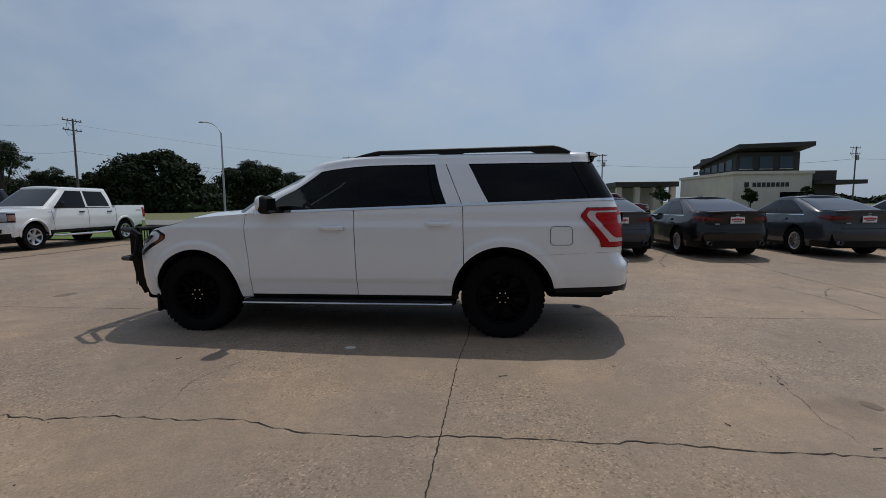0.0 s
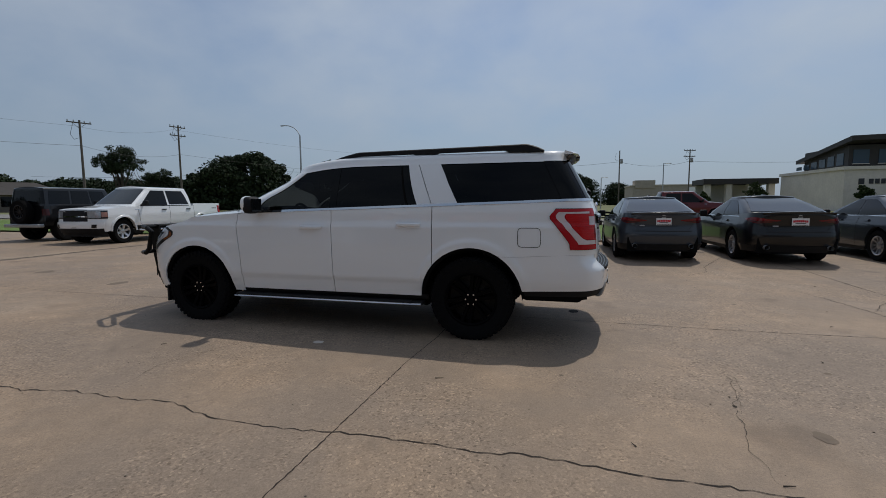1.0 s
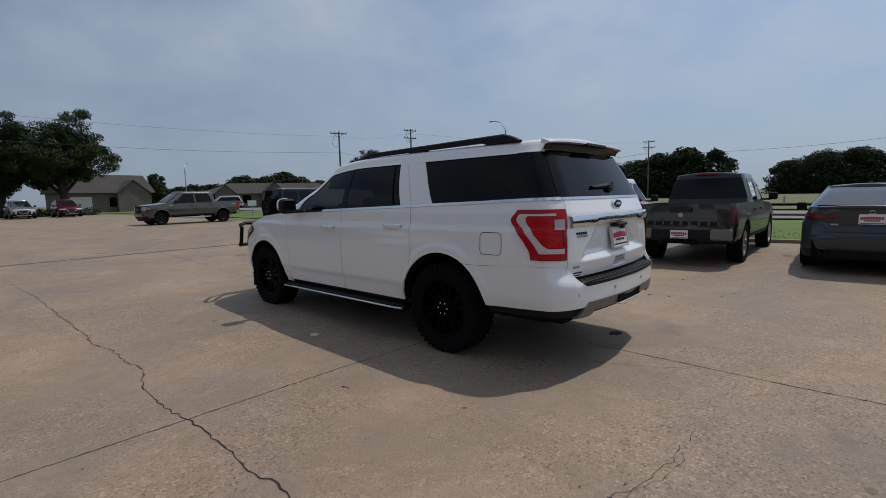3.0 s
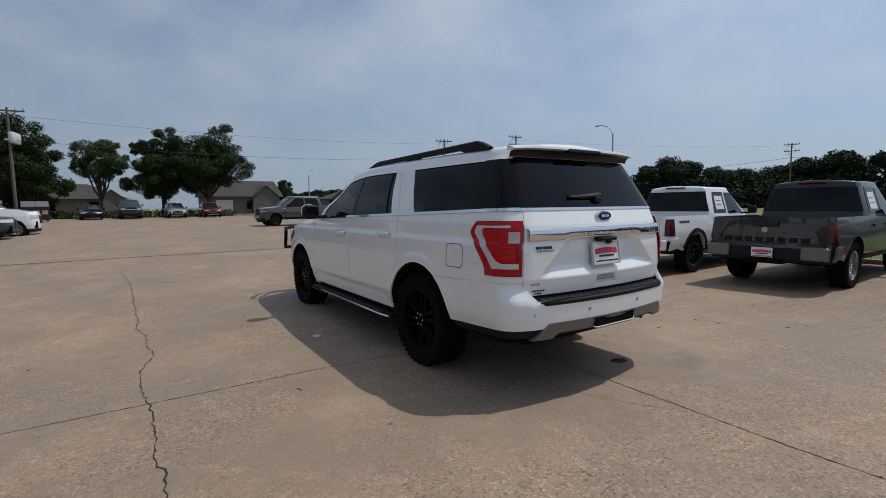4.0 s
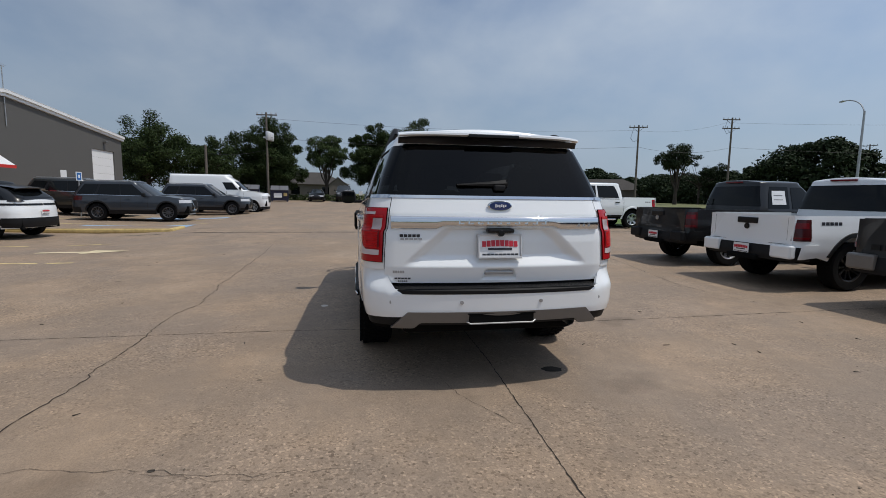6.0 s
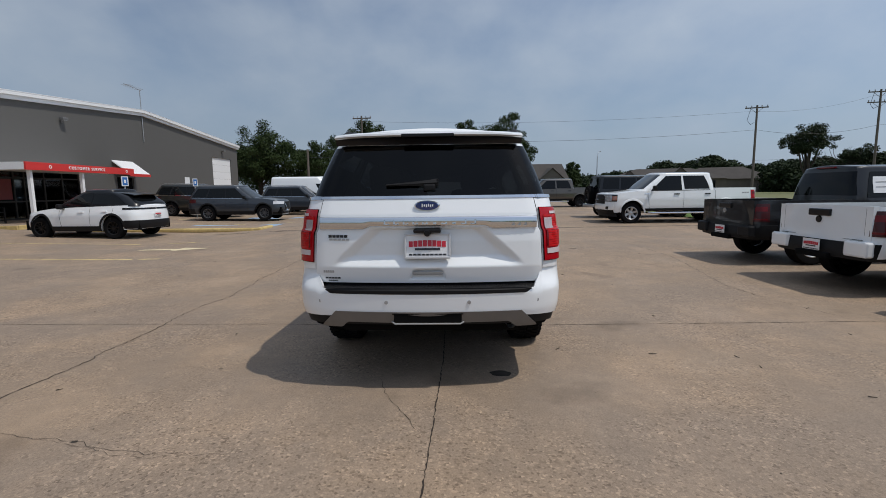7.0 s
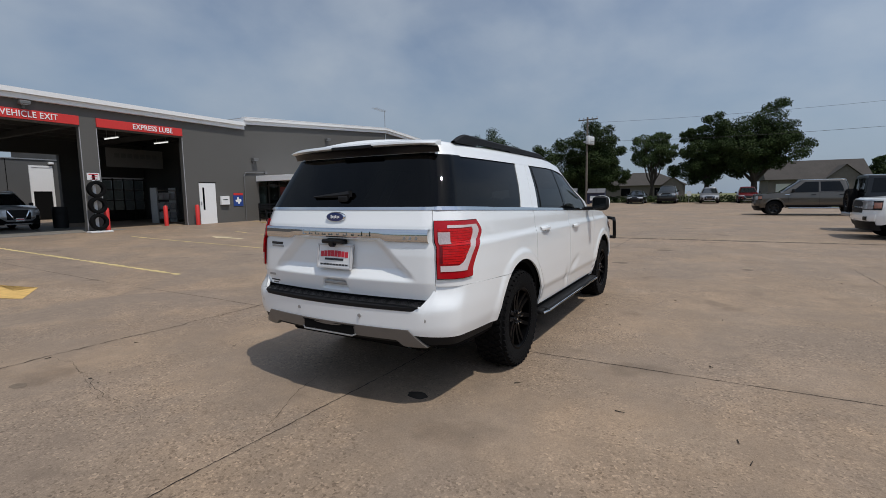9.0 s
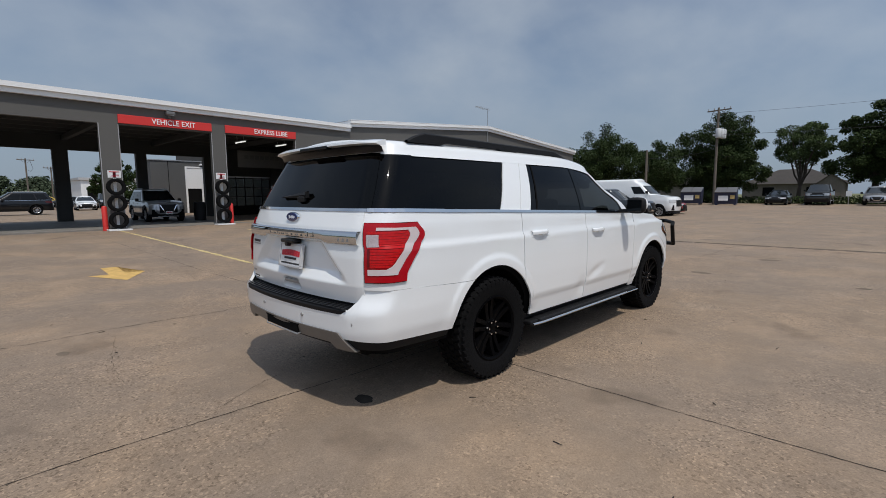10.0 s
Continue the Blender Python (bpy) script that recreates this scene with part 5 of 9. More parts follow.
                top=[(-2, 1.45), (2.6, 1.42), (3.3, 1.40), (3.9, 1.36), (4.4, 1.27), (5.5, 1.2)],
                bot=[(-2, 0.48), (0, 0.44), (3.6, 0.42), (5.5, 0.36)], cowl=2.9,
                roof=2.42, gxf=[(1.2, 3.42), (1.45, 3.28), (2.00, 2.72), (2.25, 2.32), (2.42, 1.9)], gxr=[(1.3, -1.38), (2.42, -1.22)], ghw=[(1.2, 0.99), (1.6, 0.95), (2.36, 0.82)],
                grf=0.26, grr=0.12, gm=1.2, gz0=1.28, round=0.14,
                glass=dict(ws=(1.48, 2.00), rear=None, side=[(2.20, 2.20, 3.02, 3.10, 1.48, 1.94)]),
                seams=[(2.12, 2.12, 0.5, 1.4), (3.1, 3.2, 0.5, 1.36), (0.9, 0.9, 0.5, 1.4)], handles=[(2.3, 1.2), (1.0, 1.2)], mirror=(2.95, 1.58),
                plate=(-1.42, 0.8), fplate=(4.68, 0.55),
                bits=rear_bits((0.85, 0.05, 0.9, 1.3, False), (0.40, 0.60), M_blackplastic, (0.1, 0.45, 0.90, 1.10), (0.55, 0.68, 1.08))),
    "jeep": dict(hw=0.90, belt=1.25, wr=0.42, ww=0.30, wb=3.0, zb=0.55, rf=0.16, rr=0.08, bf=0.04, br=0.01, tf=0.10, tr=0.0,
                 xf=[(0.4, 3.62), (1.2, 3.58)], xr=[(0.4, -0.72), (1.3, -0.70)],
                 top=[(-2, 1.26), (1.9, 1.24), (2.3, 1.24), (3.6, 1.18), (4.5, 1.18)],
                 bot=[(-2, 0.62), (0, 0.56), (3, 0.56), (4.4, 0.6)], cowl=1.95,
                 roof=1.90, gxf=[(1.2, 2.15), (1.86, 1.80), (1.90, 1.76)], gxr=[(1.2, -0.70), (1.9, -0.62)], ghw=[(1.2, 0.86), (1.9, 0.72)],
                 grf=0.08, grr=0.08, gm=0.8, gz0=1.22, gbf=0.03, gbr=0.01,
                 glass=dict(ws=(1.30, 1.84), rear=(1.34, 1.80), rk=0.6, side=[(-0.55, -0.52, 0.20, 0.22, 1.32, 1.80), (0.28, 0.30, 1.00, 1.02, 1.32, 1.80), (1.08, 1.1, 1.78, 1.85, 1.31, 1.80)]),
                 seams=[(0.24, 0.24, 0.62, 1.24), (1.04, 1.04, 0.62, 1.24), (1.84, 1.88, 0.62, 1.24)], handles=[(0.45, 1.08), (1.22, 1.08)], body_handles=False, mirror=(1.8, 1.42),
                 archk=1.22, rimk=0.55,
                 bits=rear_bits((0.72, 0.02, 0.92, 1.15, True), (0.56, 0.70), M_blackplastic, (0.02, 0.45, 0.95, 1.12), (0.45, 0.8, 1.16))),
}



def tail_details(car, body, up, color):
    """Tailgate handle, round emblem, roof brake lamp and lettering bars of a pickup."""
    xr = body.xr(1.0)
    part("tailgate_handle", box_bm(xr - 0.022, -0.20, 1.035, xr + 0.02, 0.20, 1.135, bevel=0.016), M_glossblack, car)
    bm = bmesh.new()
    lathe(bm, [(0.0, -0.01), (0.045, -0.01), (0.05, 0.004)], 20, "X", (xr - 0.012, 0, 0.985))
    bmesh.ops.recalc_face_normals(bm, faces=bm.faces)
    part("round_emblem", bm, M_glossblack if color is M_white else M_silver, car)
    for s in (1, -1):
        bm = bmesh.new()
        box(bm, xr + 0.024, s * 0.725 - 0.002, 0.76, xr + 0.06, s * 0.725 + 0.002, 1.16)
        part("gate_joint", bm, M_seam, car)
    bm = bmesh.new()
    box(bm, xr - 0.006, -0.72, 0.742, xr + 0.05, 0.72, 0.746)
    part("gate_joint", bm, M_seam, car)
    x = up.xr(1.79)
    part("high_brake_lamp", box_bm(x - 0.05, -0.22, 1.775, x + 0.03, 0.22, 1.805, bevel=0.008), M_darkred, car)
    if color is M_white:
        for s in (1, -1):
            for k in range(5):
                bm = bmesh.new()
                panel(bm, body, -0.36 - 0.085 * k, -0.29 - 0.085 * k, 1.045, 1.095, 2, 1, 0.004, s)
                part("decal_bar", bm, M_plateblack, car)
    if color is GUN:
        for i in range(8):
            y = 0.64 - 1.28 * (i + 0.5) / 8
            part("letter_bar", box_bm(xr - 0.018, y - 0.055, 0.79, xr - 0.004, y + 0.055, 0.865, bevel=0.004), M_blackplastic, car)
    bm = bmesh.new()
    box(bm, xr - 0.10, -0.30, 0.44, xr + 0.1, 0.30, 0.52, bevel=0.015)
    part("hitch_receiver", bm, M_dark, car)
    for s in (1, -1):
        bm = box_bm(xr - 0.075, s * 0.52, 0.52, xr + 0.05, s * 0.88, 0.73, bevel=0.03)
        panel(bm, body, body.ur - 0.06, body.ur + 0.27, lambda u: 0.52 + 0.10 * max(0.0, u - body.ur), 0.74, 8, 3, 0.022, s, flange=0.02)
        part("bumper_end", bm, M_white if color is M_white else M_skid if color is GUN else M_blackplastic, car)


def spare_wheel(car, body, up, color):
    w = wheel(car, 0, 0, 0.40, 0.26, 0.24, "alloy5", 1, True, M_glossblack, 28)
    w.matrix_basis = Matrix.Translation((-0.86, 0, 1.05)) @ Matrix.Rotation(math.pi / 2, 4, "Z")
    part("rear_bar", box_bm(-0.95, -0.8, 0.50, -0.72, 0.8, 0.62, bevel=0.03), M_steel, car)


def step_bars(car, body, up, color):
    for s in (1, -1):
        bm = bmesh.new()
        tube_path(bm, [(0.75, s * 0.90, 0.42), (0.85, s * 1.0, 0.40), (2.9, s * 1.0, 0.40), (3.0, s * 0.90, 0.42)], 0.04, 8)
        part("step_bar", bm, M_chrome, car)


M_headlens = surface("grey lamp reflector", (0.42, 0.42, 0.43), 0.2, 0.5, vary=0.35, grain=40, coat=1.0)
M_lampamber = surface("dull amber lens", (0.34, 0.14, 0.09), 0.2, vary=0.15, coat=1.0)


def truck_details(car, body, up, color):
    """Wheel-arch lips, roof-edge mouldings, tail lettering bars, bonnet scoop lines and a chrome front bumper."""
    wb, wr = 3.68, 0.395
    for s in (1, -1):
        for cx in (0, wb):
            bm = bmesh.new()
            rows = []
            for rr, o in ((wr * 1.19, 0.004), (wr * 1.20, 0.022), (wr * 1.34, 0.018), (wr * 1.38, 0.0)):
                row = []
                for i in range(17):
                    a = math.pi * i / 16
                    p = body.at(cx + rr * math.cos(a), wr + 0.02 + rr * math.sin(a), o)
                    row.append(Vector((p.x, p.y * s, p.z)))
                rows.append(row)
            grid_faces(bm, rows, flip=s < 0)
            part("arch_lip", bm, color, car)
        bm = bmesh.new()
        panel(bm, body, 3.02, 3.22, 1.13, 1.15, 3, 1, 0.008, s, flange=0.006)
        part("fender_badge", bm, M_chrome, car)
        bm = bmesh.new()
        panel(bm, body, body.uf - 0.02, body.front - 0.50, 0.85, 1.115, 10, 4, 0.009, s, flange=0.01)
        hl = part("headlamp", bm, M_glossblack, car, "square headlamp with amber corner")
        bm = bmesh.new()
        panel(bm, body, body.uf + 0.20, body.front - 0.53, 0.875, 1.095, 8, 4, 0.014, s, flange=0.006)
        part("lens", bm, M_headlens, hl)
        bm = bmesh.new()
        panel(bm, body, body.uf, body.uf + 0.18, 0.90, 1.06, 6, 4, 0.014, s, flange=0.006)
        part("amber_marker", bm, M_lampamber, hl)
        bm = bmesh.new()
        panel(bm, body, body.front - 0.84, body.front - 0.70, 0.56, 0.66, 4, 3, 0.036, s, flange=0.008)
        part("fog_lamp", bm, M_glossblack, car)
        for k in range(3):
            bm = bmesh.new()
            panel(bm, body, -0.92 + 0.10 * k, -0.84 + 0.10 * k, 1.12, 1.17, 2, 1, 0.004, s)
            part("decal_bar", bm, M_insul, car)
        bm = bmesh.new()
        panel(bm, up, 0.6, 3.0, 1.245, 1.275, 12, 1, 0.012, s, flange=0.01)
        part("belt_strip", bm, M_blackplastic, car)
    for nm, mt, z0, z1, o in (("front_bumper", color, 0.52, 0.74, 0.03), ("bumper_intake", M_blackplastic, 0.40, 0.54, 0.035), ("grille_bar", M_chrome, 0.90, 0.94, 0.02)):
        for s in (1, -1):
            bm = bmesh.new()
            panel(bm, body, body.front - (0.52 if "bar" in nm else 1.02), body.front, z0, z1, 10, 3, o, s, flange=o)
            part(nm, bm, mt, car)


def front_trim(car, body, up, color):
    """A bright open frame round the grille, lower lamps and a slim bright strip under the headlamps."""
    z0, z1 = (0.52, 0.90) if body.XF > 3.75 else (0.46, 0.74)
    for s in (1, -1):
        bm = bmesh.new()
        f = lambda z: np.interp(z, (z0, z1), (body.front - 0.24, body.front - 0.46))
        panel(bm, body, f, lambda z: f(z) + 0.05, z0, z1, 2, 6, 0.016, s, flange=0.01)
        part("grille_frame", bm, M_chrome, car)
        bm = bmesh.new()
        panel(bm, body, body.front - 0.24, body.front, z0 - 0.02, z0 + 0.02, 6, 1, 0.016, s, flange=0.01)
        part("grille_frame", bm, M_chrome, car)
        bm = bmesh.new()
        panel(bm, body, body.front - 0.80, body.front - 0.66, 0.40, 0.47, 3, 2, 0.014, s, flange=0.008)
        part("fog_lamp", bm, M_clearlens, car)
        bm = bmesh.new()
        panel(bm, body, body.front - 0.60, body.front, 0.27, 0.33, 6, 1, 0.018, s, flange=0.01)
        part("skid_strip", bm, M_steel, car)


def sedan_details(car, body, up, color):
    for s in (1, -1):
        bm = bmesh.new()
        tube(bm, (-1.10, s * 0.58, 0.36), (-0.95, s * 0.58, 0.36), 0.05, seg=14, caps=False)
        part("exhaust_tip", bm, M_steel, car)
    bm = bmesh.new()
    lathe(bm, [(0.0, -0.01), (0.045, -0.01), (0.05, 0.004)], 20, "X", (-1.075, 0, 1.0))
    bmesh.ops.recalc_face_normals(bm, faces=bm.faces)
    part("round_emblem", bm, M_silver, car)
    part("roof_fin", box_bm(0.72, -0.03, 1.455, 0.88, 0.03, 1.50, bevel=0.012), color, car)
    bm = bmesh.new()
    for s in (1, -1):
        panel(bm, body, body.rear, body.rear + 0.62, 0.68, 0.695, 10, 1, 0.003, s)
        f = lambda z: np.interp(z, (0.69, 0.84), (body.rear + 0.52, body.rear + 0.66))
        panel(bm, body, f, lambda z: f(z) + 0.010, 0.69, 0.84, 1, 4, 0.003, s)
    part("boot_joint", bm, M_seam, car)
    bm = bmesh.new()
    rows = []
    for i in range(25):
        y = -0.66 + 1.32 * i / 24
        x, e = -1.115 + 0.16 * y * y, 1 - (abs(y) / 0.66) ** 4
        rows.append([(x + 0.16, y, 1.075), (x + 0.05, y, 1.085 + 0.012 * e), (x, y, 1.088 + 0.018 * e), (x + 0.008, y, 1.070), (x + 0.07, y, 1.045)])
    grid_faces(bm, rows)
    bmesh.ops.recalc_face_normals(bm, faces=bm.faces)
    part("boot_spoiler", bm, color, car)
    part("badge_bar", box_bm(-1.085, 0.39, 0.80, -1.06, 0.49, 0.825), M_insul, car)


KINDS["pickup"]["extra"] = [tail_details]
KINDS["sedan"]["extra"] = [sedan_details]
KINDS["jeep"]["extra"] = [spare_wheel]


def hatch_spoiler(car, body, up, color):
    """A thin black roof spoiler that carries the roof line back over the hatch."""
    bm = bmesh.new()
    rows = []
    for i in range(17):
        y = -0.58 + 1.16 * i / 16
        e = (abs(y) / 0.58) ** 3
        rows.append([(-0.10, y, 1.585 - 0.03 * e), (-0.50, y, 1.535 - 0.03 * e), (-0.74 + 0.10 * e, y, 1.50 - 0.03 * e), (-0.73 + 0.10 * e, y, 1.475 - 0.03 * e), (-0.45, y, 1.47 - 0.03 * e)])
    grid_faces(bm, rows)
    bmesh.ops.recalc_face_normals(bm, faces=bm.faces)
    part("hatch_spoiler", bm, BLACK, car)


KINDS["crossover"]["extra"] = [front_trim, hatch_spoiler]
KINDS["suv"]["extra"] = [front_trim]
KINDS["fullpickup"]["extra"] = [step_bars, truck_details]
GREY = paint("slate grey metallic paint", (0.040, 0.047, 0.058), 0.25, 0.65)
GUN = paint("gun metal pearl paint", (0.030, 0.031, 0.032), 0.25, 0.6)
BLACK = paint("black pearl paint", (0.005, 0.005, 0.006), 0.0, 0.6)
BRONZE = paint("warm grey paint", (0.085, 0.074, 0.062), 0.4)
COAL = paint("charcoal paint", (0.015, 0.015, 0.016), 0.1, 0.6)
SILVER = paint("silver metallic paint", (0.42, 0.42, 0.43), 0.6)
RED = paint("deep red paint", (0.12, 0.007, 0.009), 0.1, 0.7)
OLIVE = paint("charcoal green paint", (0.020, 0.022, 0.021), 0.25)


def parked(kind, x, y, yaw, *a, **k):
    return make_vehicle(kind, pose(x, y, gz(x, y), 0, 0, yaw), *a, **k)


parked("sedan", 3.13, 12.45, 90, GREY, "dark slate grey sedan parked tail out", "car", "cars along the grass edge")
parked("sedan", 5.72, 12.40, 90, BLACK, "black sedan parked tail out with smoked lamps", "car", "cars along the grass edge")
parked("sedan", 8.60, 12.45, 91, GREY, "slate grey sedan parked tail out", "car", "cars along the grass edge")
parked("sedan", 11.6, 12.6, 90, SILVER, "silver sedan parked tail out", "car", "cars along the grass edge")
parked("pickup", 0.43, 12.50, 89, GUN, "dark grey pickup with embossed tailgate", "pickup truck", "trucks along the grass edge", M_alloy, stickers=True)
parked("pickup", -2.15, 12.50, 90, M_white, "white pickup with black tailgate handle and window sticker", "pickup truck", "trucks along the grass edge", M_glossblack, stickers=True)
parked("pickup", -4.70, 12.65, 90, COAL, "dark charcoal pickup parked tail out", "pickup truck", "trucks along the grass edge", M_alloy, stickers=True)
parked("fullpickup", -14.55, 16.9, 270, M_white, "white crew cab pickup with chrome step bars", "pickup truck", rim=M_alloy, style="alloy6", plate_front=True)
parked("jeep", -17.5, 13.65, 90, BLACK, "black boxy off-road vehicle with rear spare wheel", "off-road vehicle", rim=M_glossblack)
parked("fullpickup", -28.9, 15.38, 271, BRONZE, "bronze grey crew cab pickup out on the open lot", "pickup truck", rim=M_glossblack, style="alloy6")
parked("crossover", -12.05, -5.2, 263, M_white, "white crossover with black roof beside the service entrance", "car", style="turbine", rim=M_glossblack, roof_color=BLACK)
parked("suv", -20.35, -6.2, 90, GREY, "grey family SUV parked nose out", "car", "cars beside the building", rim=M_rimgrey)
parked("suv", -23.0, -9.6, 90, OLIVE, "charcoal SUV with roof rails", "car", "cars beside the building", rim=M_rimgrey)
parked("suv", -25.9, -4.6, 90, GREY, "grey blue SUV beside the white van", "car", "cars beside the building", rim=M_rimgrey)
parked("van", -28.6, -4.7, 90, M_white, "white high-roof panel van", "van", "cars beside the building", rim=M_steel)


# ---- the white SUV ----
M_bracket = surface("pale lamp bracket", (0.64, 0.55, 0.55), 0.25, vary=0.08, coat=0.6)
M_revlens = surface("clear ribbed lens", (0.52, 0.42, 0.42), 0.15, 0.2, vary=0.3, grain=120, coat=0.5)


def big_suv(m):
    car = empty("sport_utility_vehicle", m, "large white long-wheelbase SUV with black wheels and roof rails", "car")
    WB, WR = 3.342, 0.42
    S = Shell(table([(0.3, 4.20), (0.5, 4.28), (0.85, 4.30), (1.0, 4.24), (1.15, 4.10), (1.3, 3.9)]),
              table([(0.45, -1.255), (0.8, -1.270), (0.915, -1.288), (1.1, -1.280), (1.30, -1.255), (1.44, -1.200)]),
              table([(0.30, 0.93), (0.42, 0.974), (0.575, 0.995), (0.605, 1.011), (0.80, 1.014), (0.98, 1.010), (1.10, 1.003), (1.165, 1.001), (1.195, 0.984), (1.32, 0.970), (1.44, 0.945)]),
              0.45, 0.22, 0.28, 0.10, 3.4, -0.5, 0.02, 0.036)
    B = Shell(4.3, table([(0.40, -1.30), (0.50, -1.348), (0.60, -1.37), (0.74, -1.375), (0.765, -1.365), (0.80, -1.335), (0.85, -1.300), (0.90, -1.290)]),
              table([(0.40, 0.955), (0.52, 0.985), (0.62, 1.010), (0.74, 1.017), (0.9, 1.014)]), 0.45, 0.24, 0.28, 0.13, 3.4, -0.5, 0.02, 0.036)
    G = Shell(table([(1.26, 3.16), (1.82, 2.34), (1.92, 2.16)]), table([(1.36, -1.220), (1.44, -1.180), (1.80, -0.98), (1.88, -0.94)]),
              table([(1.26, 0.972), (1.44, 0.932), (1.60, 0.880), (1.80, 0.800), (1.86, 0.765)]), 0.30, 0.15, 0.22, 0.075, 0.6, 0.3, 0.02, 0.055)
    G.z_mid = 1.6
    along = lambda x: lambda z: G.mf + (x - G.mf) * (G.uf - G.mf) / (G.xf(z) - G.rf - G.mf)

    def brow(obs):
        """The roof falls in a curve towards the windscreen."""
        for ob in obs:
            for v in ob.data.vertices:
                k = max(0.0, (v.co.x - 1.2) / 0.77) ** 2.2
                v.co.z -= min(0.13, 0.067 * k) * max(0.0, min(1.0, (v.co.z - 1.42) / 0.42))
    arches = [(0, 0.42, 0.53), (WB, 0.42, 0.50)]
    belt = table([(-1.6, 1.425), (-1.0, 1.420), (0.14, 1.387), (0.41, 1.378), (1.56, 1.343), (2.65, 1.311), (2.76, 1.305)])
    hoodline = table([(2.70, 1.305), (3.0, 1.285), (3.4, 1.255), (3.75, 1.195), (4.0, 1.15), (4.6, 1.10), (5.2, 1.09)])
    gap = 0.004
    paint_m = M_white

    def both(name, material, *a, label="", sides=(1, -1), **k):
        out = []
        for sd in sides:
            bm = bmesh.new()
            panel(bm, *a, side=sd, **k)
            out.append(part(name, bm, material, car, label))
        return out

    # dark lining just under the skin, so that joints read as joints
    bm = bmesh.new()
    lin = arch_line(0.44, [(0, 0.42, 0.50), (WB, 0.42, 0.48)])
    for sd in (1, -1):
        us = arch_us(S.ur - 0.24, S.front, arches)
        rows = [[Vector((p.x, p.y * sd, p.z)) for p in (S.at(u, lin(u) + ((belt(u) if u < 2.7 else hoodline(u)) - 0.03 - lin(u)) * t / 6, -0.035) for u in us)] for t in range(7)]
        grid_faces(bm, rows, flip=sd > 0)
    box(bm, -1.1, -0.82, 0.46, 3.9, 0.82, 0.56)
    for cx in (0, WB):
        for s_ in (1, -1):
            grid_faces(bm, [[(cx + 0.515 * math.cos(a), s_ * 0.96, 0.42 + 0.515 * math.sin(a)), (cx + 0.515 * math.cos(a), s_ * 0.55, 0.42 + 0.515 * math.sin(a))] for a in [math.pi * i / 20 for i in range(21)]])
        box(bm, cx - 0.5, -0.62, 0.42, cx + 0.5, 0.62, 0.93)
    box(bm, -1.10, -0.70, 0.37, -0.48, 0.70, 0.55, bevel=0.05)
    box(bm, 0.50, -0.80, 0.29, 2.78, 0.80, 0.47, bevel=0.03)
    box(bm, 3.86, -0.75, 0.32, 4.12, 0.75, 0.50, bevel=0.03)
    tube(bm, (0, -0.8, 0.42), (0, 0.8, 0.42), 0.06)
    tube(bm, (WB, -0.8, 0.42), (WB, 0.8, 0.42), 0.05)
    for sd in (1, -1):
        panel(bm, S, S.rear, S.ur - 0.245, 0.6, 1.38, 8, 6, off=-0.09, side=sd)
    part("underbody", bm, M_dark, car)

    # skin
    f_low = arch_line(0.40, arches)
    ff = both("front_fender", paint_m, S, lambda z: np.interp(z, (0.42, 0.8, 1.15, 1.31), (2.70, 2.72, 2.765, 2.75)) + gap, S.uf + 0.30, f_low, hoodline, nv=22, flange=0.015,
         us=[(u - 2.70) / (S.uf + 0.30 - 2.70) for u in arch_us(2.70, S.uf + 0.30, arches)])
    d_low = arch_line(0.435, arches)
    fd = both("front_door", paint_m, S, lambda z: np.interp(z, (0.42, 1.33), (1.525, 1.557)) + gap, lambda z: np.interp(z, (0.42, 0.8, 1.15, 1.31), (2.70, 2.72, 2.765, 2.75)) - gap, d_low, lambda u: belt(u) - 0.012, 26, 32, flange=0.015)
    rd = both("rear_door", paint_m, S, lambda z: np.interp(z, (0.42, 1.37), (0.395, 0.41)) + gap, lambda z: np.interp(z, (0.42, 1.33), (1.525, 1.557)) - gap, d_low, lambda u: belt(u) - 0.012, nv=32, flange=0.015,
              us=[(u - 0.4) / (1.54 - 0.4) for u in arch_us(0.4, 1.54, arches, 0.05)])
    for ob in (fd[1], rd[1]):  # crumpled lower edge of the two doors on the right side
        for v in ob.data.vertices:
            d = math.hypot((v.co.x - 1.74) / 0.26, (v.co.z - 0.68 - 0.30 * (v.co.x - 1.7)) / 0.06)
            e = math.hypot((v.co.x - 1.45) / 0.10, (v.co.z - 0.58) / 0.13)
            v.co.y += 0.016 * max(0, 1 - d) + 0.018 * max(0, 1 - e)
    def flare(obs):
        for ob in obs:
            for v in ob.data.vertices:
                for cx, rr in ((0, 0.53), (WB, 0.50)):
                    d = math.hypot(v.co.x - cx, v.co.z - 0.42) - rr
                    if d < 0.10 and v.co.z > 0.5:
                        v.co.y += math.copysign(0.012 * max(0.0, min(1.0, (0.095 - d) / 0.035)), v.co.y)
    flare(ff + rd)
    seam = table([(-1.6, 0.90), (-0.97, 0.893), (-0.45, 0.868), (0.4, 0.865)])
    q_low = arch_line(lambda u: seam(u) + 0.0015 if u < -0.1 else 0.435, arches)
    u_in = S.ur - 0.255
    qp = both("quarter_panel", paint_m, S, u_in, lambda z: np.interp(z, (0.42, 1.37), (0.395, 0.41)) - gap, q_low, lambda u: belt(u) - 0.012, nv=26, flange=0.015,
         us=[(u - u_in) / (0.40 - u_in) for u in arch_us(u_in, 0.40, arches, 0.06)])
    flare(qp)
    # rear bumper: a white cover with a black sill and step pad
    bt = lambda u: seam(u) - 0.0015 if u > B.ur - 0.300 else max(0.765, seam(u) - 0.0015 - (B.ur - 0.300 - u) * 6)
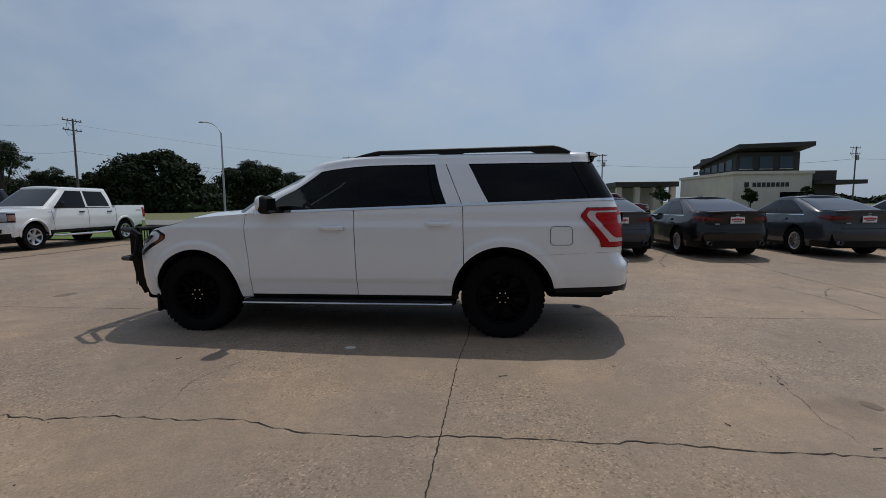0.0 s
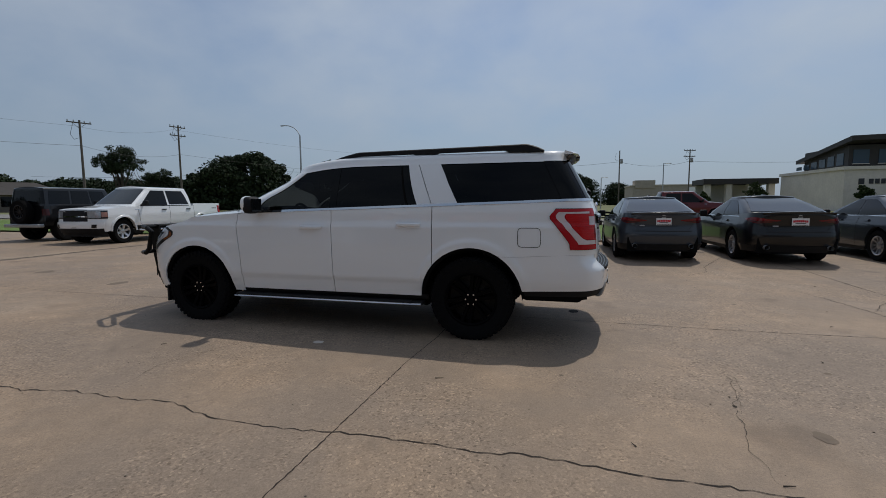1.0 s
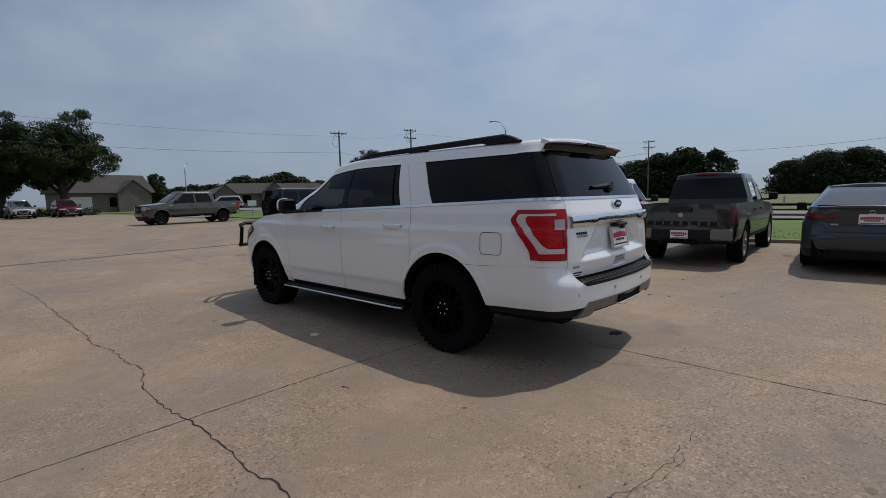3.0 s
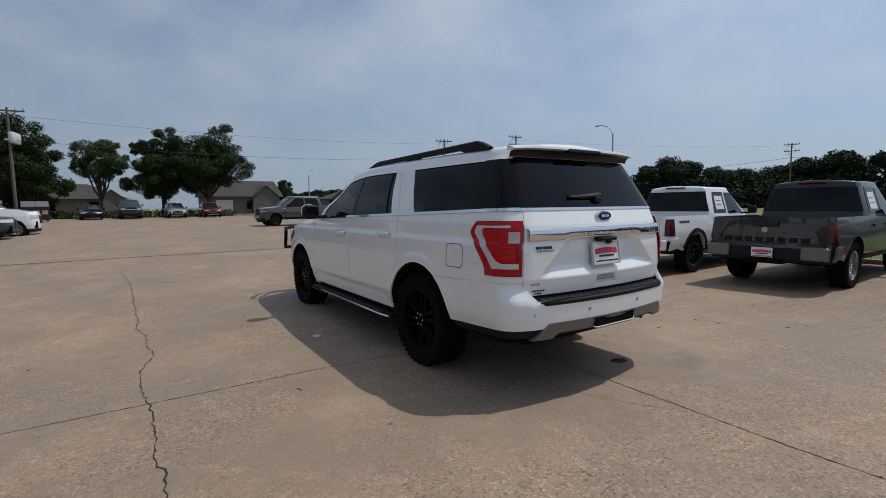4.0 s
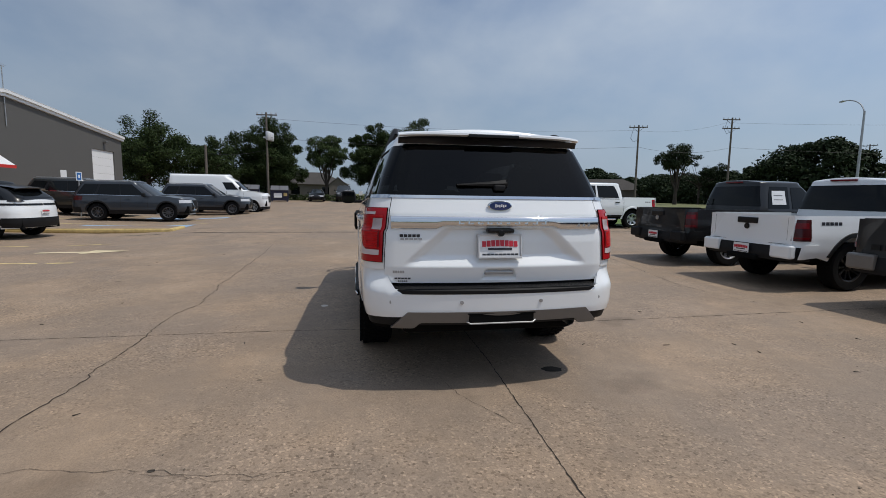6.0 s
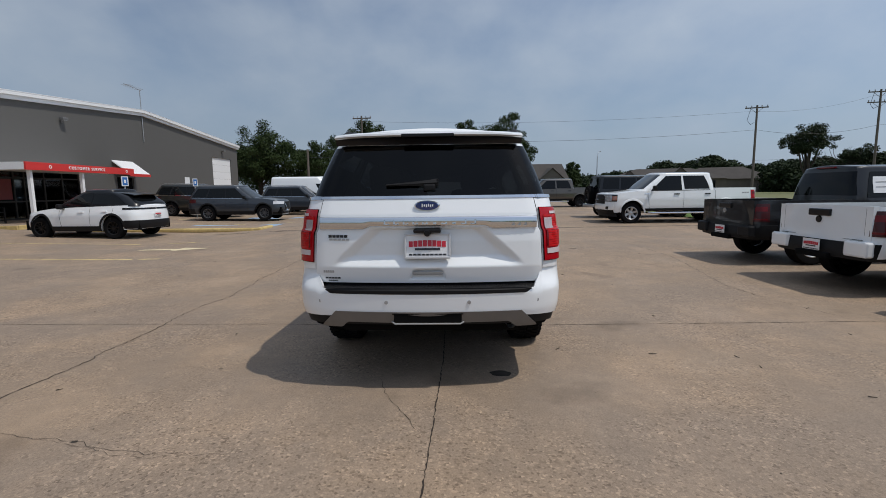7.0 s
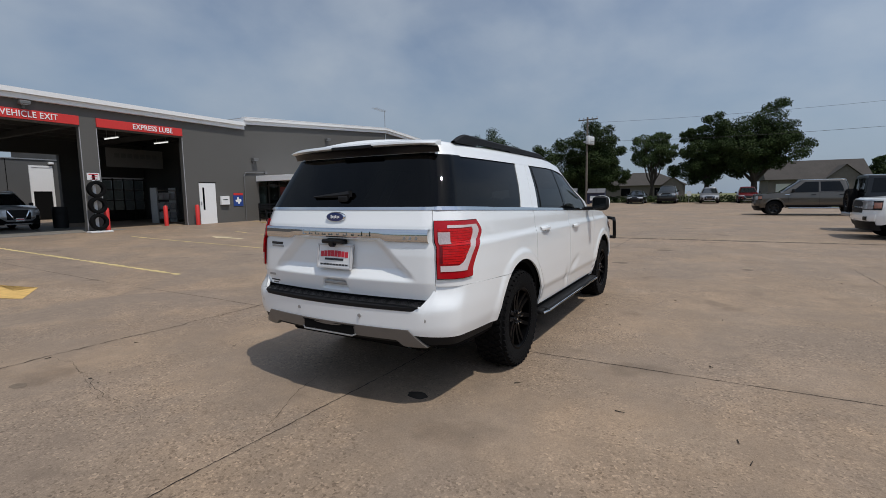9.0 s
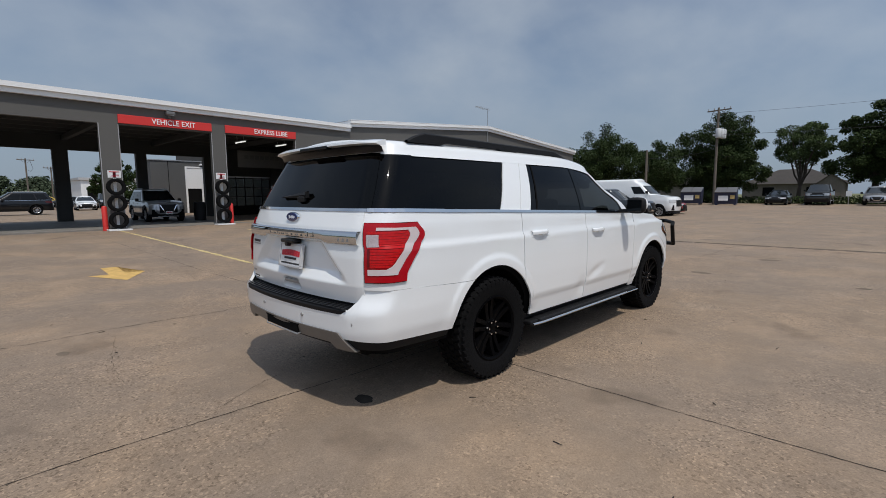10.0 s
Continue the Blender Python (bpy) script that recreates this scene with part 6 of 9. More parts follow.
    b_low = arch_line(table([(-3, 0.575), (-1.6, 0.565), (-0.5, 0.525)]), arches)
    us_b = arch_us(B.rear, -0.285, arches, 0.04)
    bm = bmesh.new()
    for sd in (1, -1):
        panel(bm, B, B.rear, -0.285, b_low, bt, nv=12, side=sd, us=[(u - B.rear) / (-0.285 - B.rear) for u in us_b], flange=0.03)
    bump = part("rear_bumper", bm, paint_m, car)
    flare([bump])
    bm = bmesh.new()
    low2 = arch_line(table([(-3, 0.50), (-1.6, 0.49), (-0.5, 0.47)]), arches)
    for sd in (1, -1):
        panel(bm, B, B.rear, -0.30, low2, b_low, nv=3, side=sd, nu=40, off=-0.012, flange=0.05)
    part("bumper_sill", bm, M_blackplastic, bump, "black lower bumper edge")
    # silver skid plate: a shallow trapezoid across the middle
    bm = bmesh.new()
    u_sk = B.ur - 0.24 * 1.18
    sk_t = lambda u: 0.602 - max(0.0, u - (u_sk - 0.15)) * 0.80
    sk_b = lambda u: 0.480 if u > u_sk - 0.17 else (0.480 + 0.042 * min(1, (u_sk - 0.17 - u) / 0.06))
    for sd in (1, -1):
        panel(bm, B, B.rear, u_sk, sk_b, sk_t, 40, 4, off=0.010, side=sd, flange=0.04)
    part("skid_plate", bm, M_skid, bump, "satin silver skid trim")
    # dark boxes stand for the shaded hollow of the hitch opening
    bm = bmesh.new()
    box(bm, -1.374, -0.245, 0.524, -1.29, 0.245, 0.590, bevel=0.006)
    box(bm, -1.377, -0.258, 0.584, -1.30, 0.258, 0.592, bevel=0.003)
    part("hitch_hollow", bm, M_dark, bump)
    bm = bmesh.new()
    tube_path(bm, [(-1.36, -0.262, 0.528), (-1.374, -0.235, 0.516), (-1.378, 0.235, 0.516), (-1.36, 0.262, 0.528)], 0.006, 6)
    part("hitch_trim", bm, M_steel, bump)
    bm = bmesh.new()
    rows = []
    for i in range(31):
        y = -0.81 + 1.62 * i / 30
        xo, xi = -1.378 + 0.125 * y * y, -1.24 + 0.08 * y * y
        k = max(0.0, (abs(y) - 0.72) / 0.09) ** 2
        xo += (xi - 0.02 - xo) * 0.7 * k
        rows.append([(xi, y, 0.792 - 0.016 * k), (xi - 0.02, y, 0.776 - 0.006 * k), (xo + 0.012, y, 0.772 - 0.004 * k), (xo - 0.002, y, 0.758 + 0.008 * k), (xo, y, 0.732 + 0.028 * k)])
    grid_faces(bm, rows, flip=True)
    pad = part("step_pad", bm, M_blackplastic, bump, "ribbed black step pad")
    bm = bmesh.new()
    for i in range(4):
        x = -0.028 * i
        rows = [(x - 1.275 + 0.10 * y * y, y, 0.7785) for y in [-0.78 + 1.56 * k / 20 for k in range(21)]]
        grid_faces(bm, [rows, [(a - 0.010, b, c + 0.001) for a, b, c in rows]], smooth=False)
    part("pad_ribs", bm, M_glossblack, pad)
    for y in (-0.80, -0.30, 0.30, 0.80):
        bm = bmesh.new()
        x = -1.374 + 0.13 * y * y + (0.01 if abs(y) > 0.6 else 0)
        lathe(bm, [(0.0, -0.004), (0.013, -0.004), (0.014, 0.004)], 14, "X", (x - 0.002, y, 0.672))
        part("parking_sensor", bm, M_silver, bump)
    # tailgate with its hollow below the bright bar
    bm = bmesh.new()
    uL = S.rear
    for sd in (1, -1):
        rows = []
        nzz, nyy = 62, 64
        for j in range(nzz + 1):
            z = 0.797 + (1.415 - 0.797) * j / nzz
            row = []
            for i in range(nyy + 1):
                u = uL + (u_in - gap * 1.5 - uL) * i / nyy
                p = S.at(u, z)
                lim = 0.42 + max(0, 1.20 - z) * 1.09
                s = max(0.0, min(1.0, (lim - abs(p.y)) / 0.085)) * max(0.0, min(1.0, (z - 0.920) / 0.075)) * max(0.0, min(1.0, (1.205 - z) / 0.012))
                hb = 0.105 + 0.035 * (0.90 - z) / 0.08
                h = max(0.0, min(1.0, (hb - abs(p.y)) / 0.014)) * max(0.0, min(1.0, (z - 0.822) / 0.010)) * max(0.0, min(1.0, (0.90 - z) / 0.012))
                row.append(Vector((p.x + 0.048 * s + 0.026 * h, p.y * sd, z)))
            rows.append(row)
        grid_faces(bm, rows, flip=sd > 0)
        edge = [r[-1] for r in rows]
        grid_faces(bm, [edge, [p + Vector((0.03, 0, 0)) for p in edge]], smooth=False, flip=sd < 0)
        low = rows[0]
        grid_faces(bm, [low, [p + Vector((0.03, 0, 0)) for p in low]], smooth=False, flip=sd < 0)
    bmesh.ops.remove_doubles(bm, verts=bm.verts, dist=1e-5)
    gate = part("tailgate", bm, paint_m, car)
    bm = bmesh.new()
    box(bm, -1.276, -0.112, 0.858, -1.25, 0.112, 0.884, bevel=0.006)
    part("pull_handle", bm, M_silver, gate)

    bm = bmesh.new()
    rows = []
    for i in range(65):
        y = -0.80 + 1.60 * i / 64
        x = S.xr(1.22) + 0.10 * y * y
        zb = 1.192 + 0.022 * max(0.0, min(1.0, (0.47 - abs(y)) / 0.05))
        row = [(x + 0.03, y, zb)]
        for k in range(9):
            a = -1.45 + 2.9 * k / 8
            row.append((x - 0.004 - 0.022 * math.cos(a) ** 0.55, y, (zb + 1.284) / 2 + (1.284 - zb) / 2 * math.sin(a)))
        rows.append(row + [(x + 0.03, y, 1.286)])
    grid_faces(bm, rows, smooth=True)
    bmesh.ops.recalc_face_normals(bm, faces=bm.faces)
    bar = part("chrome_bar", bm, M_chrome, gate, "chrome bar across the tailgate")
    for i, k in enumerate((1, 1, 1, 1, 1, 0.5, 1, 0.5, 1, 1)):
        y = 0.33 - 0.70 * (i + 0.5) / 10
        x = S.xr(1.22) + 0.10 * y * y - 0.0215
        bm = bmesh.new()
        for dy, dz, hh in ((-0.014 * k, 0, 0.034), (0.014 * k, 0, 0.034), (0, 0.014, 0.006), (0, -0.014, 0.006)):
            ww = 0.006 if hh > 0.02 else 0.022 * k
            box(bm, -0.004, dy - ww, dz - hh / 2, 0.004, dy + ww, dz + hh / 2, bevel=0.001)
        part("raised_bar", bm, M_chrome, bar).matrix_basis = Matrix.Translation((x, y, 1.247)) @ Matrix.Rotation(0.06, 4, "Y")
    for i in range(3):
        y = -0.62 - 0.045 * i
        x = S.xr(1.22) + 0.10 * y * y - 0.0215
        part("small_bar", box_bm(x - 0.004, y - 0.016, 1.214, x + 0.004, y + 0.016, 1.236), M_steel, bar)
    bm = bmesh.new()
    box(bm, -1.305, -0.10, 1.168, -1.23, 0.10, 1.198, bevel=0.01)
    lathe(bm, [(0.0, -0.012), (0.022, -0.010), (0.026, 0.02)], 14, "X", (-1.30, -0.0, 1.166))
    part("camera_housing", bm, M_glossblack, gate)
    bm = bmesh.new()
    lathe(bm, [(0.0, -0.012), (0.085, -0.012), (0.093, -0.006), (0.095, 0.004)], 32, "X", (0, 0, 0))
    for v in bm.verts:
        v.co.z *= 0.40
    oval = part("oval_badge", bm, M_chrome, gate, "dark blue oval badge with bright rim")
    oval.matrix_basis = Matrix.Translation((-1.240, 0, 1.364))
    bm = bmesh.new()
    lathe(bm, [(0.0, -0.015), (0.080, -0.014), (0.084, -0.010)], 32, "X")
    for v in bm.verts:
        v.co.z *= 0.40
    part("enamel", bm, M_blueoval, oval)
    bm = bmesh.new()
    for i in range(6):
        box(bm, -0.017, -0.045 + 0.015 * i, -0.007 - 0.004 * (i % 2), -0.0142, -0.037 + 0.015 * i, 0.009 + 0.005 * (i % 3 == 2))
    part("script_bars", bm, M_signwhite, oval)
    # decals
    for y, z, w, h, mt in ((0.665, 1.134, 0.15, 0.020, M_plateblack), (0.655, 1.114, 0.16, 0.014, M_steel), (0.745, 0.872, 0.085, 0.018, M_silver), (0.715, 0.826, 0.12, 0.012, M_plateblack), (0.715, 0.808, 0.07, 0.008, M_plateblack)):
        bm = bmesh.new()
        k = 5
        for i in range(k):
            yy = y + w / 2 - w * (i + 0.5) / k
            x = S.xr(z) + 0.10 * yy * yy - 0.002
            box(bm, x - 0.003, yy - w / k * 0.4, z, x + 0.002, yy + w / k * 0.4, z + h)
        part("decal_bars", bm, mt, gate)
    # plate in its chrome frame
    pm = Matrix.Translation((-1.266, 0, 1.071)) @ Matrix.Rotation(-math.pi / 2, 4, "Z") @ Matrix.Rotation(-0.16, 4, "X")
    license_plate(gate, pm)
    bm = bmesh.new()
    for x0, x1, z0, z1 in ((-0.168, 0.168, 0.078, 0.091), (-0.168, 0.168, -0.095, -0.077), (-0.168, -0.156, -0.077, 0.078), (0.156, 0.168, -0.077, 0.078)):
        box(bm, x0, -0.017, z0, x1, 0.010, z1, bevel=0.003, m=pm)
    part("plate_frame", bm, M_platefr, gate)

    # tail lamps
    lf = lambda z: np.interp(z, (0.935, 1.01, 1.245, 1.275, 1.335), (-0.985, -0.975, -0.79, -0.79, -0.865))
    for sd in (1, -1):
        bm = bmesh.new()
        panel(bm, S, u_in + 0.012, lf, 0.952, 1.335, 26, 16, off=0.014, side=sd, flange=0.03)
        lamp = part("tail_lamp", bm, M_redlens, car, "red wrap-round tail lamp with silver bracket")
        # a larger dark panel under the lens stands for the shaded gap round it
        bm = bmesh.new()
        panel(bm, S, u_in + 0.006, lambda z: lf(z) + 0.004, 0.947, 1.340, 26, 16, off=0.008, side=sd)
        part("lamp_gap", bm, M_dark, lamp)
        # pale bracket: a slanted band down the outer side, a foot along the bottom and a thin head along the top
        bo = lambda z: lf(z) - np.interp(z, (1.0, 1.1, 1.30), (0.095, 0.085, 0.055))
        bi = lambda z: bo(z) - np.interp(z, (1.0, 1.06, 1.16, 1.30), (0.16, 0.085, 0.075, 0.095))
        bm = bmesh.new()
        panel(bm, S, bi, bo, 1.000, 1.306, 8, 16, off=0.019, side=sd, flange=0.008)
        panel(bm, S, u_in + 0.035, lambda z: bi(z) + 0.01, 1.000, 1.038, 14, 3, off=0.0192, side=sd, flange=0.008)
        panel(bm, S, u_in + 0.10, lambda z: bi(z) + 0.01, 1.290, 1.306, 10, 1, off=0.0192, side=sd, flange=0.008)
        part("bracket", bm, M_bracket, lamp)
        for k in range(14):
            bm = bmesh.new()
            zk = 1.050 + 0.0168 * k
            panel(bm, S, u_in + 0.035, lambda z: bi(z) - 0.012, zk, zk + 0.0140, 14, 2, off=0.020, side=sd, flange=0.008)
            part("reflector_rib", bm, M_redinner, lamp)
        bm = bmesh.new()
        panel(bm, S, u_in + 0.035, u_in + 0.115, 1.178, 1.262, 8, 4, off=0.0225, side=sd, flange=0.004)
        part("reversing_lens", bm, M_revlens, lamp)
        bm = bmesh.new()
        panel(bm, S, u_in + 0.035, u_in + 0.05, 1.055, 1.170, 3, 4, off=0.0225, side=sd, flange=0.004)
        part("lamp_strip", bm, M_darkred, lamp)

    # upper body
    roofz = 1.865
    glass_b = lambda u: belt(u) + 0.012
    side_top = table([(-1.3, 1.812), (0.4, 1.815), (1.3, 1.812), (1.9, 1.79), (2.2, 1.76)])
    bm = bmesh.new()
    gus = arch_us(G.rear, G.front, [], 0.08)
    for sd in (1, -1):
        rows = []
        for z in (1.806, 1.862):
            rows.append([Vector((p.x, p.y * sd, p.z)) for p in (G.at(u, z) for u in gus)])
        base = [G.at(u, 1.862) for u in gus]
        for a in (0.5, 1.0, 1.57):
            rows.append([Vector((p.x - (0.02 if p.x > 0.5 else -0.01) * (1 - math.cos(a)), (p.y - min(p.y, 0.09) * (1 - math.cos(a))) * sd, 1.862 + 0.060 * math.sin(a))) for p in base])
        grid_faces(bm, rows, flip=sd > 0)
        if sd > 0:
            edge = rows[-1]
    cap(bm, edge, 0.035, 14)
    brow([part("roof", bm, paint_m, car)])
    bm = bmesh.new()
    rows = [[Vector((p.x * 0.985, p.y * 0.93 * k, 1.80)) for k in (1, 0, -1)] for p in (G.at(u, 1.80) for u in gus)]
    grid_faces(bm, rows, flip=True)
    brow([part("headliner", bm, M_seat, car)])
    a_edge = lambda z: np.interp(z, (1.31, 1.5, 1.79), (2.72, 2.83, 2.80))
    brow(both("a_pillar", paint_m, G, lambda z: a_edge(z) - 0.015, G.uf + G.rf * 0.62, lambda u: hoodline(u) if u > 2.75 else belt(u), 1.815, 8, 12, flange=0.03))
    brow(both("b_pillar", M_suvglass, G, along(1.515), along(1.60), glass_b, 1.808, 2, 8, off=-0.004, flange=0.004))
    c_l = lambda z: np.interp(z, (1.38, 1.82), (0.135, 0.365))
    c_r = lambda z: np.interp(z, (1.38, 1.82), (0.575, 0.775))
    seam_c = lambda z: np.interp(z, (1.36, 1.82), (0.41, 0.60))
    both("door_frame", paint_m, G, lambda z: seam_c(z) + gap, c_r, lambda u: belt(u) - 0.004, 1.812, 6, 10, flange=0.02)
    both("c_pillar", paint_m, G, c_l, lambda z: seam_c(z) - gap, lambda u: belt(u) - 0.004, 1.812, 8, 10, flange=0.02)
    both("d_pillar", M_suvglass, G, G.ur - 0.19, G.ur + 0.13, lambda u: belt(u) + 0.006, 1.812, 10, 8, off=0.001, flange=0.01)
    brow(both("front_side_window", M_frontglass, G, along(1.555), a_edge, glass_b, 1.822, 14, 10, off=-0.008))
    brow(both("rear_side_window", M_suvglass, G, lambda z: c_r(z) - 0.02, along(1.56), glass_b, 1.822, 10, 8, off=-0.008))
    both("window_divider", M_dark, G, lambda z: c_r(z) + 0.11, lambda z: c_r(z) + 0.135, glass_b, 1.810, 1, 6, off=-0.004)
    both("quarter_window", M_suvglass, G, G.ur - 0.02, lambda z: c_l(z) + 0.02, glass_b, 1.822, 14, 8, off=-0.008)
    bm = bmesh.new()
    for sd in (1, -1):
        panel(bm, G, G.rear, G.ur - 0.15, 1.432, 1.822, 14, 8, off=0.004, side=sd)
    part("rear_window", bm, M_suvglass, car)
    bm = bmesh.new()
    for sd in (1, -1):
        panel(bm, G, G.uf + G.rf * 0.55, G.front, 1.29, 1.83, 12, 8, side=sd)
    brow([part("windscreen", bm, clear_tint("windscreen clear glass", (0.55, 0.58, 0.57)), car)])
    # bright belt moulding
    for sd in (1, -1):
        bm = bmesh.new()
        panel(bm, S, S.ur - 0.243, 2.66, lambda u: belt(u) - 0.012, lambda u: belt(u) + 0.012, 60, 2, off=0.006, side=sd, flange=0.02)
        panel(bm, G, G.ur - 0.16, -0.55, lambda u: belt(u) - 0.013, lambda u: belt(u) + 0.012, 24, 2, off=0.010, side=sd, flange=0.02)
        part("belt_moulding", bm, M_chrome, car)
    bm = bmesh.new()
    for sd in (1, -1):
        panel(bm, S, S.rear, S.ur - 0.245, 1.413, 1.434, 24, 2, off=0.005, side=sd, flange=0.03)
    part("gate_moulding", bm, M_chrome, gate)
    # hood and nose
    bm = bmesh.new()
    hus = arch_us(2.72, S.front, [], 0.07)
    cap(bm, [S.at(u, hoodline(u)) for u in hus], 0.075, 14)
    part("hood", bm, paint_m, car)
    nose = S.uf + 0.30
    bm = bmesh.new()
    for sd in (1, -1):
        panel(bm, S, nose, S.front, 0.42, 0.86, 10, 8, side=sd, flange=0.02)
    part("front_bumper", bm, paint_m, car)
    bm = bmesh.new()
    for sd in (1, -1):
        panel(bm, S, S.front - 0.62, S.front, 0.84, lambda u: hoodline(u) - 0.01, 10, 8, off=0.004, side=sd, flange=0.02)
    part("grille", bm, M_glossblack, car)
    for sd in (1, -1):
        bm = bmesh.new()
        hl_u = lambda z: np.interp(z, (0.86, 1.03, 1.12), (S.uf + 0.18, 3.75, 3.83))
        hl_t = lambda u: min(hoodline(u) - 0.03, 1.055 + (u - 3.74) * 0.30)
        panel(bm, S, lambda z: hl_u(z) - 0.012, S.front - 0.60, 0.852, lambda u: hl_t(u) + 0.012, 16, 8, off=0.004, side=sd, flange=0.02)
        hl = part("headlamp", bm, M_glossblack, car, "clear headlamp with amber marker and black surround")
        bm = bmesh.new()
        panel(bm, S, lambda z: hl_u(z) + 0.075, S.front - 0.62, 0.875, lambda u: hl_t(u) - 0.008, 14, 8, off=0.009, side=sd, flange=0.006)
        part("lens", bm, M_clearlens, hl)
        bm = bmesh.new()
        panel(bm, S, lambda z: hl_u(z) + 0.006, lambda z: hl_u(z) + 0.06, 0.985, lambda u: hl_t(u) - 0.006, 6, 7, off=0.009, side=sd, flange=0.004)
        part("amber_marker", bm, M_amber, hl)
        bm = bmesh.new()
        panel(bm, S, lambda z: hl_u(z) + 0.16, S.front - 0.66, 0.93, lambda u: hl_t(u) - 0.05, 10, 2, off=0.012, side=sd, flange=0.004)
        part("lamp_surround", bm, M_glossblack, hl)
    bm = bmesh.new()
    for sd in (1, -1):
        panel(bm, S, nose - 0.06, S.front, 0.30, 0.43, 10, 3, off=-0.02, side=sd, flange=0.02)
    part("front_valance", bm, M_blackplastic, car)
    for sd in (1, -1):
        bm = bmesh.new()
        box(bm, WB + 0.46, sd * 0.72, 0.22, WB + 0.49, sd * 0.98, 0.42, bevel=0.01)
        part("mud_flap", bm, M_blackplastic, car)
    # grille guard of black tube
    bm = bmesh.new()
    gx = 4.38
    for z, y, dx in ((1.12, 0.62, 0), (0.80, 0.62, 0), (0.46, 0.60, -0.06)):
        tube_path(bm, [(gx + dx, -y, z), (gx + dx, y, z)], 0.026)
    for y in (-0.60, 0.60):
        v = []
        for o in (-0.008, 0.008):
            v.append([bm.verts.new(p) for p in ((gx - 0.19, y + o, 0.38), (gx - 0.11, y + o, 0.35), (gx - 0.03, y + o, 0.50), (gx + 0.03, y + o, 0.80), (gx + 0.03, y + o, 1.10), (gx - 0.02, y + o, 1.15), (gx - 0.10, y + o, 1.14), (gx - 0.12, y + o, 0.75))])
        bm.faces.new(v[0][::-1])
        bm.faces.new(v[1])
        for k in range(8):
            bm.faces.new((v[0][k], v[0][(k + 1) % 8], v[1][(k + 1) % 8], v[1][k]))
    for sd in (1, -1):
        tube_path(bm, [(gx - 0.04, sd * 0.60, 1.12), (gx - 0.09, sd * 0.84, 1.13), (gx - 0.36, sd * 1.03, 1.12), (gx - 0.45, sd * 1.055, 1.08), (gx - 0.40, sd * 1.055, 0.87), (gx - 0.33, sd * 1.04, 0.82), (gx - 0.07, sd * 0.84, 0.80), (gx - 0.03, sd * 0.60, 0.80)], 0.026)
        tube_path(bm, [(gx, sd * 0.30, 0.46), (gx, sd * 0.30, 1.12)], 0.022)
        box(bm, gx - 0.40, sd * 0.50 - 0.01, 0.44, gx, sd * 0.50 + 0.01, 0.58)
    for k in range(27):
        y = -0.585 + 0.045 * k
        tube(bm, (gx, y, 0.46), (gx, y, 1.12), 0.007, seg=5)
    bmesh.ops.recalc_face_normals(bm, faces=bm.faces)
    part("grille_guard", bm, M_guard, car, "black tubular grille guard")
    # roof rails
    for sd in (1, -1):
        bm = bmesh.new()
        rows = []
        for i in range(41):
            t = i / 40
            x = -0.70 + 2.32 * t
            lift = min(1, t / 0.07, (1 - t) / 0.12)
            y = 0.715 - 0.03 * t
            zt_ = 1.926 + 0.066 * lift ** 0.8 - 0.025 * t
            zb_ = 1.912 + (0.022 if 0.15 < t < 0.50 or 0.58 < t < 0.88 else 0.0) - 0.012 * t
            w = 0.022
            rows.append([Vector((x, (y - w) * sd, zb_)), Vector((x, (y - w) * sd, zt_ - 0.008)), Vector((x, (y - w * 0.5) * sd, zt_)), Vector((x, (y + w * 0.5) * sd, zt_)), Vector((x, (y + w) * sd, zt_ - 0.010)), Vector((x, (y + w * 1.1) * sd, zb_)), Vector((x, (y - w) * sd, zb_))])
        grid_faces(bm, rows, flip=sd < 0)
        bmesh.ops.recalc_face_normals(bm, faces=bm.faces)
        part("roof_rail", bm, M_blackplastic, car)
    # rear spoiler
    bm = bmesh.new()
    rows = []
    for i in range(41):
        y = -0.725 + 1.45 * i / 40
        e = max(0.0, (abs(y) - 0.45) / 0.275)
        xe = -1.048 + 0.06 * y * y + 0.035 * e ** 3
        zt_ = 1.930 - 0.014 * (abs(y) / 0.725) ** 4 - 0.005 * e ** 2
        th = 0.046 - 0.008 * e ** 2
        rows.append([(-0.90, y, zt_ + 0.003), ((xe - 0.88) / 2, y, zt_ - 0.004), (xe + 0.02, y, zt_ - 0.014), (xe, y, zt_ - 0.024), (xe - 0.002, y, zt_ - th + 0.008), (xe + 0.030, y, zt_ - th), (max(-1.0, xe + 0.045), y, zt_ - th - 0.008), (max(-0.97, xe + 0.06), y, 1.83)])
    under = [r[5:] for r in rows]
    rows = [r[:6] + [(-0.90, r[0][1], r[5][2] + 0.002)] for r in rows]
    vs = grid_faces(bm, rows)
    bm.faces.new(vs[0])
    bm.faces.new(vs[-1][::-1])
    bmesh.ops.recalc_face_normals(bm, faces=bm.faces)
    spo = part("rear_spoiler", bm, paint_m, car)
    bm = bmesh.new()
    box(bm, -1.053, -0.20, 1.876, -0.99, 0.20, 1.902, bevel=0.006)
    part("high_brake_lamp", bm, M_glossblack, spo)
    bm = bmesh.new()
    grid_faces(bm, [[(p[0], p[1], p[2] - 0.003) for p in r] for r in under])
    part("spoiler_underside", bm, M_glossblack, spo)
    # wiper
    bm = bmesh.new()
    box(bm, -1.188, -0.06, 1.475, -1.131, 0.03, 1.52, bevel=0.012)
    rows = []
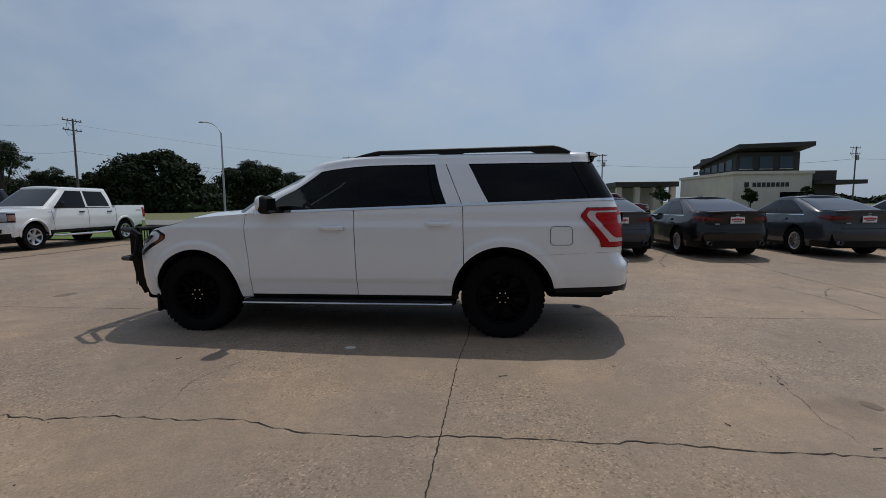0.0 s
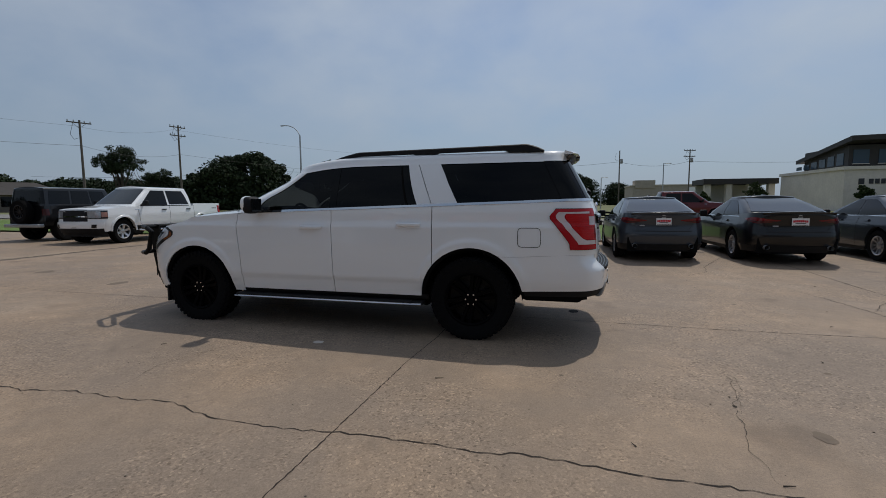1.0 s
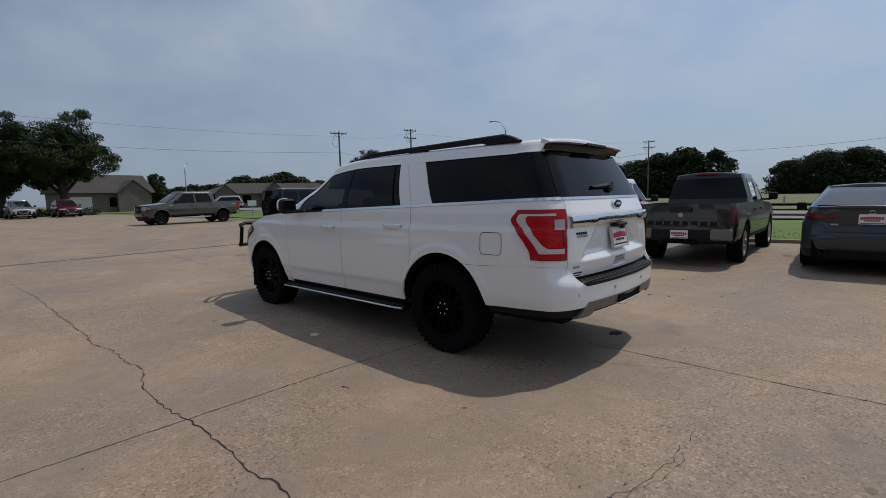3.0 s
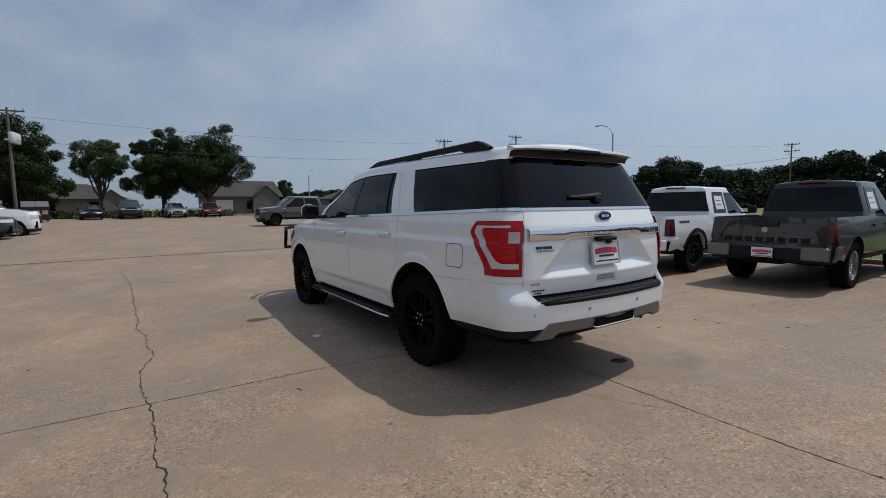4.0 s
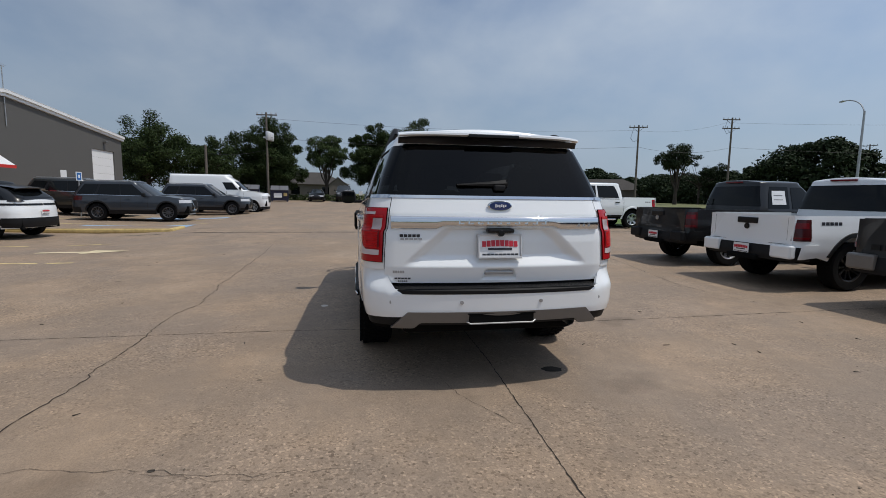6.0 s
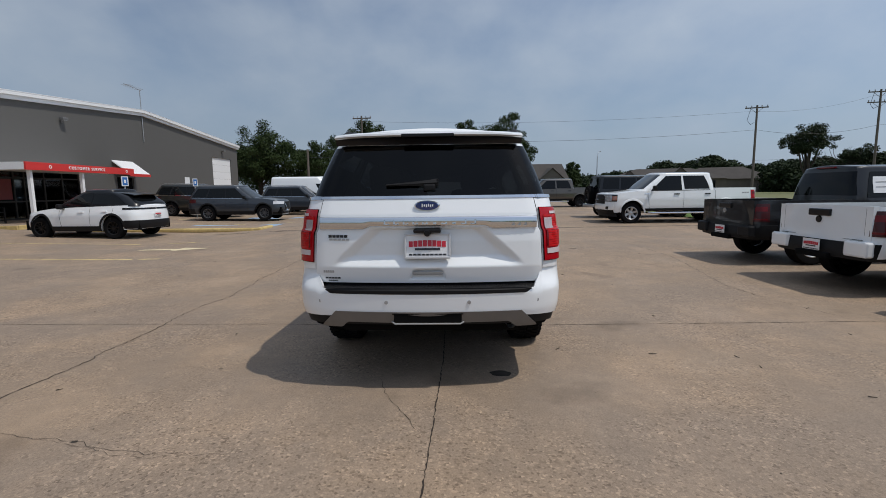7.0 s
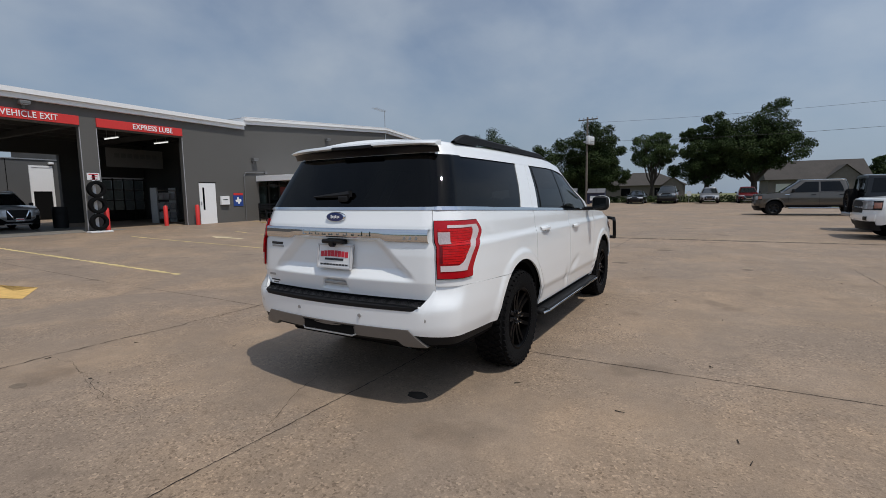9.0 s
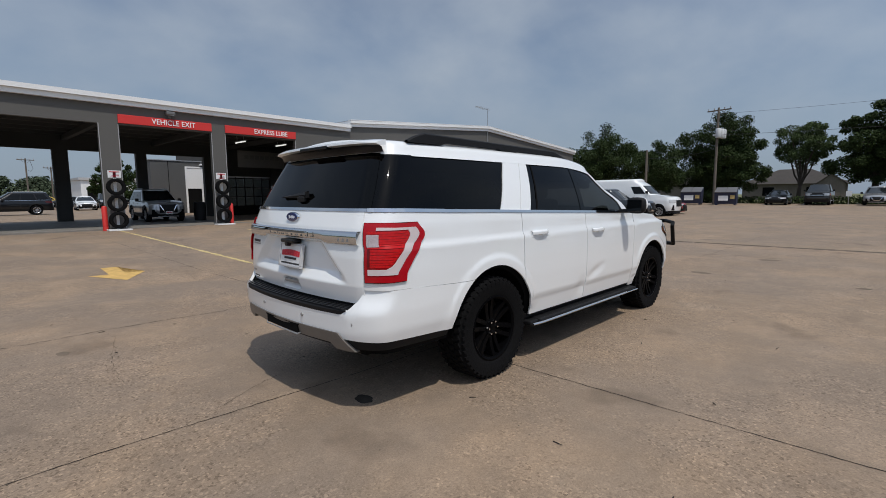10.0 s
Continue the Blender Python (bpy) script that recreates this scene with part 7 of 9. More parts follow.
    for i in range(13):
        y = -0.075 + 0.385 * i / 12
        h = 0.024 * (1 - 0.72 * i / 12) + (0.004 if i < 2 else 0)
        zc, xo = 1.532 - 0.018 * i / 12, -1.170 + 0.08 * y * y
        rows.append([(xo + 0.030, y, zc - h), (xo + 0.004, y, zc - h), (xo - 0.006, y, zc), (xo + 0.014, y, zc + h), (xo + 0.03, y, zc + h), (xo + 0.030, y, zc - h)])
    grid_faces(bm, rows)
    box(bm, -1.171, -0.082, 1.510, -1.144, -0.07, 1.556)
    bmesh.ops.recalc_face_normals(bm, faces=bm.faces)
    part("rear_wiper", bm, M_blackplastic, car)
    # handles, fuel door
    for hx, hz in ((1.79, 1.145), (0.66, 1.18)):
        for sd in (1, -1):
            bm = bmesh.new()
            panel(bm, S, hx - 0.14, hx + 0.14, hz - 0.038, hz + 0.026, 8, 4, off=0.0022, side=sd)
            h = part("door_handle", bm, paint_m, car)
            bm = bmesh.new()
            rows = []
            for i in range(13):
                x = hx - 0.132 + 0.264 * i / 12
                e = 1 - abs(i - 6) / 6
                o = 0.012 + 0.026 * min(1, e * 2.2)
                y0 = S.hw(hz)
                rows.append([Vector((x, (y0 + o - 0.016) * sd, hz - 0.020)), Vector((x, (y0 + o) * sd, hz - 0.014)), Vector((x, (y0 + o + 0.003) * sd, hz)), Vector((x, (y0 + o) * sd, hz + 0.012)), Vector((x, (y0 + o - 0.014) * sd, hz + 0.020)), Vector((x, (y0 + o - 0.016) * sd, hz - 0.020))])
            grid_faces(bm, rows)
            bmesh.ops.recalc_face_normals(bm, faces=bm.faces)
            part("grip", bm, paint_m, h)
    bm = bmesh.new()

    def rounded(o):
        pts = []
        for cx, cz, a0 in ((-0.51, 1.115, 0), (-0.655, 1.115, 1), (-0.655, 1.005, 2), (-0.51, 1.005, 3)):
            for k in range(6):
                a = math.pi / 2 * (a0 + k / 5)
                pts.append((cx + (0.035 + o) * math.cos(a), cz + (0.035 + o) * math.sin(a)))
        return pts
    outer, inner = rounded(0.0055), rounded(0.0)
    vo = [bm.verts.new(S.at(x, z, 0.0018)) for x, z in outer]
    vi = [bm.verts.new(S.at(x, z, 0.0018)) for x, z in inner]
    for i in range(len(vo)):
        j = (i + 1) % len(vo)
        bm.faces.new((vo[i], vo[j], vi[j], vi[i]))
    part("fuel_door_joint", bm, M_seam, car)
    # running boards
    for sd in (1, -1):
        bm = bmesh.new()
        box(bm, 0.62, sd * 0.84, 0.335, 2.78, sd * 1.045, 0.385, bevel=0.014)
        box(bm, 0.50, sd * 0.90, 0.335, 0.66, sd * 1.02, 0.378, bevel=0.014)
        for x in (0.9, 1.7, 2.5):
            box(bm, x - 0.04, sd * 0.6, 0.37, x + 0.04, sd * 0.88, 0.45)
        rb = part("running_board", bm, M_blackplastic, car)
        bm = bmesh.new()
        tube_path(bm, [(0.52, sd * 1.03, 0.350), (0.66, sd * 1.052, 0.352), (2.78, sd * 1.052, 0.352)], 0.011, 8)
        part("bright_edge", bm, M_chrome, rb)
        bm = bmesh.new()
        panel(bm, S, 0.46, 2.86, 0.385, 0.440, 20, 2, off=-0.02, side=sd, flange=0.03)
        part("rocker_cover", bm, M_blackplastic, car)
    # mirrors
    for sd in (1, -1):
        bm = bmesh.new()
        oval_box(bm, (2.425, sd * 1.155, 1.393), (0.062, 0.105, 0.094), 3.4)
        wm = part("wing_mirror", bm, M_blackplastic, car)
        bm = bmesh.new()
        oval_box(bm, (2.466, sd * 1.157, 1.405), (0.048, 0.107, 0.086), 2.6)
        part("mirror_cap", bm, paint_m, wm)
        # dark tint stands for the dark view this face would reflect
        bm = bmesh.new()
        box(bm, 2.358, sd * 1.07, 1.325, 2.366, sd * 1.235, 1.462, bevel=0.003)
        part("mirror_glass", bm, M_glass, wm)
        bm = bmesh.new()
        box(bm, 2.42, sd * 0.94, 1.305, 2.50, sd * 1.10, 1.35, bevel=0.015)
        part("mirror_arm", bm, M_blackplastic, wm)
    # cabin
    for row, xs in enumerate(((1.55,), (0.45,), (-0.55,))):
        for y in (-0.40, 0.40):
            bm = bmesh.new()
            x = xs[0]
            box(bm, x, y - 0.25, 0.75, x + 0.5, y + 0.25, 0.95, bevel=0.05)
            box(bm, x - 0.12, y - 0.24, 0.9, x + 0.06, y + 0.24, 1.48, bevel=0.06)
            box(bm, x - 0.10, y - 0.13, 1.48, x, y + 0.13, 1.68, bevel=0.04)
            part("seat", bm, M_seat, car)
    bm = bmesh.new()
    box(bm, 2.35, -0.85, 0.9, 2.85, 0.85, 1.30, bevel=0.06)
    part("dashboard", bm, M_blackplastic, car)
    bm = bmesh.new()
    for i in range(20):
        a, b = 2 * math.pi * i / 20, 2 * math.pi * (i + 1) / 20
        f = lambda t: (2.22 + 0.08 * math.sin(t), 0.40 + 0.19 * math.cos(t), 1.22 + 0.18 * math.sin(t))
        tube(bm, f(a), f(b), 0.016, seg=6)
    part("steering_wheel", bm, M_blackplastic, car)
    # exhaust
    bm = bmesh.new()
    tube(bm, (-0.8, -0.60, 0.47), (-1.20, -0.62, 0.465), 0.035, seg=16, caps=False)
    part("exhaust_tip", bm, M_steel, car)
    for cx in (0, WB):
        for sd in (1, -1):
            wheel(car, cx, sd * 0.865, WR, 0.285, 0.275, "black6", sd, True, M_rimblack, 48)
    return car


big_suv(pose(0.03, 5.81, 0, 0, 0, 178.4))


# ---- lot markings, joints and cracks ----
def strip(name, pts, w, material, lift=0.003, label="", category="", jitter=0.0, seed=1, kind="structure", step=0.09, taper=False):
    """A thin band that follows points over the lot, with ragged edges where it is a crack."""
    rnd = random.Random(seed)
    fine = []
    for (x0, y0), (x1, y1) in zip(pts, pts[1:]):
        n = max(1, int(math.hypot(x1 - x0, y1 - y0) / step))
        for i in range(n):
            t = i / n
            fine.append(Vector((x0 + (x1 - x0) * t, y0 + (y1 - y0) * t)))
    fine.append(Vector(pts[-1]))
    if jitter:
        fine = [p + Vector((rnd.uniform(-jitter, jitter), rnd.uniform(-jitter, jitter))) if 0 < i < len(fine) - 1 else p for i, p in enumerate(fine)]
    bm = bmesh.new()
    rows = []
    for i, p in enumerate(fine):
        d = (fine[min(i + 1, len(fine) - 1)] - fine[max(i - 1, 0)]).normalized()
        nrm = Vector((-d.y, d.x))
        k = w / 2 * (rnd.uniform(0.25, 1.8) if jitter > 0.01 else rnd.uniform(0.35, 1.5) if jitter else rnd.uniform(0.9, 1.1))
        if taper:
            k *= min(1, 0.25 + 4 * i / len(fine), 0.25 + 4 * (len(fine) - 1 - i) / len(fine))
        a, b = p + nrm * k, p - nrm * k
        rows.append([(a.x, a.y, gz(a.x, a.y) + lift), (b.x, b.y, gz(b.x, b.y) + lift)])
    grid_faces(bm, rows, smooth=False)
    bmesh.ops.recalc_face_normals(bm, faces=bm.faces)
    if sum(f.normal.z for f in bm.faces) < 0:
        bmesh.ops.reverse_faces(bm, faces=bm.faces)
    return tagged(link_mesh(name, bm, material), label, category, kind=kind)


JL = "dark sealed joint between concrete slabs"
for k, (pts, w) in enumerate([
        ([(-0.62, -12.5), (-0.53, 1.5), (-0.48, 2.7), (-0.43, 4.06), (-0.36, 4.8), (-0.28, 6.8), (-0.25, 10.4), (-0.2, 16.5)], 0.008),
        ([(-12.5, -3.0), (-12.2, 1.0), (-12.2, 9.0), (-12.35, 16.5)], 0.06),
        ([(-6.9, 5.85), (-0.3, 5.90), (0.7, 5.88), (2.6, 5.77), (4.5, 5.76), (14, 5.7)], 0.008),
        ([(-30, 6.5), (-12.2, 6.25), (-9.9, 6.18), (-6.9, 5.85)], 0.006),
        ([(5.4, -12), (5.5, 2), (5.6, 16.5)], 0.014),
        ([(-22, -3), (-22.2, 16)], 0.02), ([(-34, -8), (-34.2, 16)], 0.02)]):
    strip("joint", pts, w, M_crack, 0.0025, JL, "joint", 0.0045, 20 + k, step=0.03)
strip("stain", [(-12.5, -3.0), (-12.2, 1.0), (-12.2, 9.0), (-12.35, 16.5)], 0.24, surface("brown joint stain", (0.17, 0.128, 0.092), 0.9, vary=0.3, grain=5), 0.0015, "brown dirt band along a slab joint", "stain", 0.02, 41)
CL = "ragged dark crack across the concrete"
main = [(-9.5, 2.75), (-6.8, 2.86), (-4.9, 2.82), (-3.42, 2.80), (-3.06, 2.75), (-2.7, 2.83), (-2.25, 2.82), (-1.77, 2.84), (-1.38, 2.71), (-1.06, 2.69), (-0.68, 2.69), (-0.48, 2.72), (-0.14, 2.71), (0.5, 2.69), (0.78, 2.72), (1.01, 2.67), (1.53, 2.64), (1.95, 2.62), (2.6, 2.66), (3.4, 2.60), (4.6, 2.62), (5.5, 2.58)]
for k, (pts, w) in enumerate([
        (main, 0.010),
        ([(2.32, 4.9), (2.2, 4.64), (2.19, 4.17), (2.11, 3.83), (2.03, 3.62), (2.0, 3.37), (1.93, 3.1), (1.95, 2.64)], 0.003),
        ([(4.44, 8.54), (4.62, 7.63), (4.70, 7.01), (4.68, 6.39), (4.63, 5.8)], 0.010),
        ([(4.70, 7.01), (5.1, 7.59), (5.5, 7.95)], 0.010),
        ([(4.8, 12.8), (4.45, 12.1), (3.83, 10.85), (3.7, 10.2), (3.2, 9.6)], 0.012),
        ([(-7.4, 10.7), (-5.14, 10.7), (-3.5, 10.38), (-2.23, 10.1), (-1.58, 10.14), (-0.3, 10.4)], 0.009),
        ([(2.0, 3.4), (2.14, 3.82), (2.25, 4.19), (2.19, 4.42)], 0.0025),
        ([(1.13, 5.37), (1.55, 5.51), (2.03, 5.75)], 0.004),
        ([(-2.4, 2.83), (-2.5, 3.5), (-2.2, 4.3)], 0.004), ([(-4.9, 2.82), (-5.2, 1.6), (-5.0, 0.2)], 0.005)]):
    strip("crack", pts, w * 0.72, M_crack, 0.0035, CL, "crack", 0.017, 50 + k, taper=True, step=0.05)
YL = "worn yellow painted lane line"
M_lot_yellow = surface("faded yellow line paint", (0.56, 0.44, 0.20), 0.85, vary=0.35, grain=7)
M_arrow = surface("faded orange arrow paint", (0.60, 0.38, 0.12), 0.85, vary=0.3, grain=7)
for pts in ([(-5.62, -0.45), (-5.62, -10.2)], [(-1.69, -1.0), (-1.75, -12.8)], [(-9.6, -1.5), (-9.7, -9.8)]):
    strip("lane_line", pts, 0.10, M_lot_yellow, 0.004, YL, "marking", 0.002, 3)


def arrow(x, y, yaw, length=1.9, wide=1.0, material=None):
    bm = bmesh.new()
    L = length / 2
    hw = 0.38 * wide
    sw = 0.11 + 0.13 * (wide - 1)
    pts = [(-L, -sw), (0.05, -sw), (0.05, -hw), (L, 0.0), (0.05, hw), (0.05, sw), (-L, sw)]
    c, s = math.cos(radians(yaw)), math.sin(radians(yaw))
    vs = [bm.verts.new((x + a * c - b * s, y + a * s + b * c, gz(x + a * c - b * s, y + a * s + b * c) + 0.005)) for a, b in pts]
    bm.faces.new(vs)
    bmesh.ops.triangulate(bm, faces=bm.faces)
    tagged(link_mesh("arrow_marking", bm, material or M_arrow), "pale worn direction arrow on the concrete" if material else "faded orange-yellow direction arrow on the concrete", "marking", "lane arrows", kind="structure")


arrow(0.78, -2.02, 87, 1.85, 1.25)
M_palearrow = surface("worn cream arrow paint", (0.60, 0.50, 0.32), 0.85, vary=0.3, grain=7)
arrow(-7.5, -1.15, 88, material=M_palearrow)
arrow(-7.6, -7.6, 268, material=M_palearrow)
M_blue = surface("faded blue hatch paint", (0.27, 0.37, 0.49), 0.8, vary=0.3, grain=8)
for x0, x1, y0, y1 in ((-16.9, -15.3, -5.5, -1.4), (-22.3, -21.3, -5.0, -1.2)):
    sheet("marking", x0, x1, y0, y1, M_blue, 0.005, 3, 6, "faded blue accessible parking patch", "marking")
for x in (-17.5, -20.3, -23.1):
    strip("lane_line", [(x, -8.5), (x + 0.1, -1.1)], 0.10, M_lot_yellow, 0.004, YL, "marking", 0.002, 5)
# raised island with yellow sides
bm = bmesh.new()
box(bm, -15.0, -9.8, -0.05, -13.5, -1.25, gz(-14, -5) + 0.13, bevel=0.05)
tagged(link_mesh("kerb", bm, M_yellow), "raised island with worn yellow kerb", "kerb", kind="structure")
bm = bmesh.new()
box(bm, -14.88, -9.6, -0.04, -13.62, -1.40, gz(-14, -5) + 0.136)
tagged(link_mesh("pavement", bm, M_concrete), "concrete top of the raised island", "pavement", kind="structure")
# stains
M_oil = surface("dark oil stain", (0.055, 0.047, 0.04), 0.95, spec=0.1, vary=0.4, grain=12)
M_spot = surface("brown spot", (0.165, 0.125, 0.09), 0.9, vary=0.4, grain=12)
rnd = random.Random(7)


def blot(x, y, r, material, label, seed, squash=0.8):
    q = random.Random(seed)
    bm = bmesh.new()
    p1, p2 = q.uniform(0, 6.28), q.uniform(0, 6.28)
    ks = [1 + 0.10 * math.sin(2 * i / 36 * 6.2832 + p1) + 0.06 * math.sin(5 * i / 36 * 6.2832 + p2) + q.uniform(-0.03, 0.03) for i in range(36)]
    vs = [bm.verts.new((x + squash * r * ks[i] * math.cos(i / 36 * 6.2832), y + r * ks[i] * math.sin(i / 36 * 6.2832), gz(x, y) + 0.002)) for i in range(36)]
    bm.faces.new(vs)
    tagged(link_mesh("stain", bm, material), label, "stain", kind="structure")


blot(1.07, 6.34, 0.092, M_oil, "oval dark oil stain on the concrete", 1, 0.62)
# a small mark paler than the concrete round it
blot(-1.49, 4.40, 0.05, surface("pale mark", (0.55, 0.50, 0.44), 0.8, vary=0.15), "small pale mark on the concrete", 3, 1.0)
blot(2.05, 3.66, 0.022, M_oil, "small dark clump of leaf litter", 4, 0.6)
for k, (x, y, r) in enumerate([(2.41, 3.3, 0.07), (-6.58, 6.7, 0.16), (0.9, 4.0, 0.02), (3.0, 4.5, 0.03), (0.11, 3.32, 0.02), (3.2, 7.2, 0.03), (-9.2, 7.4, 0.2), (-6.5, 9.0, 0.10), (2.8, 8.4, 0.03), (-3.5, 1.2, 0.05)]):
    blot(x, y, r, M_spot, "small brown stain on the concrete", k + 5)
# loose grit, leaves and pebbles
M_bark0 = surface("dark twig", (0.03, 0.024, 0.018), 0.9)
bm = bmesh.new()
for i in range(380):
    x, y = rnd.uniform(-7, 5.2), rnd.uniform(0.9, 10.5)
    r = rnd.uniform(0.002, 0.006) * (1.6 if i % 25 == 0 else 1)
    vs = bmesh.ops.create_icosphere(bm, subdivisions=1, radius=r, matrix=Matrix.Translation((x, y, gz(x, y) + r * 0.4)) @ Matrix.Diagonal((1.3, 1, 0.6, 1)) @ Matrix.Rotation(rnd.uniform(0, 6), 4, "Z"))
tagged(link_mesh("grit", bm, surface("dark grit", (0.12, 0.095, 0.07), 0.9, vary=0.4)), "loose grit and crumbs on the concrete", "grit", kind="stuff")

bm = bmesh.new()
for i in range(36):
    x, y, a = rnd.uniform(-7, 5.2), rnd.uniform(0.9, 10.5), rnd.uniform(0, 3.14)
    L = rnd.uniform(0.02, 0.07)
    p = Vector((x, y, gz(x, y) + 0.006))
    d = Vector((math.cos(a), math.sin(a), 0.04)) * L
    tube(bm, p, p + d, 0.004, 0.002, seg=5)
tagged(link_mesh("twigs", bm, M_bark0), "small dark twigs and leaf litter on the concrete", "litter", kind="stuff")

# ---- verge, road and fence north of the lot ----
bm = bmesh.new()
box(bm, LOT[0], 16.6, -0.1, 60, 16.75, 0.14, bevel=0.03)
tagged(link_mesh("kerb", bm, M_concrete), "low concrete kerb at the grass edge", "kerb", kind="structure")
sheet("verge", -28, 70, 16.75, 27.0, M_grass, 0.06, 40, 6, "mown green grass strip", "grass")
sheet("verge", -75, -28, 19.0, 27.0, M_grass, 0.0, 10, 4, "mown green grass by the lot entrance", "grass")
M_asph = surface("grey road surface", (0.19, 0.18, 0.165), 0.8, vary=0.1, grain=10)
sheet("road", -400, 400, 29.5, 38.5, M_asph, 0.02, 60, 2, "grey road beyond the grass", "road")
fence = empty("pipe_fence", pose(0, 27.8, 0.0), "low black pipe fence along the road", "fence")
for x in range(-16, 64, 4):
    bm = bmesh.new()
    tube(bm, (x, 0, -0.05), (x, 0, 0.55), 0.05, seg=8)
    part("post", bm, M_glossblack, fence)
for z in (0.28, 0.52):
    bm = bmesh.new()
    tube(bm, (-16, 0, z), (60, 0, z), 0.04, seg=8)
    part("rail", bm, M_glossblack, fence)
# grass blades along the near edge
bm = bmesh.new()
for i in range(9000):
    x, y = rnd.uniform(-8, 14), 16.8 + abs(rnd.gauss(0, 1)) * 2.2
    h, a = rnd.uniform(0.04, 0.10), rnd.uniform(0, 6.28)
    dx, dy = math.cos(a) * 0.012, math.sin(a) * 0.012
    v = [bm.verts.new(p) for p in ((x - dx, y - dy, 0.05), (x + dx, y + dy, 0.05), (x + rnd.uniform(-0.03, 0.03), y + rnd.uniform(-0.03, 0.03), 0.06 + h))]
    bm.faces.new(v)
tagged(link_mesh("grass_blades", bm, M_grass), "short green grass blades along the kerb", "grass", kind="stuff")


# ---- trees ----
def foliage(name, color):
    m, n, l, b = nodes_of(name)
    g = n.new("ShaderNodeNewGeometry")
    r = n.new("ShaderNodeMapRange")
    r.inputs["To Min"].default_value, r.inputs["To Max"].default_value = 0.65, 1.4
    l.new(g.outputs["Random Per Island"], r.inputs["Value"])
    h = n.new("ShaderNodeHueSaturation")
    h.inputs["Color"].default_value = (*color, 1)
    l.new(r.outputs[0], h.inputs["Value"])
    l.new(h.outputs[0], b.inputs["Base Color"])
    b.inputs["Roughness"].default_value = 0.7
    b.inputs["Specular IOR Level"].default_value = 0.15
    return m


M_leaf = foliage("oak leaves", (0.027, 0.043, 0.012))
M_leaf2 = foliage("dark far leaves", (0.022, 0.034, 0.014))
M_leaf3 = foliage("light leaves", (0.050, 0.074, 0.026))
# M_leaf4 is paler and greyer: distance haze is mixed into the leaf colour
M_leaf4 = foliage("far leaves paled for haze", (0.060, 0.078, 0.045))
M_bark = surface("dark tree bark", (0.055, 0.043, 0.034), 0.95, vary=0.3, grain=8, bump=0.6)


class Leaves:
    """Small leaf clumps, gathered and then laid down as one mesh."""

    def __init__(s, seed):
        s.q, s.rng = [], np.random.default_rng(seed)

    def add(s, c, r, n, size, hollow=0.55):
        """Clumps through an uneven ellipsoid, denser towards its skin, facing more or less outwards."""
        g = s.rng
        d = g.normal(size=(n, 3))
        d /= np.linalg.norm(d, axis=1)[:, None]
        c = np.asarray(c, float)
        k = hollow + (1 - hollow) * g.random(n) ** 0.6
        k *= 1 + 0.13 * np.sin(4.1 * d[:, 0] + 2.3 * c[0]) * np.sin(3.7 * d[:, 1] + 1.7 * c[1]) + 0.10 * np.sin(9.0 * d[:, 2] + 5.0 * d[:, 0] + c[2] * 3)
        p = c + d * np.asarray(r) * k[:, None]
        nrm = d * 0.55 + g.normal(size=(n, 3)) * 0.55 + np.array((0, 0, 0.25))
        nrm /= np.linalg.norm(nrm, axis=1)[:, None]
        u = np.cross(nrm, g.normal(size=(n, 3)))
        u /= np.linalg.norm(u, axis=1)[:, None]
        w = np.cross(nrm, u)
        z = (size * g.uniform(0.55, 1.4, n))[:, None]
        s.q.append(np.stack([p + u * z, p + w * z * 0.65 + u * z * 0.1, p - u * z * 0.9, p - w * z * 0.6], axis=1).reshape(-1, 3))

    def lay(s, name, material, parent=None):
        v = np.concatenate(s.q)
        n = len(v) // 4
        me = bpy.data.meshes.new(name)
        me.vertices.add(n * 4)
        me.vertices.foreach_set("co", v.ravel())
        me.loops.add(n * 4)
        me.loops.foreach_set("vertex_index", np.arange(n * 4))
        me.polygons.add(n)
        me.polygons.foreach_set("loop_start", np.arange(n) * 4)
        me.update(calc_edges=True)
        me.materials.append(material)
        ob = new(name, me)
        if parent is not None:
            ob.parent = parent
        return ob


def limb(bm, p, q, r0, r1, rnd, n=5, sway=0.12):
    p, q = Vector(p), Vector(q)
    pts = []
    for i in range(n + 1):
        t = i / n
        o = Vector((rnd.uniform(-1, 1), rnd.uniform(-1, 1), 0)) * sway * (q - p).length * 0.3 * math.sin(t * math.pi)
        pts.append((p.lerp(q, t) + o, r0 + (r1 - r0) * t))
    for (a, ra), (b, rb) in zip(pts, pts[1:]):
        tube(bm, a, b, ra, rb, seg=8, caps=False)
    return pts[-1][0]


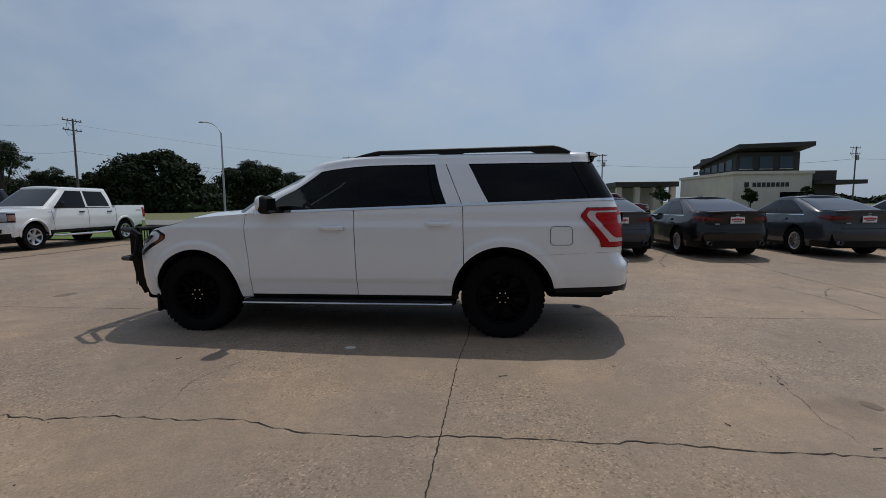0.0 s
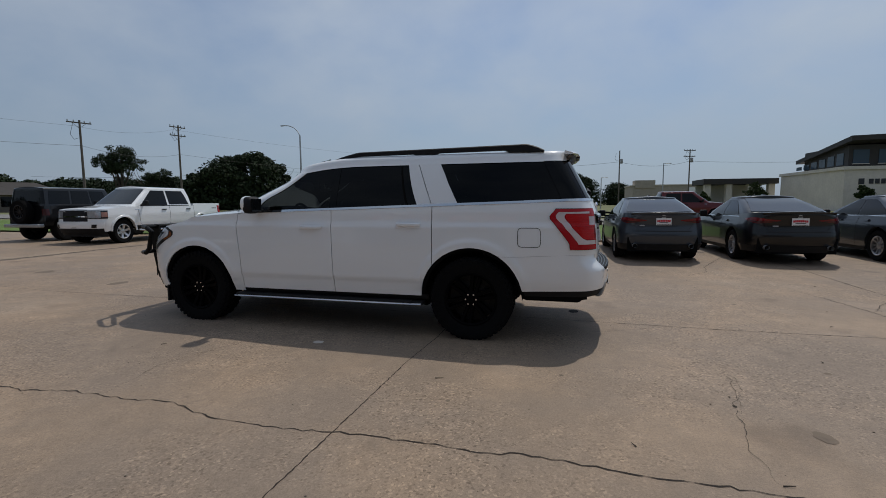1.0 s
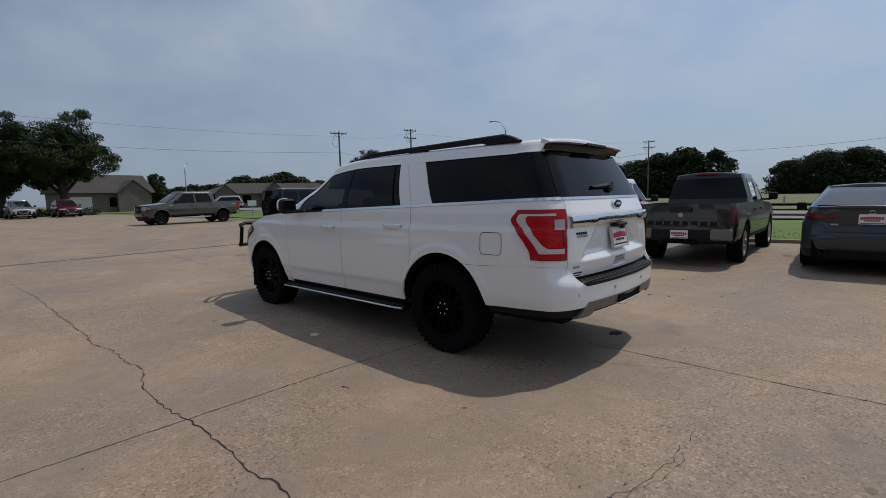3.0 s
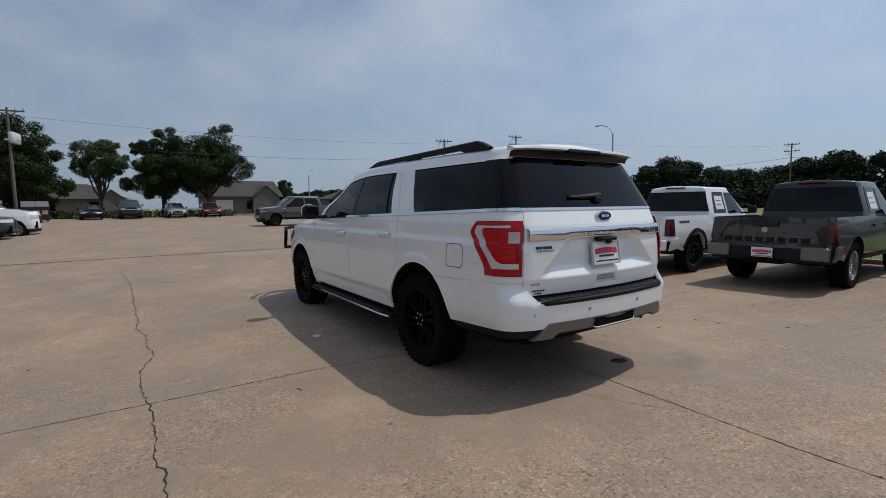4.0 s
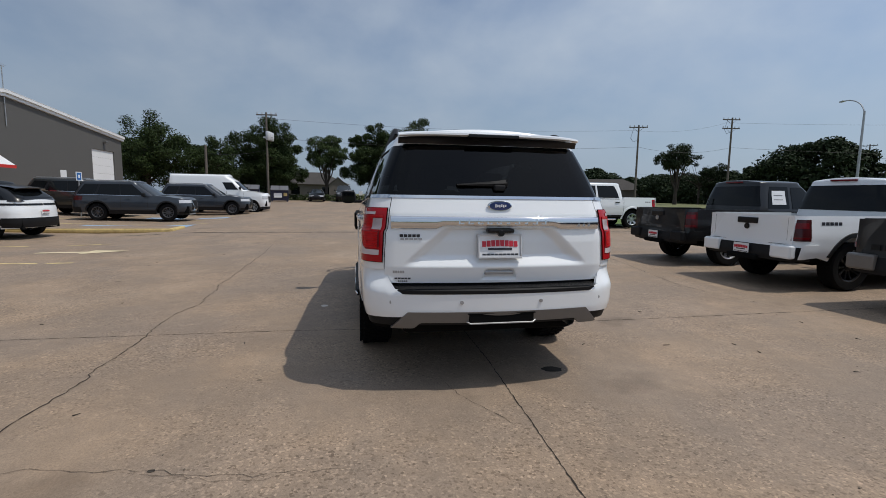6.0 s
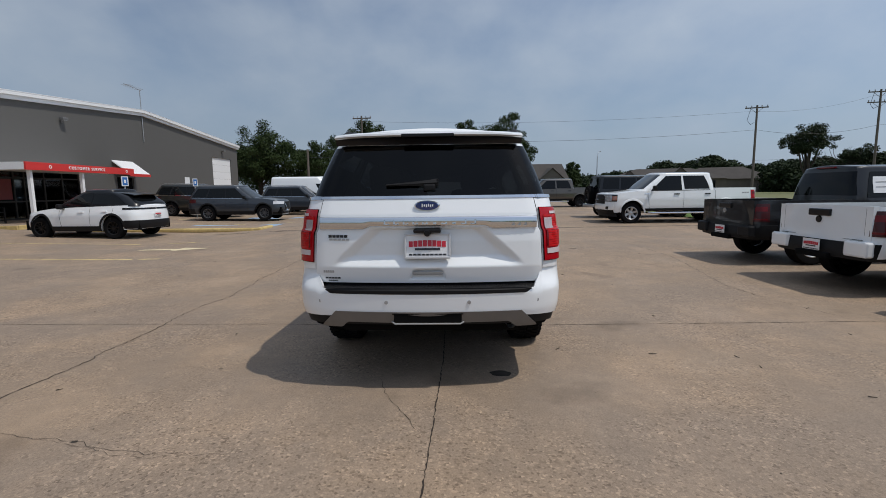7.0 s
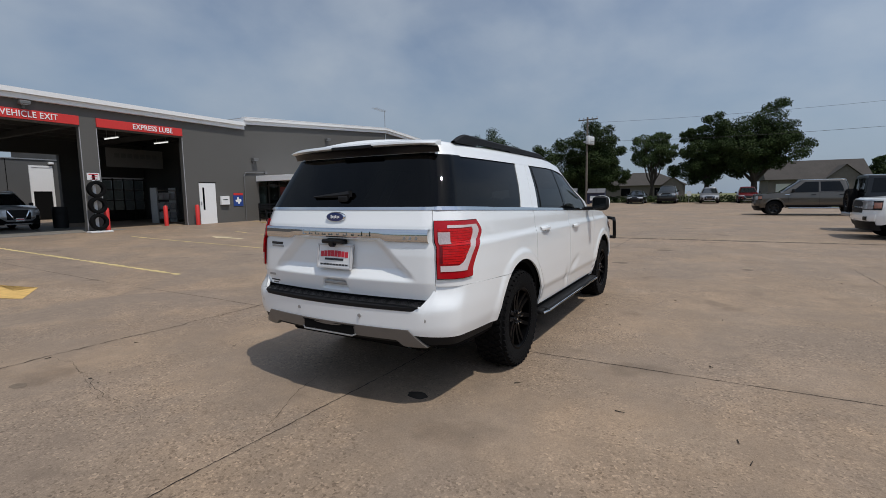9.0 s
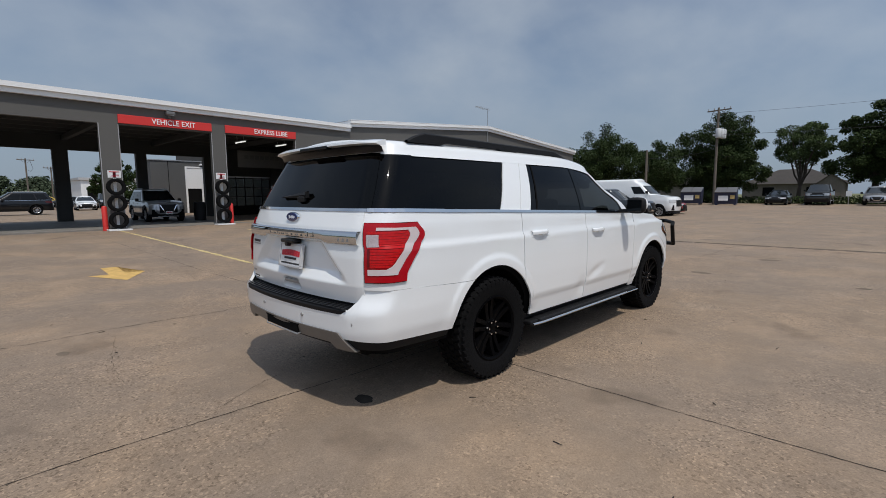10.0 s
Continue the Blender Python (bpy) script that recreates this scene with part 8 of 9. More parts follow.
def tree(x, y, h, w, seed, lobes=9, leaves=5200, size=0.22, trunk=0.30, low=0.25, material=None, label="", openness=0.5, lean=0.0):
    rnd = random.Random(seed)
    t = empty("tree", pose(x, y, gz(x, y) - 0.05), label or "broad dark green oak tree with spreading limbs", "tree", "trees round the lot")
    bm, lf = bmesh.new(), Leaves(seed)
    fork = h * rnd.uniform(0.16, 0.24)
    top = limb(bm, (0, 0, 0), (lean * fork, rnd.uniform(-0.2, 0.2), fork), trunk, trunk * 0.75, rnd, 4)
    per = max(60, leaves * 4 // lobes // 3)
    size *= 0.60
    for i in range(lobes):
        a = 2 * math.pi * i / lobes * 1.0 + rnd.uniform(-0.35, 0.35)
        ring = 0.25 + 0.75 * ((i * 0.618) % 1)
        rr = w / 2 * 0.66 * ring
        z = h * (low + 0.14) + (h * 0.86 - h * (low + 0.14)) * ((i * 0.382 + 0.2) % 1) * (1.1 - 0.45 * ring)
        c = Vector((rr * math.cos(a) + lean * z * 0.3, rr * math.sin(a), z))
        mid = top.lerp(c, 0.55) + Vector((0, 0, 0.1 * h * rnd.random()))
        limb(bm, top, mid, trunk * 0.5, trunk * 0.28, rnd, 4)
        limb(bm, mid, c, trunk * 0.28, trunk * 0.08, rnd, 3)
        R = w * rnd.uniform(0.125, 0.195)
        lf.add(c, (R, R, R * 0.80), per, size, openness)
        for _ in range(9):
            d = Vector((rnd.gauss(0, 1), rnd.gauss(0, 1), rnd.gauss(0, 0.7))).normalized()
            c2 = c + Vector((d.x * R * 1.3, d.y * R * 1.3, d.z * R * 1.05))
            limb(bm, c, c2, trunk * 0.07, trunk * 0.03, rnd, 2)
            lf.add(c2, (R * 0.46, R * 0.46, R * 0.36), per // 4, size * 0.9, openness * 0.5)
    part("trunk", bm, M_bark, t)
    lf.lay("crown", material or M_leaf, t)
    return t


tree(-61.5, 13.4, 11.6, 10.4, 11, 12, 15200, 0.173, 0.42, 0.22, label="large spreading oak with gaps in its dark crown", lean=0.0)
tree(-62.5, 8.6, 11.2, 8.2, 12, 10, 12800, 0.173, 0.36, 0.10)
tree(-62.5, 2.4, 10.0, 6.6, 13, 8, 6460, 0.144, 0.24, 0.34, M_leaf3, "light leafy tree with bare lower twigs")
tree(-59.5, -4.9, 10.6, 10.5, 14, 14, 19500, 0.173, 0.38, 0.04)
tree(-52.5, -9.6, 7.0, 7.5, 15, 8, 8800, 0.158, 0.28, 0.12)
tree(-51.0, -15.6, 8.1, 10.5, 16, 11, 12350, 0.166, 0.34, 0.25)
tree(-90, 30.5, 6.2, 7.5, 17, 7, 4940, 0.216, 0.26, 0.18)
tree(-62.0, 57.0, 10.6, 7.5, 18, 8, 2600, 0.202, 0.34, 0.40, M_leaf2, "open feathery tree against the sky", 0.4)
tree(-15.6, -76.0, 7.9, 7.2, 27, 9, 7200, 0.20, 0.30, 0.06, label="dense dark green tree beyond the back lot")
tree(-66.0, 67.0, 7.0, 7.0, 19, 8, 3600, 0.202, 0.30, 0.3, M_leaf2)


def tree_belt(name, spots, seed, size, label, material=None, dense=1.0):
    """A far belt of trees: one uneven mass of leaf clumps with a ragged top."""
    rnd = random.Random(seed)
    lf = Leaves(seed)
    for x, y, h, w in spots:
        n = int(max(300, 560 * w * h / 60) * dense)
        lf.add((x, y, h * 0.34), (w * 0.56, w * 0.42, h * 0.38), n, size * 1.5, 0.25)
        lf.add((x, y, h * 0.12), (w * 0.62, w * 0.35, h * 0.16), n // 2, size * 1.4, 0.1)
        for _ in range(11):
            a, k = rnd.uniform(0, 6.28), rnd.uniform(0.1, 0.9)
            r = w * rnd.uniform(0.12, 0.27)
            c = (x + math.cos(a) * w * 0.45 * k, y + math.sin(a) * w * 0.42 * k, h * (0.95 - 0.38 * k * k) - r * 0.7)
            lf.add(c, (r, r, r * 0.75), n // 5, size, 0.4)
    return tagged(lf.lay(name, material or M_leaf2), label, "trees", kind="stuff")


def polar(az, d, x=0.0, y=0.0):
    return x + d * math.cos(radians(az)), y + d * math.sin(radians(az))


belt_rnd = random.Random(5)
spots = []
for az, d, h, w in ((133, 95, 6.6, 8), (130.6, 92, 7.2, 7), (128.0, 90, 10.2, 9), (125.2, 90, 11.4, 10), (122.6, 92, 9.4, 6), (120.6, 104, 6.2, 7), (118.6, 108, 9.8, 7), (116.4, 110, 11.8, 9), (114.5, 112, 10.8, 9), (112, 118, 9.8, 10), (109.5, 125, 9.5, 11), (107, 130, 10.0, 12),
                    (104.5, 112, 10.2, 9), (102, 110, 11.0, 9), (99.5, 114, 10.4, 9), (97.8, 150, 5.6, 8), (93.6, 165, 10.0, 10), (91.2, 168, 12.6, 15), (88.6, 170, 12.8, 15), (86.6, 172, 10.5, 10), (83.2, 190, 9.0, 11), (81, 220, 8.0, 13), (137, 105, 7.0, 10), (140, 110, 7.0, 10)):
    x, y = polar(az, d)
    spots.append((x, y, h, w))
tree_belt("tree_belt", spots, 31, 0.21, "dark belt of oaks beyond the road", dense=3.6)
spots = []
for i in range(26):
    az = 139 + i * 1.05
    d = 210 + belt_rnd.uniform(-20, 30)
    x, y = polar(az, d)
    spots.append((x, y, (8.2 + 5.8 * math.exp(-((az - 149.8) / 3.6) ** 2) + (2.2 if az < 146 else 0)) + belt_rnd.uniform(-0.6, 0.8), 17))
tree_belt("tree_belt", spots, 32, 0.45, "distant tree line behind the houses", dense=1.5)
spots = [(x, -132 - 14 * belt_rnd.random(), belt_rnd.uniform(5.0, 8.0), 12) for x in range(-110, 60, 8)]
tree_belt("tree_belt", spots, 33, 0.26, "tree line behind the service building, haze put into its leaf colour", M_leaf4, 2.6)
spots = [(*polar(az, 260), belt_rnd.uniform(7, 10) if az < 35 else belt_rnd.uniform(3.5, 5), 22) for az in range(-60, 70, 5)]
tree_belt("tree_belt", spots, 34, 1.0, "distant trees beyond the street")
for az, d, h in ((121.5, 100, 9.5), (135.5, 92, 8.0)):
    x, y = polar(az, d)
    bm = bmesh.new()
    q = random.Random(int(az))
    t_ = limb(bm, (x, y, 0), (x, y, h * 0.45), 0.2, 0.15, q)
    for i in range(26):
        a, e = q.uniform(0, 6.28), q.uniform(0.4, 1.3)
        L = q.uniform(0.25, 0.5) * h
        limb(bm, t_ + Vector((0, 0, q.uniform(-0.1, 0.15) * h)), t_ + Vector((math.cos(a) * math.cos(e) * L, math.sin(a) * math.cos(e) * L, math.sin(e) * L)), 0.06, 0.02, q, 4, 0.5)
    tagged(link_mesh("bare_tree", bm, M_bark), "bare grey tree standing among the oaks", "tree")
# low hedge behind the far row of cars
lf = Leaves(77)
for i in range(22):
    lf.add((-59.3 + belt_rnd.uniform(-0.5, 0.5), -9 + 1.15 * i, gz(-57, 0) + 0.35), (0.9, 0.9, 0.55), 420, 0.09, 0.4)
tagged(lf.lay("hedge", M_leaf), "low unclipped hedge behind the parked row", "hedge", kind="stuff")


# ---- poles, wires and lamps ----
def utility_pole(x, y, h, arms=1, can=False, white_box=False, yaw=0.0, label="weathered wooden utility pole with crossarms"):
    p = empty("utility_pole", pose(x, y, gz(x, y) - 0.1, 0, 0, yaw), label, "pole", "utility poles")
    bm = bmesh.new()
    tube(bm, (0, 0, 0), (0, 0, h), 0.15, 0.10, 12)
    part("post", bm, M_wood, p)
    for k in range(arms):
        z = h - 0.25 - 1.15 * k
        bm = bmesh.new()
        box(bm, -1.15, 0.10, z - 0.06, 1.15, 0.20, z + 0.06)
        tube(bm, (-0.7, 0.15, z), (0, 0.12, z - 0.6), 0.02, seg=6)
        tube(bm, (0.7, 0.15, z), (0, 0.12, z - 0.6), 0.02, seg=6)
        part("crossarm", bm, M_wood, p)
        for s in (-1.05, -0.5, 0.5, 1.05):
            bm = bmesh.new()
            lathe(bm, [(0.0, 0.22), (0.05, 0.20), (0.06, 0.12), (0.04, 0.10), (0.06, 0.04), (0.03, 0.0)], 8, "Z", (s, 0.15, z + 0.06))
            part("insulator", bm, M_insul, p)
    bm = bmesh.new()
    tube_path(bm, [(-0.6, 0.1, h - 0.4), (-0.9, 0.1, h - 1.6), (-0.55, 0.1, h - 2.1), (-0.15, 0.1, h - 1.9)], 0.02, 5)
    part("jumper_cable", bm, M_wire, p)
    if can:
        bm = bmesh.new()
        lathe(bm, [(0.0, 0.95), (0.2, 0.93), (0.26, 0.85), (0.26, 0.05), (0.22, 0.0), (0, 0)], 14, "Z", (0.42, 0, h - 2.6))
        bmesh.ops.recalc_face_normals(bm, faces=bm.faces)
        part("transformer", bm, M_insul, p)
    if white_box:
        bm = bmesh.new()
        for k in range(3):
            lathe(bm, [(0.0, 0.95), (0.2, 0.93), (0.25, 0.85), (0.25, 0.05), (0.22, 0.0), (0, 0)], 12, "Z", (0.35, -0.62 + 0.62 * k, h - 3.1))
        box(bm, -0.1, -0.8, h - 2.9, 0.2, 0.8, h - 2.75)
        bmesh.ops.recalc_face_normals(bm, faces=bm.faces)
        part("transformer_bank", bm, surface("pale grey transformer paint", (0.55, 0.56, 0.57), 0.4), p, "three pale grey transformer cans")
    return p


utility_pole(-50.1, 55.6, 11.95, 2, yaw=78)
utility_pole(-50.1, 41.7, 10.35, 1, yaw=70)
utility_pole(-52.5, -3.7, 10.0, 1, white_box=True, yaw=80, label="wooden utility pole with pale transformer cans")
for x, y, h, a, c in ((13.0, 102.5, 11.7, 0, True), (26.4, 104, 11.7, 2, True), (-28.4, 102, 11.7, 2, False), (73, 98, 11.8, 2, True), (-66, 101, 11.6, 2, False), (-7.6, -95, 8.0, 1, False), (-11.2, -98, 6.9, 1, False), (-46.5, -8.6, 5.6, 0, False)):
    utility_pole(x, y, h, a, c, yaw=12)


def wire(points, sag, r=0.022, label="black overhead cable sagging between poles"):
    bm, rows = bmesh.new(), []
    for p, q in zip(points, points[1:]):
        p, q = Vector(p), Vector(q)
        n = 14
        pts = [p.lerp(q, i / n) - Vector((0, 0, sag * 4 * (i / n) * (1 - i / n))) for i in range(n + 1)]
        side = (q - p).cross(Vector((0, 0, 1))).normalized()
        rows += [[c + (side * math.cos(k * 2 * math.pi / 5) + Vector((0, 0, math.sin(k * 2 * math.pi / 5)))) * r for k in range(6)] for c in pts]
    grid_faces(bm, rows)
    bmesh.ops.remove_doubles(bm, verts=bm.verts, dist=1e-4)
    tagged(link_mesh("overhead_cable", bm, M_wire), label, "cable", "overhead cables")


wire([(-52.3, -3.7, 7.6), (-50.0, 41.7, 7.9), (-50.0, 55.6, 8.3), (-28.4, 102, 7.4)], 0.7, 0.014)
wire([(-52.3, -3.5, 9.7), (-50.9, 41.7, 10.1), (-51, 55.6, 11.7), (-28.9, 102, 11.4)], 0.6, 0.010)
wire([(-140, 100, 9.4), (-66, 101, 9.4), (-28.4, 102, 9.3), (13.0, 102.5, 9.4), (26.4, 104, 9.3), (73, 98, 9.4), (150, 92, 9.4)], 0.9, 0.022)
wire([(-52.5, -3.9, 6.2), (-46.5, -8.6, 5.2)], 0.3, 0.012)


def street_lamp(x, y, h, yaw, reach=2.4, label="tall galvanised street lamp with curved arm"):
    s = empty("street_lamp", pose(x, y, gz(x, y) - 0.05, 0, 0, yaw), label, "street lamp", "street lamps")
    bm = bmesh.new()
    tube(bm, (0, 0, 0), (0, 0, h), 0.11, 0.07, 12)
    part("post", bm, M_steel, s)
    bm = bmesh.new()
    pts = [(reach * t, 0, h - 0.05) for t in (0.0, 1.0)] if reach < 1 else [(reach * (1 - math.cos(t * 1.45)) * 1.13, 0, h - 0.3 + reach * 0.62 * math.sin(t * 1.5)) for t in [i / 10 for i in range(11)]]
    tube_path(bm, pts, 0.045, 8)
    part("arm", bm, M_steel, s)
    x1, _, z1 = pts[-1]
    part("lamp_head", box_bm(x1 - 0.05, -0.12, z1 - 0.05, x1 + 0.42, 0.12, z1 + 0.06, bevel=0.04), M_steel, s)


street_lamp(-24.1, 42.9, 8.0, 160)
street_lamp(-88, 36, 7.2, 150)
street_lamp(18.3, 87.4, 7.8, 0, 0.8)
street_lamp(9.0, 96, 6.0, 0, 0.8)


# ---- houses and shops ----
M_brick = surface("tan brick wall", (0.13, 0.11, 0.095), 0.85, vary=0.25, grain=6, bump=0.4, bump_scale=14)
M_siding = surface("pale siding", (0.55, 0.54, 0.50), 0.7, vary=0.08)
M_shingle = surface("grey brown shingles", (0.050, 0.043, 0.038), 0.9, vary=0.25, grain=5, bump=0.5, bump_scale=12)
M_darkclad = surface("dark bronze cladding", (0.035, 0.030, 0.027), 0.6, vary=0.1)
M_stone = surface("cream limestone wall", (0.66, 0.60, 0.52), 0.8, vary=0.12, grain=3)
M_tanblock = surface("tan block wall", (0.40, 0.35, 0.29), 0.85, vary=0.12, grain=2)


def hip_roof(bm, x0, x1, y0, y1, z, h, over=0.5, hip=True):
    x0, x1, y0, y1 = x0 - over, x1 + over, y0 - over, y1 + over
    along_y = (y1 - y0) > (x1 - x0)
    if along_y:
        k = (x1 - x0) / 2 if hip else 0
        r = [((x0 + x1) / 2, y0 + k, z + h), ((x0 + x1) / 2, y1 - k, z + h)]
        c = [(x0, y0, z), (x1, y0, z), (x1, y1, z), (x0, y1, z)]
    else:
        k = (y1 - y0) / 2 if hip else 0
        r = [(x1 - k, (y0 + y1) / 2, z + h), (x0 + k, (y0 + y1) / 2, z + h)]
        c = [(x1, y0, z), (x1, y1, z), (x0, y1, z), (x0, y0, z)]
    v = [bm.verts.new(p) for p in c + r]
    for q in ((0, 1, 4), (1, 2, 5, 4), (2, 3, 5), (3, 0, 4, 5), (3, 2, 1, 0)):
        bm.faces.new([v[i] for i in q])
    bmesh.ops.recalc_face_normals(bm, faces=bm.faces)


def house(x, y, sx, sy, eave, rise, yaw, wall, label, windows=(), gables=(), hip=True):
    h = empty("house", pose(x, y, gz(x, y) - 0.05, 0, 0, yaw), label, "house", "houses beyond the lot")
    part("wall", box_bm(-sx / 2, -sy / 2, 0, sx / 2, sy / 2, eave), wall, h)
    bm = bmesh.new()
    hip_roof(bm, -sx / 2, sx / 2, -sy / 2, sy / 2, eave, rise, hip=hip)
    part("roof", bm, M_shingle, h)
    for gy, gw, gh in gables:
        bm = bmesh.new()
        box(bm, sx / 2 - 0.5, gy - gw / 2, 0, sx / 2 + 0.9, gy + gw / 2, eave)
        v = [bm.verts.new(p) for p in ((sx / 2 + 0.9, gy - gw / 2, eave), (sx / 2 + 0.9, gy + gw / 2, eave), (sx / 2 + 0.9, gy, eave + gh))]
        bm.faces.new(v)
        part("gable", bm, wall, h)
        bm = bmesh.new()
        for s in (-1, 1):
            v = [bm.verts.new(p) for p in ((sx / 2 + 1.2, gy + s * (gw / 2 + 0.3), eave - 0.15), (sx / 2 + 1.2, gy, eave + gh + 0.05), (sx / 2 - 3, gy, eave + gh + 0.05), (sx / 2 - 3, gy + s * (gw / 2 + 0.3), eave - 0.15))]
            bm.faces.new(v)
        part("gable_roof", bm, M_shingle, h)
    for wy, wz, ww, wh, mt in windows:
        w = part("window", box_bm(sx / 2, wy - ww / 2, wz, sx / 2 + 0.04, wy + ww / 2, wz + wh), mt, h)
    return h


house(-86, 22.4, 9, 11.5, 2.9, 2.9, 2, M_brick, "tan brick house with dark shingle roof", [(-3.5, 0.1, 2.6, 2.2, M_siding), (0.6, 0.8, 1.2, 1.4, M_glass), (3.6, 0.1, 1.1, 2.1, M_siding)], [(3.0, 4.2, 1.9)], hip=False)
house(-82, 46, 10, 19, 2.5, 2.0, -22, M_brick, "long tan brick house with hipped roof and gables", [(-7, 0.8, 1.4, 1.4, M_glass), (-2, 0.8, 1.4, 1.4, M_glass), (7, 0.8, 1.8, 1.4, M_glass)], [(-5.5, 3.2, 1.6), (2.5, 4.0, 2.0)])
house(-91, -1.2, 9, 13, 2.6, 2.4, 4, M_brick, "brick house with brown hipped roof", [(-3, 0.8, 1.5, 1.3, M_glass), (2.5, 0.8, 1.5, 1.3, M_glass)], [(4.6, 3.2, 1.4)])
house(-94, -20, 9, 14, 2.6, 2.4, 4, M_brick, "brick house behind the trees", [(-3, 0.8, 1.5, 1.3, M_glass)])
house(-98, 66, 10, 18, 2.7, 2.6, -30, M_brick, "brown roofed house far across the road", [])

bank = empty("bank_building", pose(35.2, 68.6, 0), "cream stone building with dark slanted clerestory roof", "building")
part("wall", box_bm(0, 0, 0, 10.4, 17, 5.35), M_stone, bank)
part("parapet", box_bm(-0.2, -0.2, 5.1, 10.6, 17.2, 5.5), M_stone, bank)
part("upper_wall", box_bm(0.9, 1.2, 5.4, 9.4, 12, 8.2), M_darkclad, bank)
bm = bmesh.new()
v = [bm.verts.new(p) for p in ((0.2, -0.6, 8.55), (10.2, -0.6, 8.80), (10.2, 13, 6.9), (0.2, 13, 6.7), (0.2, -0.6, 9.15), (10.2, -0.6, 9.40), (10.2, 13, 7.4), (0.2, 13, 7.2))]
for q in ((3, 2, 1, 0), (4, 5, 6, 7), (0, 1, 5, 4), (1, 2, 6, 5), (2, 3, 7, 6), (3, 0, 4, 7)):
    bm.faces.new([v[i] for i in q])
part("slanted_roof", bm, M_darkclad, bank)
M_skyglass = tinted("blue grey window glass", (0.06, 0.09, 0.12))
for x in (2.2, 4.9, 7.6):
    w = part("window", box_bm(x - 0.85, 1.14, 5.9, x + 0.85, 1.2, 7.6), M_skyglass, bank)
    part("window_sill", box_bm(x - 0.9, 1.08, 5.82, x + 0.9, 1.2, 5.9), M_stone, w)
for k in range(6):
    part("window", box_bm(0.84, 2.2 + 2.1 * k, 5.8, 0.9, 3.7 + 2.1 * k, 7.3 - 0.2 * k), M_skyglass, bank)
part("front_window", box_bm(6.3, -0.05, 0.9, 9.4, 0.0, 2.6), M_glass, bank)
part("annex", box_bm(10.4, 0.1, 0, 13.6, 12, 5.5), M_darkclad, bank)
part("annex_canopy", box_bm(10.6, -1.6, 3.6, 16.4, 8, 4.15), M_darkclad, bank)
bm = bmesh.new()
for i in range(8):
    box(bm, 2.6 + 0.62 * i, -0.06, 3.35, 3.05 + 0.62 * i, 0.0, 3.95)
part("dark_bars", bm, M_plateblack, bank)
part("emblem", box_bm(1.5, -0.06, 3.3, 2.1, 0.0, 4.0), M_plateblack, bank)
dt = empty("drive_through", pose(24.5, 87.0, 0), "flat dark canopy on pale columns", "canopy")
part("roof", box_bm(0, 0, 4.1, 11.0, 7, 5.0), M_darkclad, dt)
for x in (0.8, 4.0, 7.2, 10.2):
    part("column", box_bm(x - 0.45, 0.4, 0, x + 0.45, 1.4, 4.1), M_stone, dt)
part("back_wall", box_bm(0.5, 6.5, 0, 10.8, 7.0, 4.1), M_siding, dt)
for x, y, h in ((30.0, 80, 4.6), (36.0, 65.5, 3.4), (43.0, 65.0, 3.6), (24.0, 84, 3.0)):
    tree(x, y, h, h * 0.75, int(x * 3), 6, 700, 0.20, 0.08, 0.3, label="small young street tree")
st = empty("shop_building", pose(18.5, 122, 0), "low tan block shop with stepped parapet", "building")
part("wall", box_bm(0, 0, 0, 16, 14, 5.1), M_tanblock, st)
part("raised_parapet", box_bm(0.5, -0.3, 4.6, 5.0, 4, 6.4), M_tanblock, st)
part("cornice", box_bm(-0.2, -0.2, 5.1, 16.2, 14.2, 5.35), M_stone, st)
part("sign_panel", box_bm(12.2, -0.15, 2.4, 14.6, 0.0, 4.6), M_signwhite, st)
part("sign_stripe", box_bm(12.7, -0.2, 2.9, 14.1, -0.15, 3.5), M_signred, st)
part("shop_window", box_bm(5.6, -0.06, 0.6, 11.4, 0.0, 2.8), M_glass, st)
# far sheds beyond the back lot
wh = empty("warehouse", pose(-39.5, -100, 0.4), "long white metal warehouse far behind", "building")
part("wall", box_bm(0, 0, 0, 26, 12, 4.2), M_whitemetal, wh)
part("roof", box_bm(-0.3, -0.3, 4.2, 26.3, 12.3, 4.6), M_roofing, wh)
part("door", box_bm(22.4, 12.0, 0, 25.2, 12.06, 3.0), M_dark, wh)
part("door", box_bm(9, 12.0, 0, 13, 12.06, 3.4), M_dark, wh)

# ---- more parked vehicles ----
parked("sedan", -56.1, 1.6, 0, BLACK, "dark sedan facing out in the far row", "car", "cars in the far row")
parked("fullpickup", -57.2, 4.8, 0, GUN, "dark pickup with bright grille in the far row", "pickup truck", "cars in the far row", rim=M_alloy)
parked("crossover", -56.3, 8.9, 0, SILVER, "silver crossover in the far row", "car", "cars in the far row")
parked("crossover", -56.8, 12.4, 0, RED, "dark red crossover in the far row", "car", "cars in the far row")
parked("sedan", -31.4, -4.3, 90, paint("bright red paint", (0.30, 0.012, 0.012)), "bright red car beside the white van", "car", "cars beside the building")
make_vehicle("suv", pose(-5.15, -21.3, FZ, 0, 0, 88) @ Matrix.Diagonal((0.93, 0.93, 0.95, 1)), SILVER, "silver crossover standing in the service bay", "car", plate_front=True)
parked("suv", -2.3, -40.7, 0, BLACK, "black SUV in the back lot", "car", "cars in the back lot")
parked("sedan", -8.6, -61, 0, BLACK, "dark car in the back lot", "car", "cars in the back lot")
parked("sedan", -7.9, -54.5, 84, M_white, "white car in the back lot", "car", "cars in the back lot")
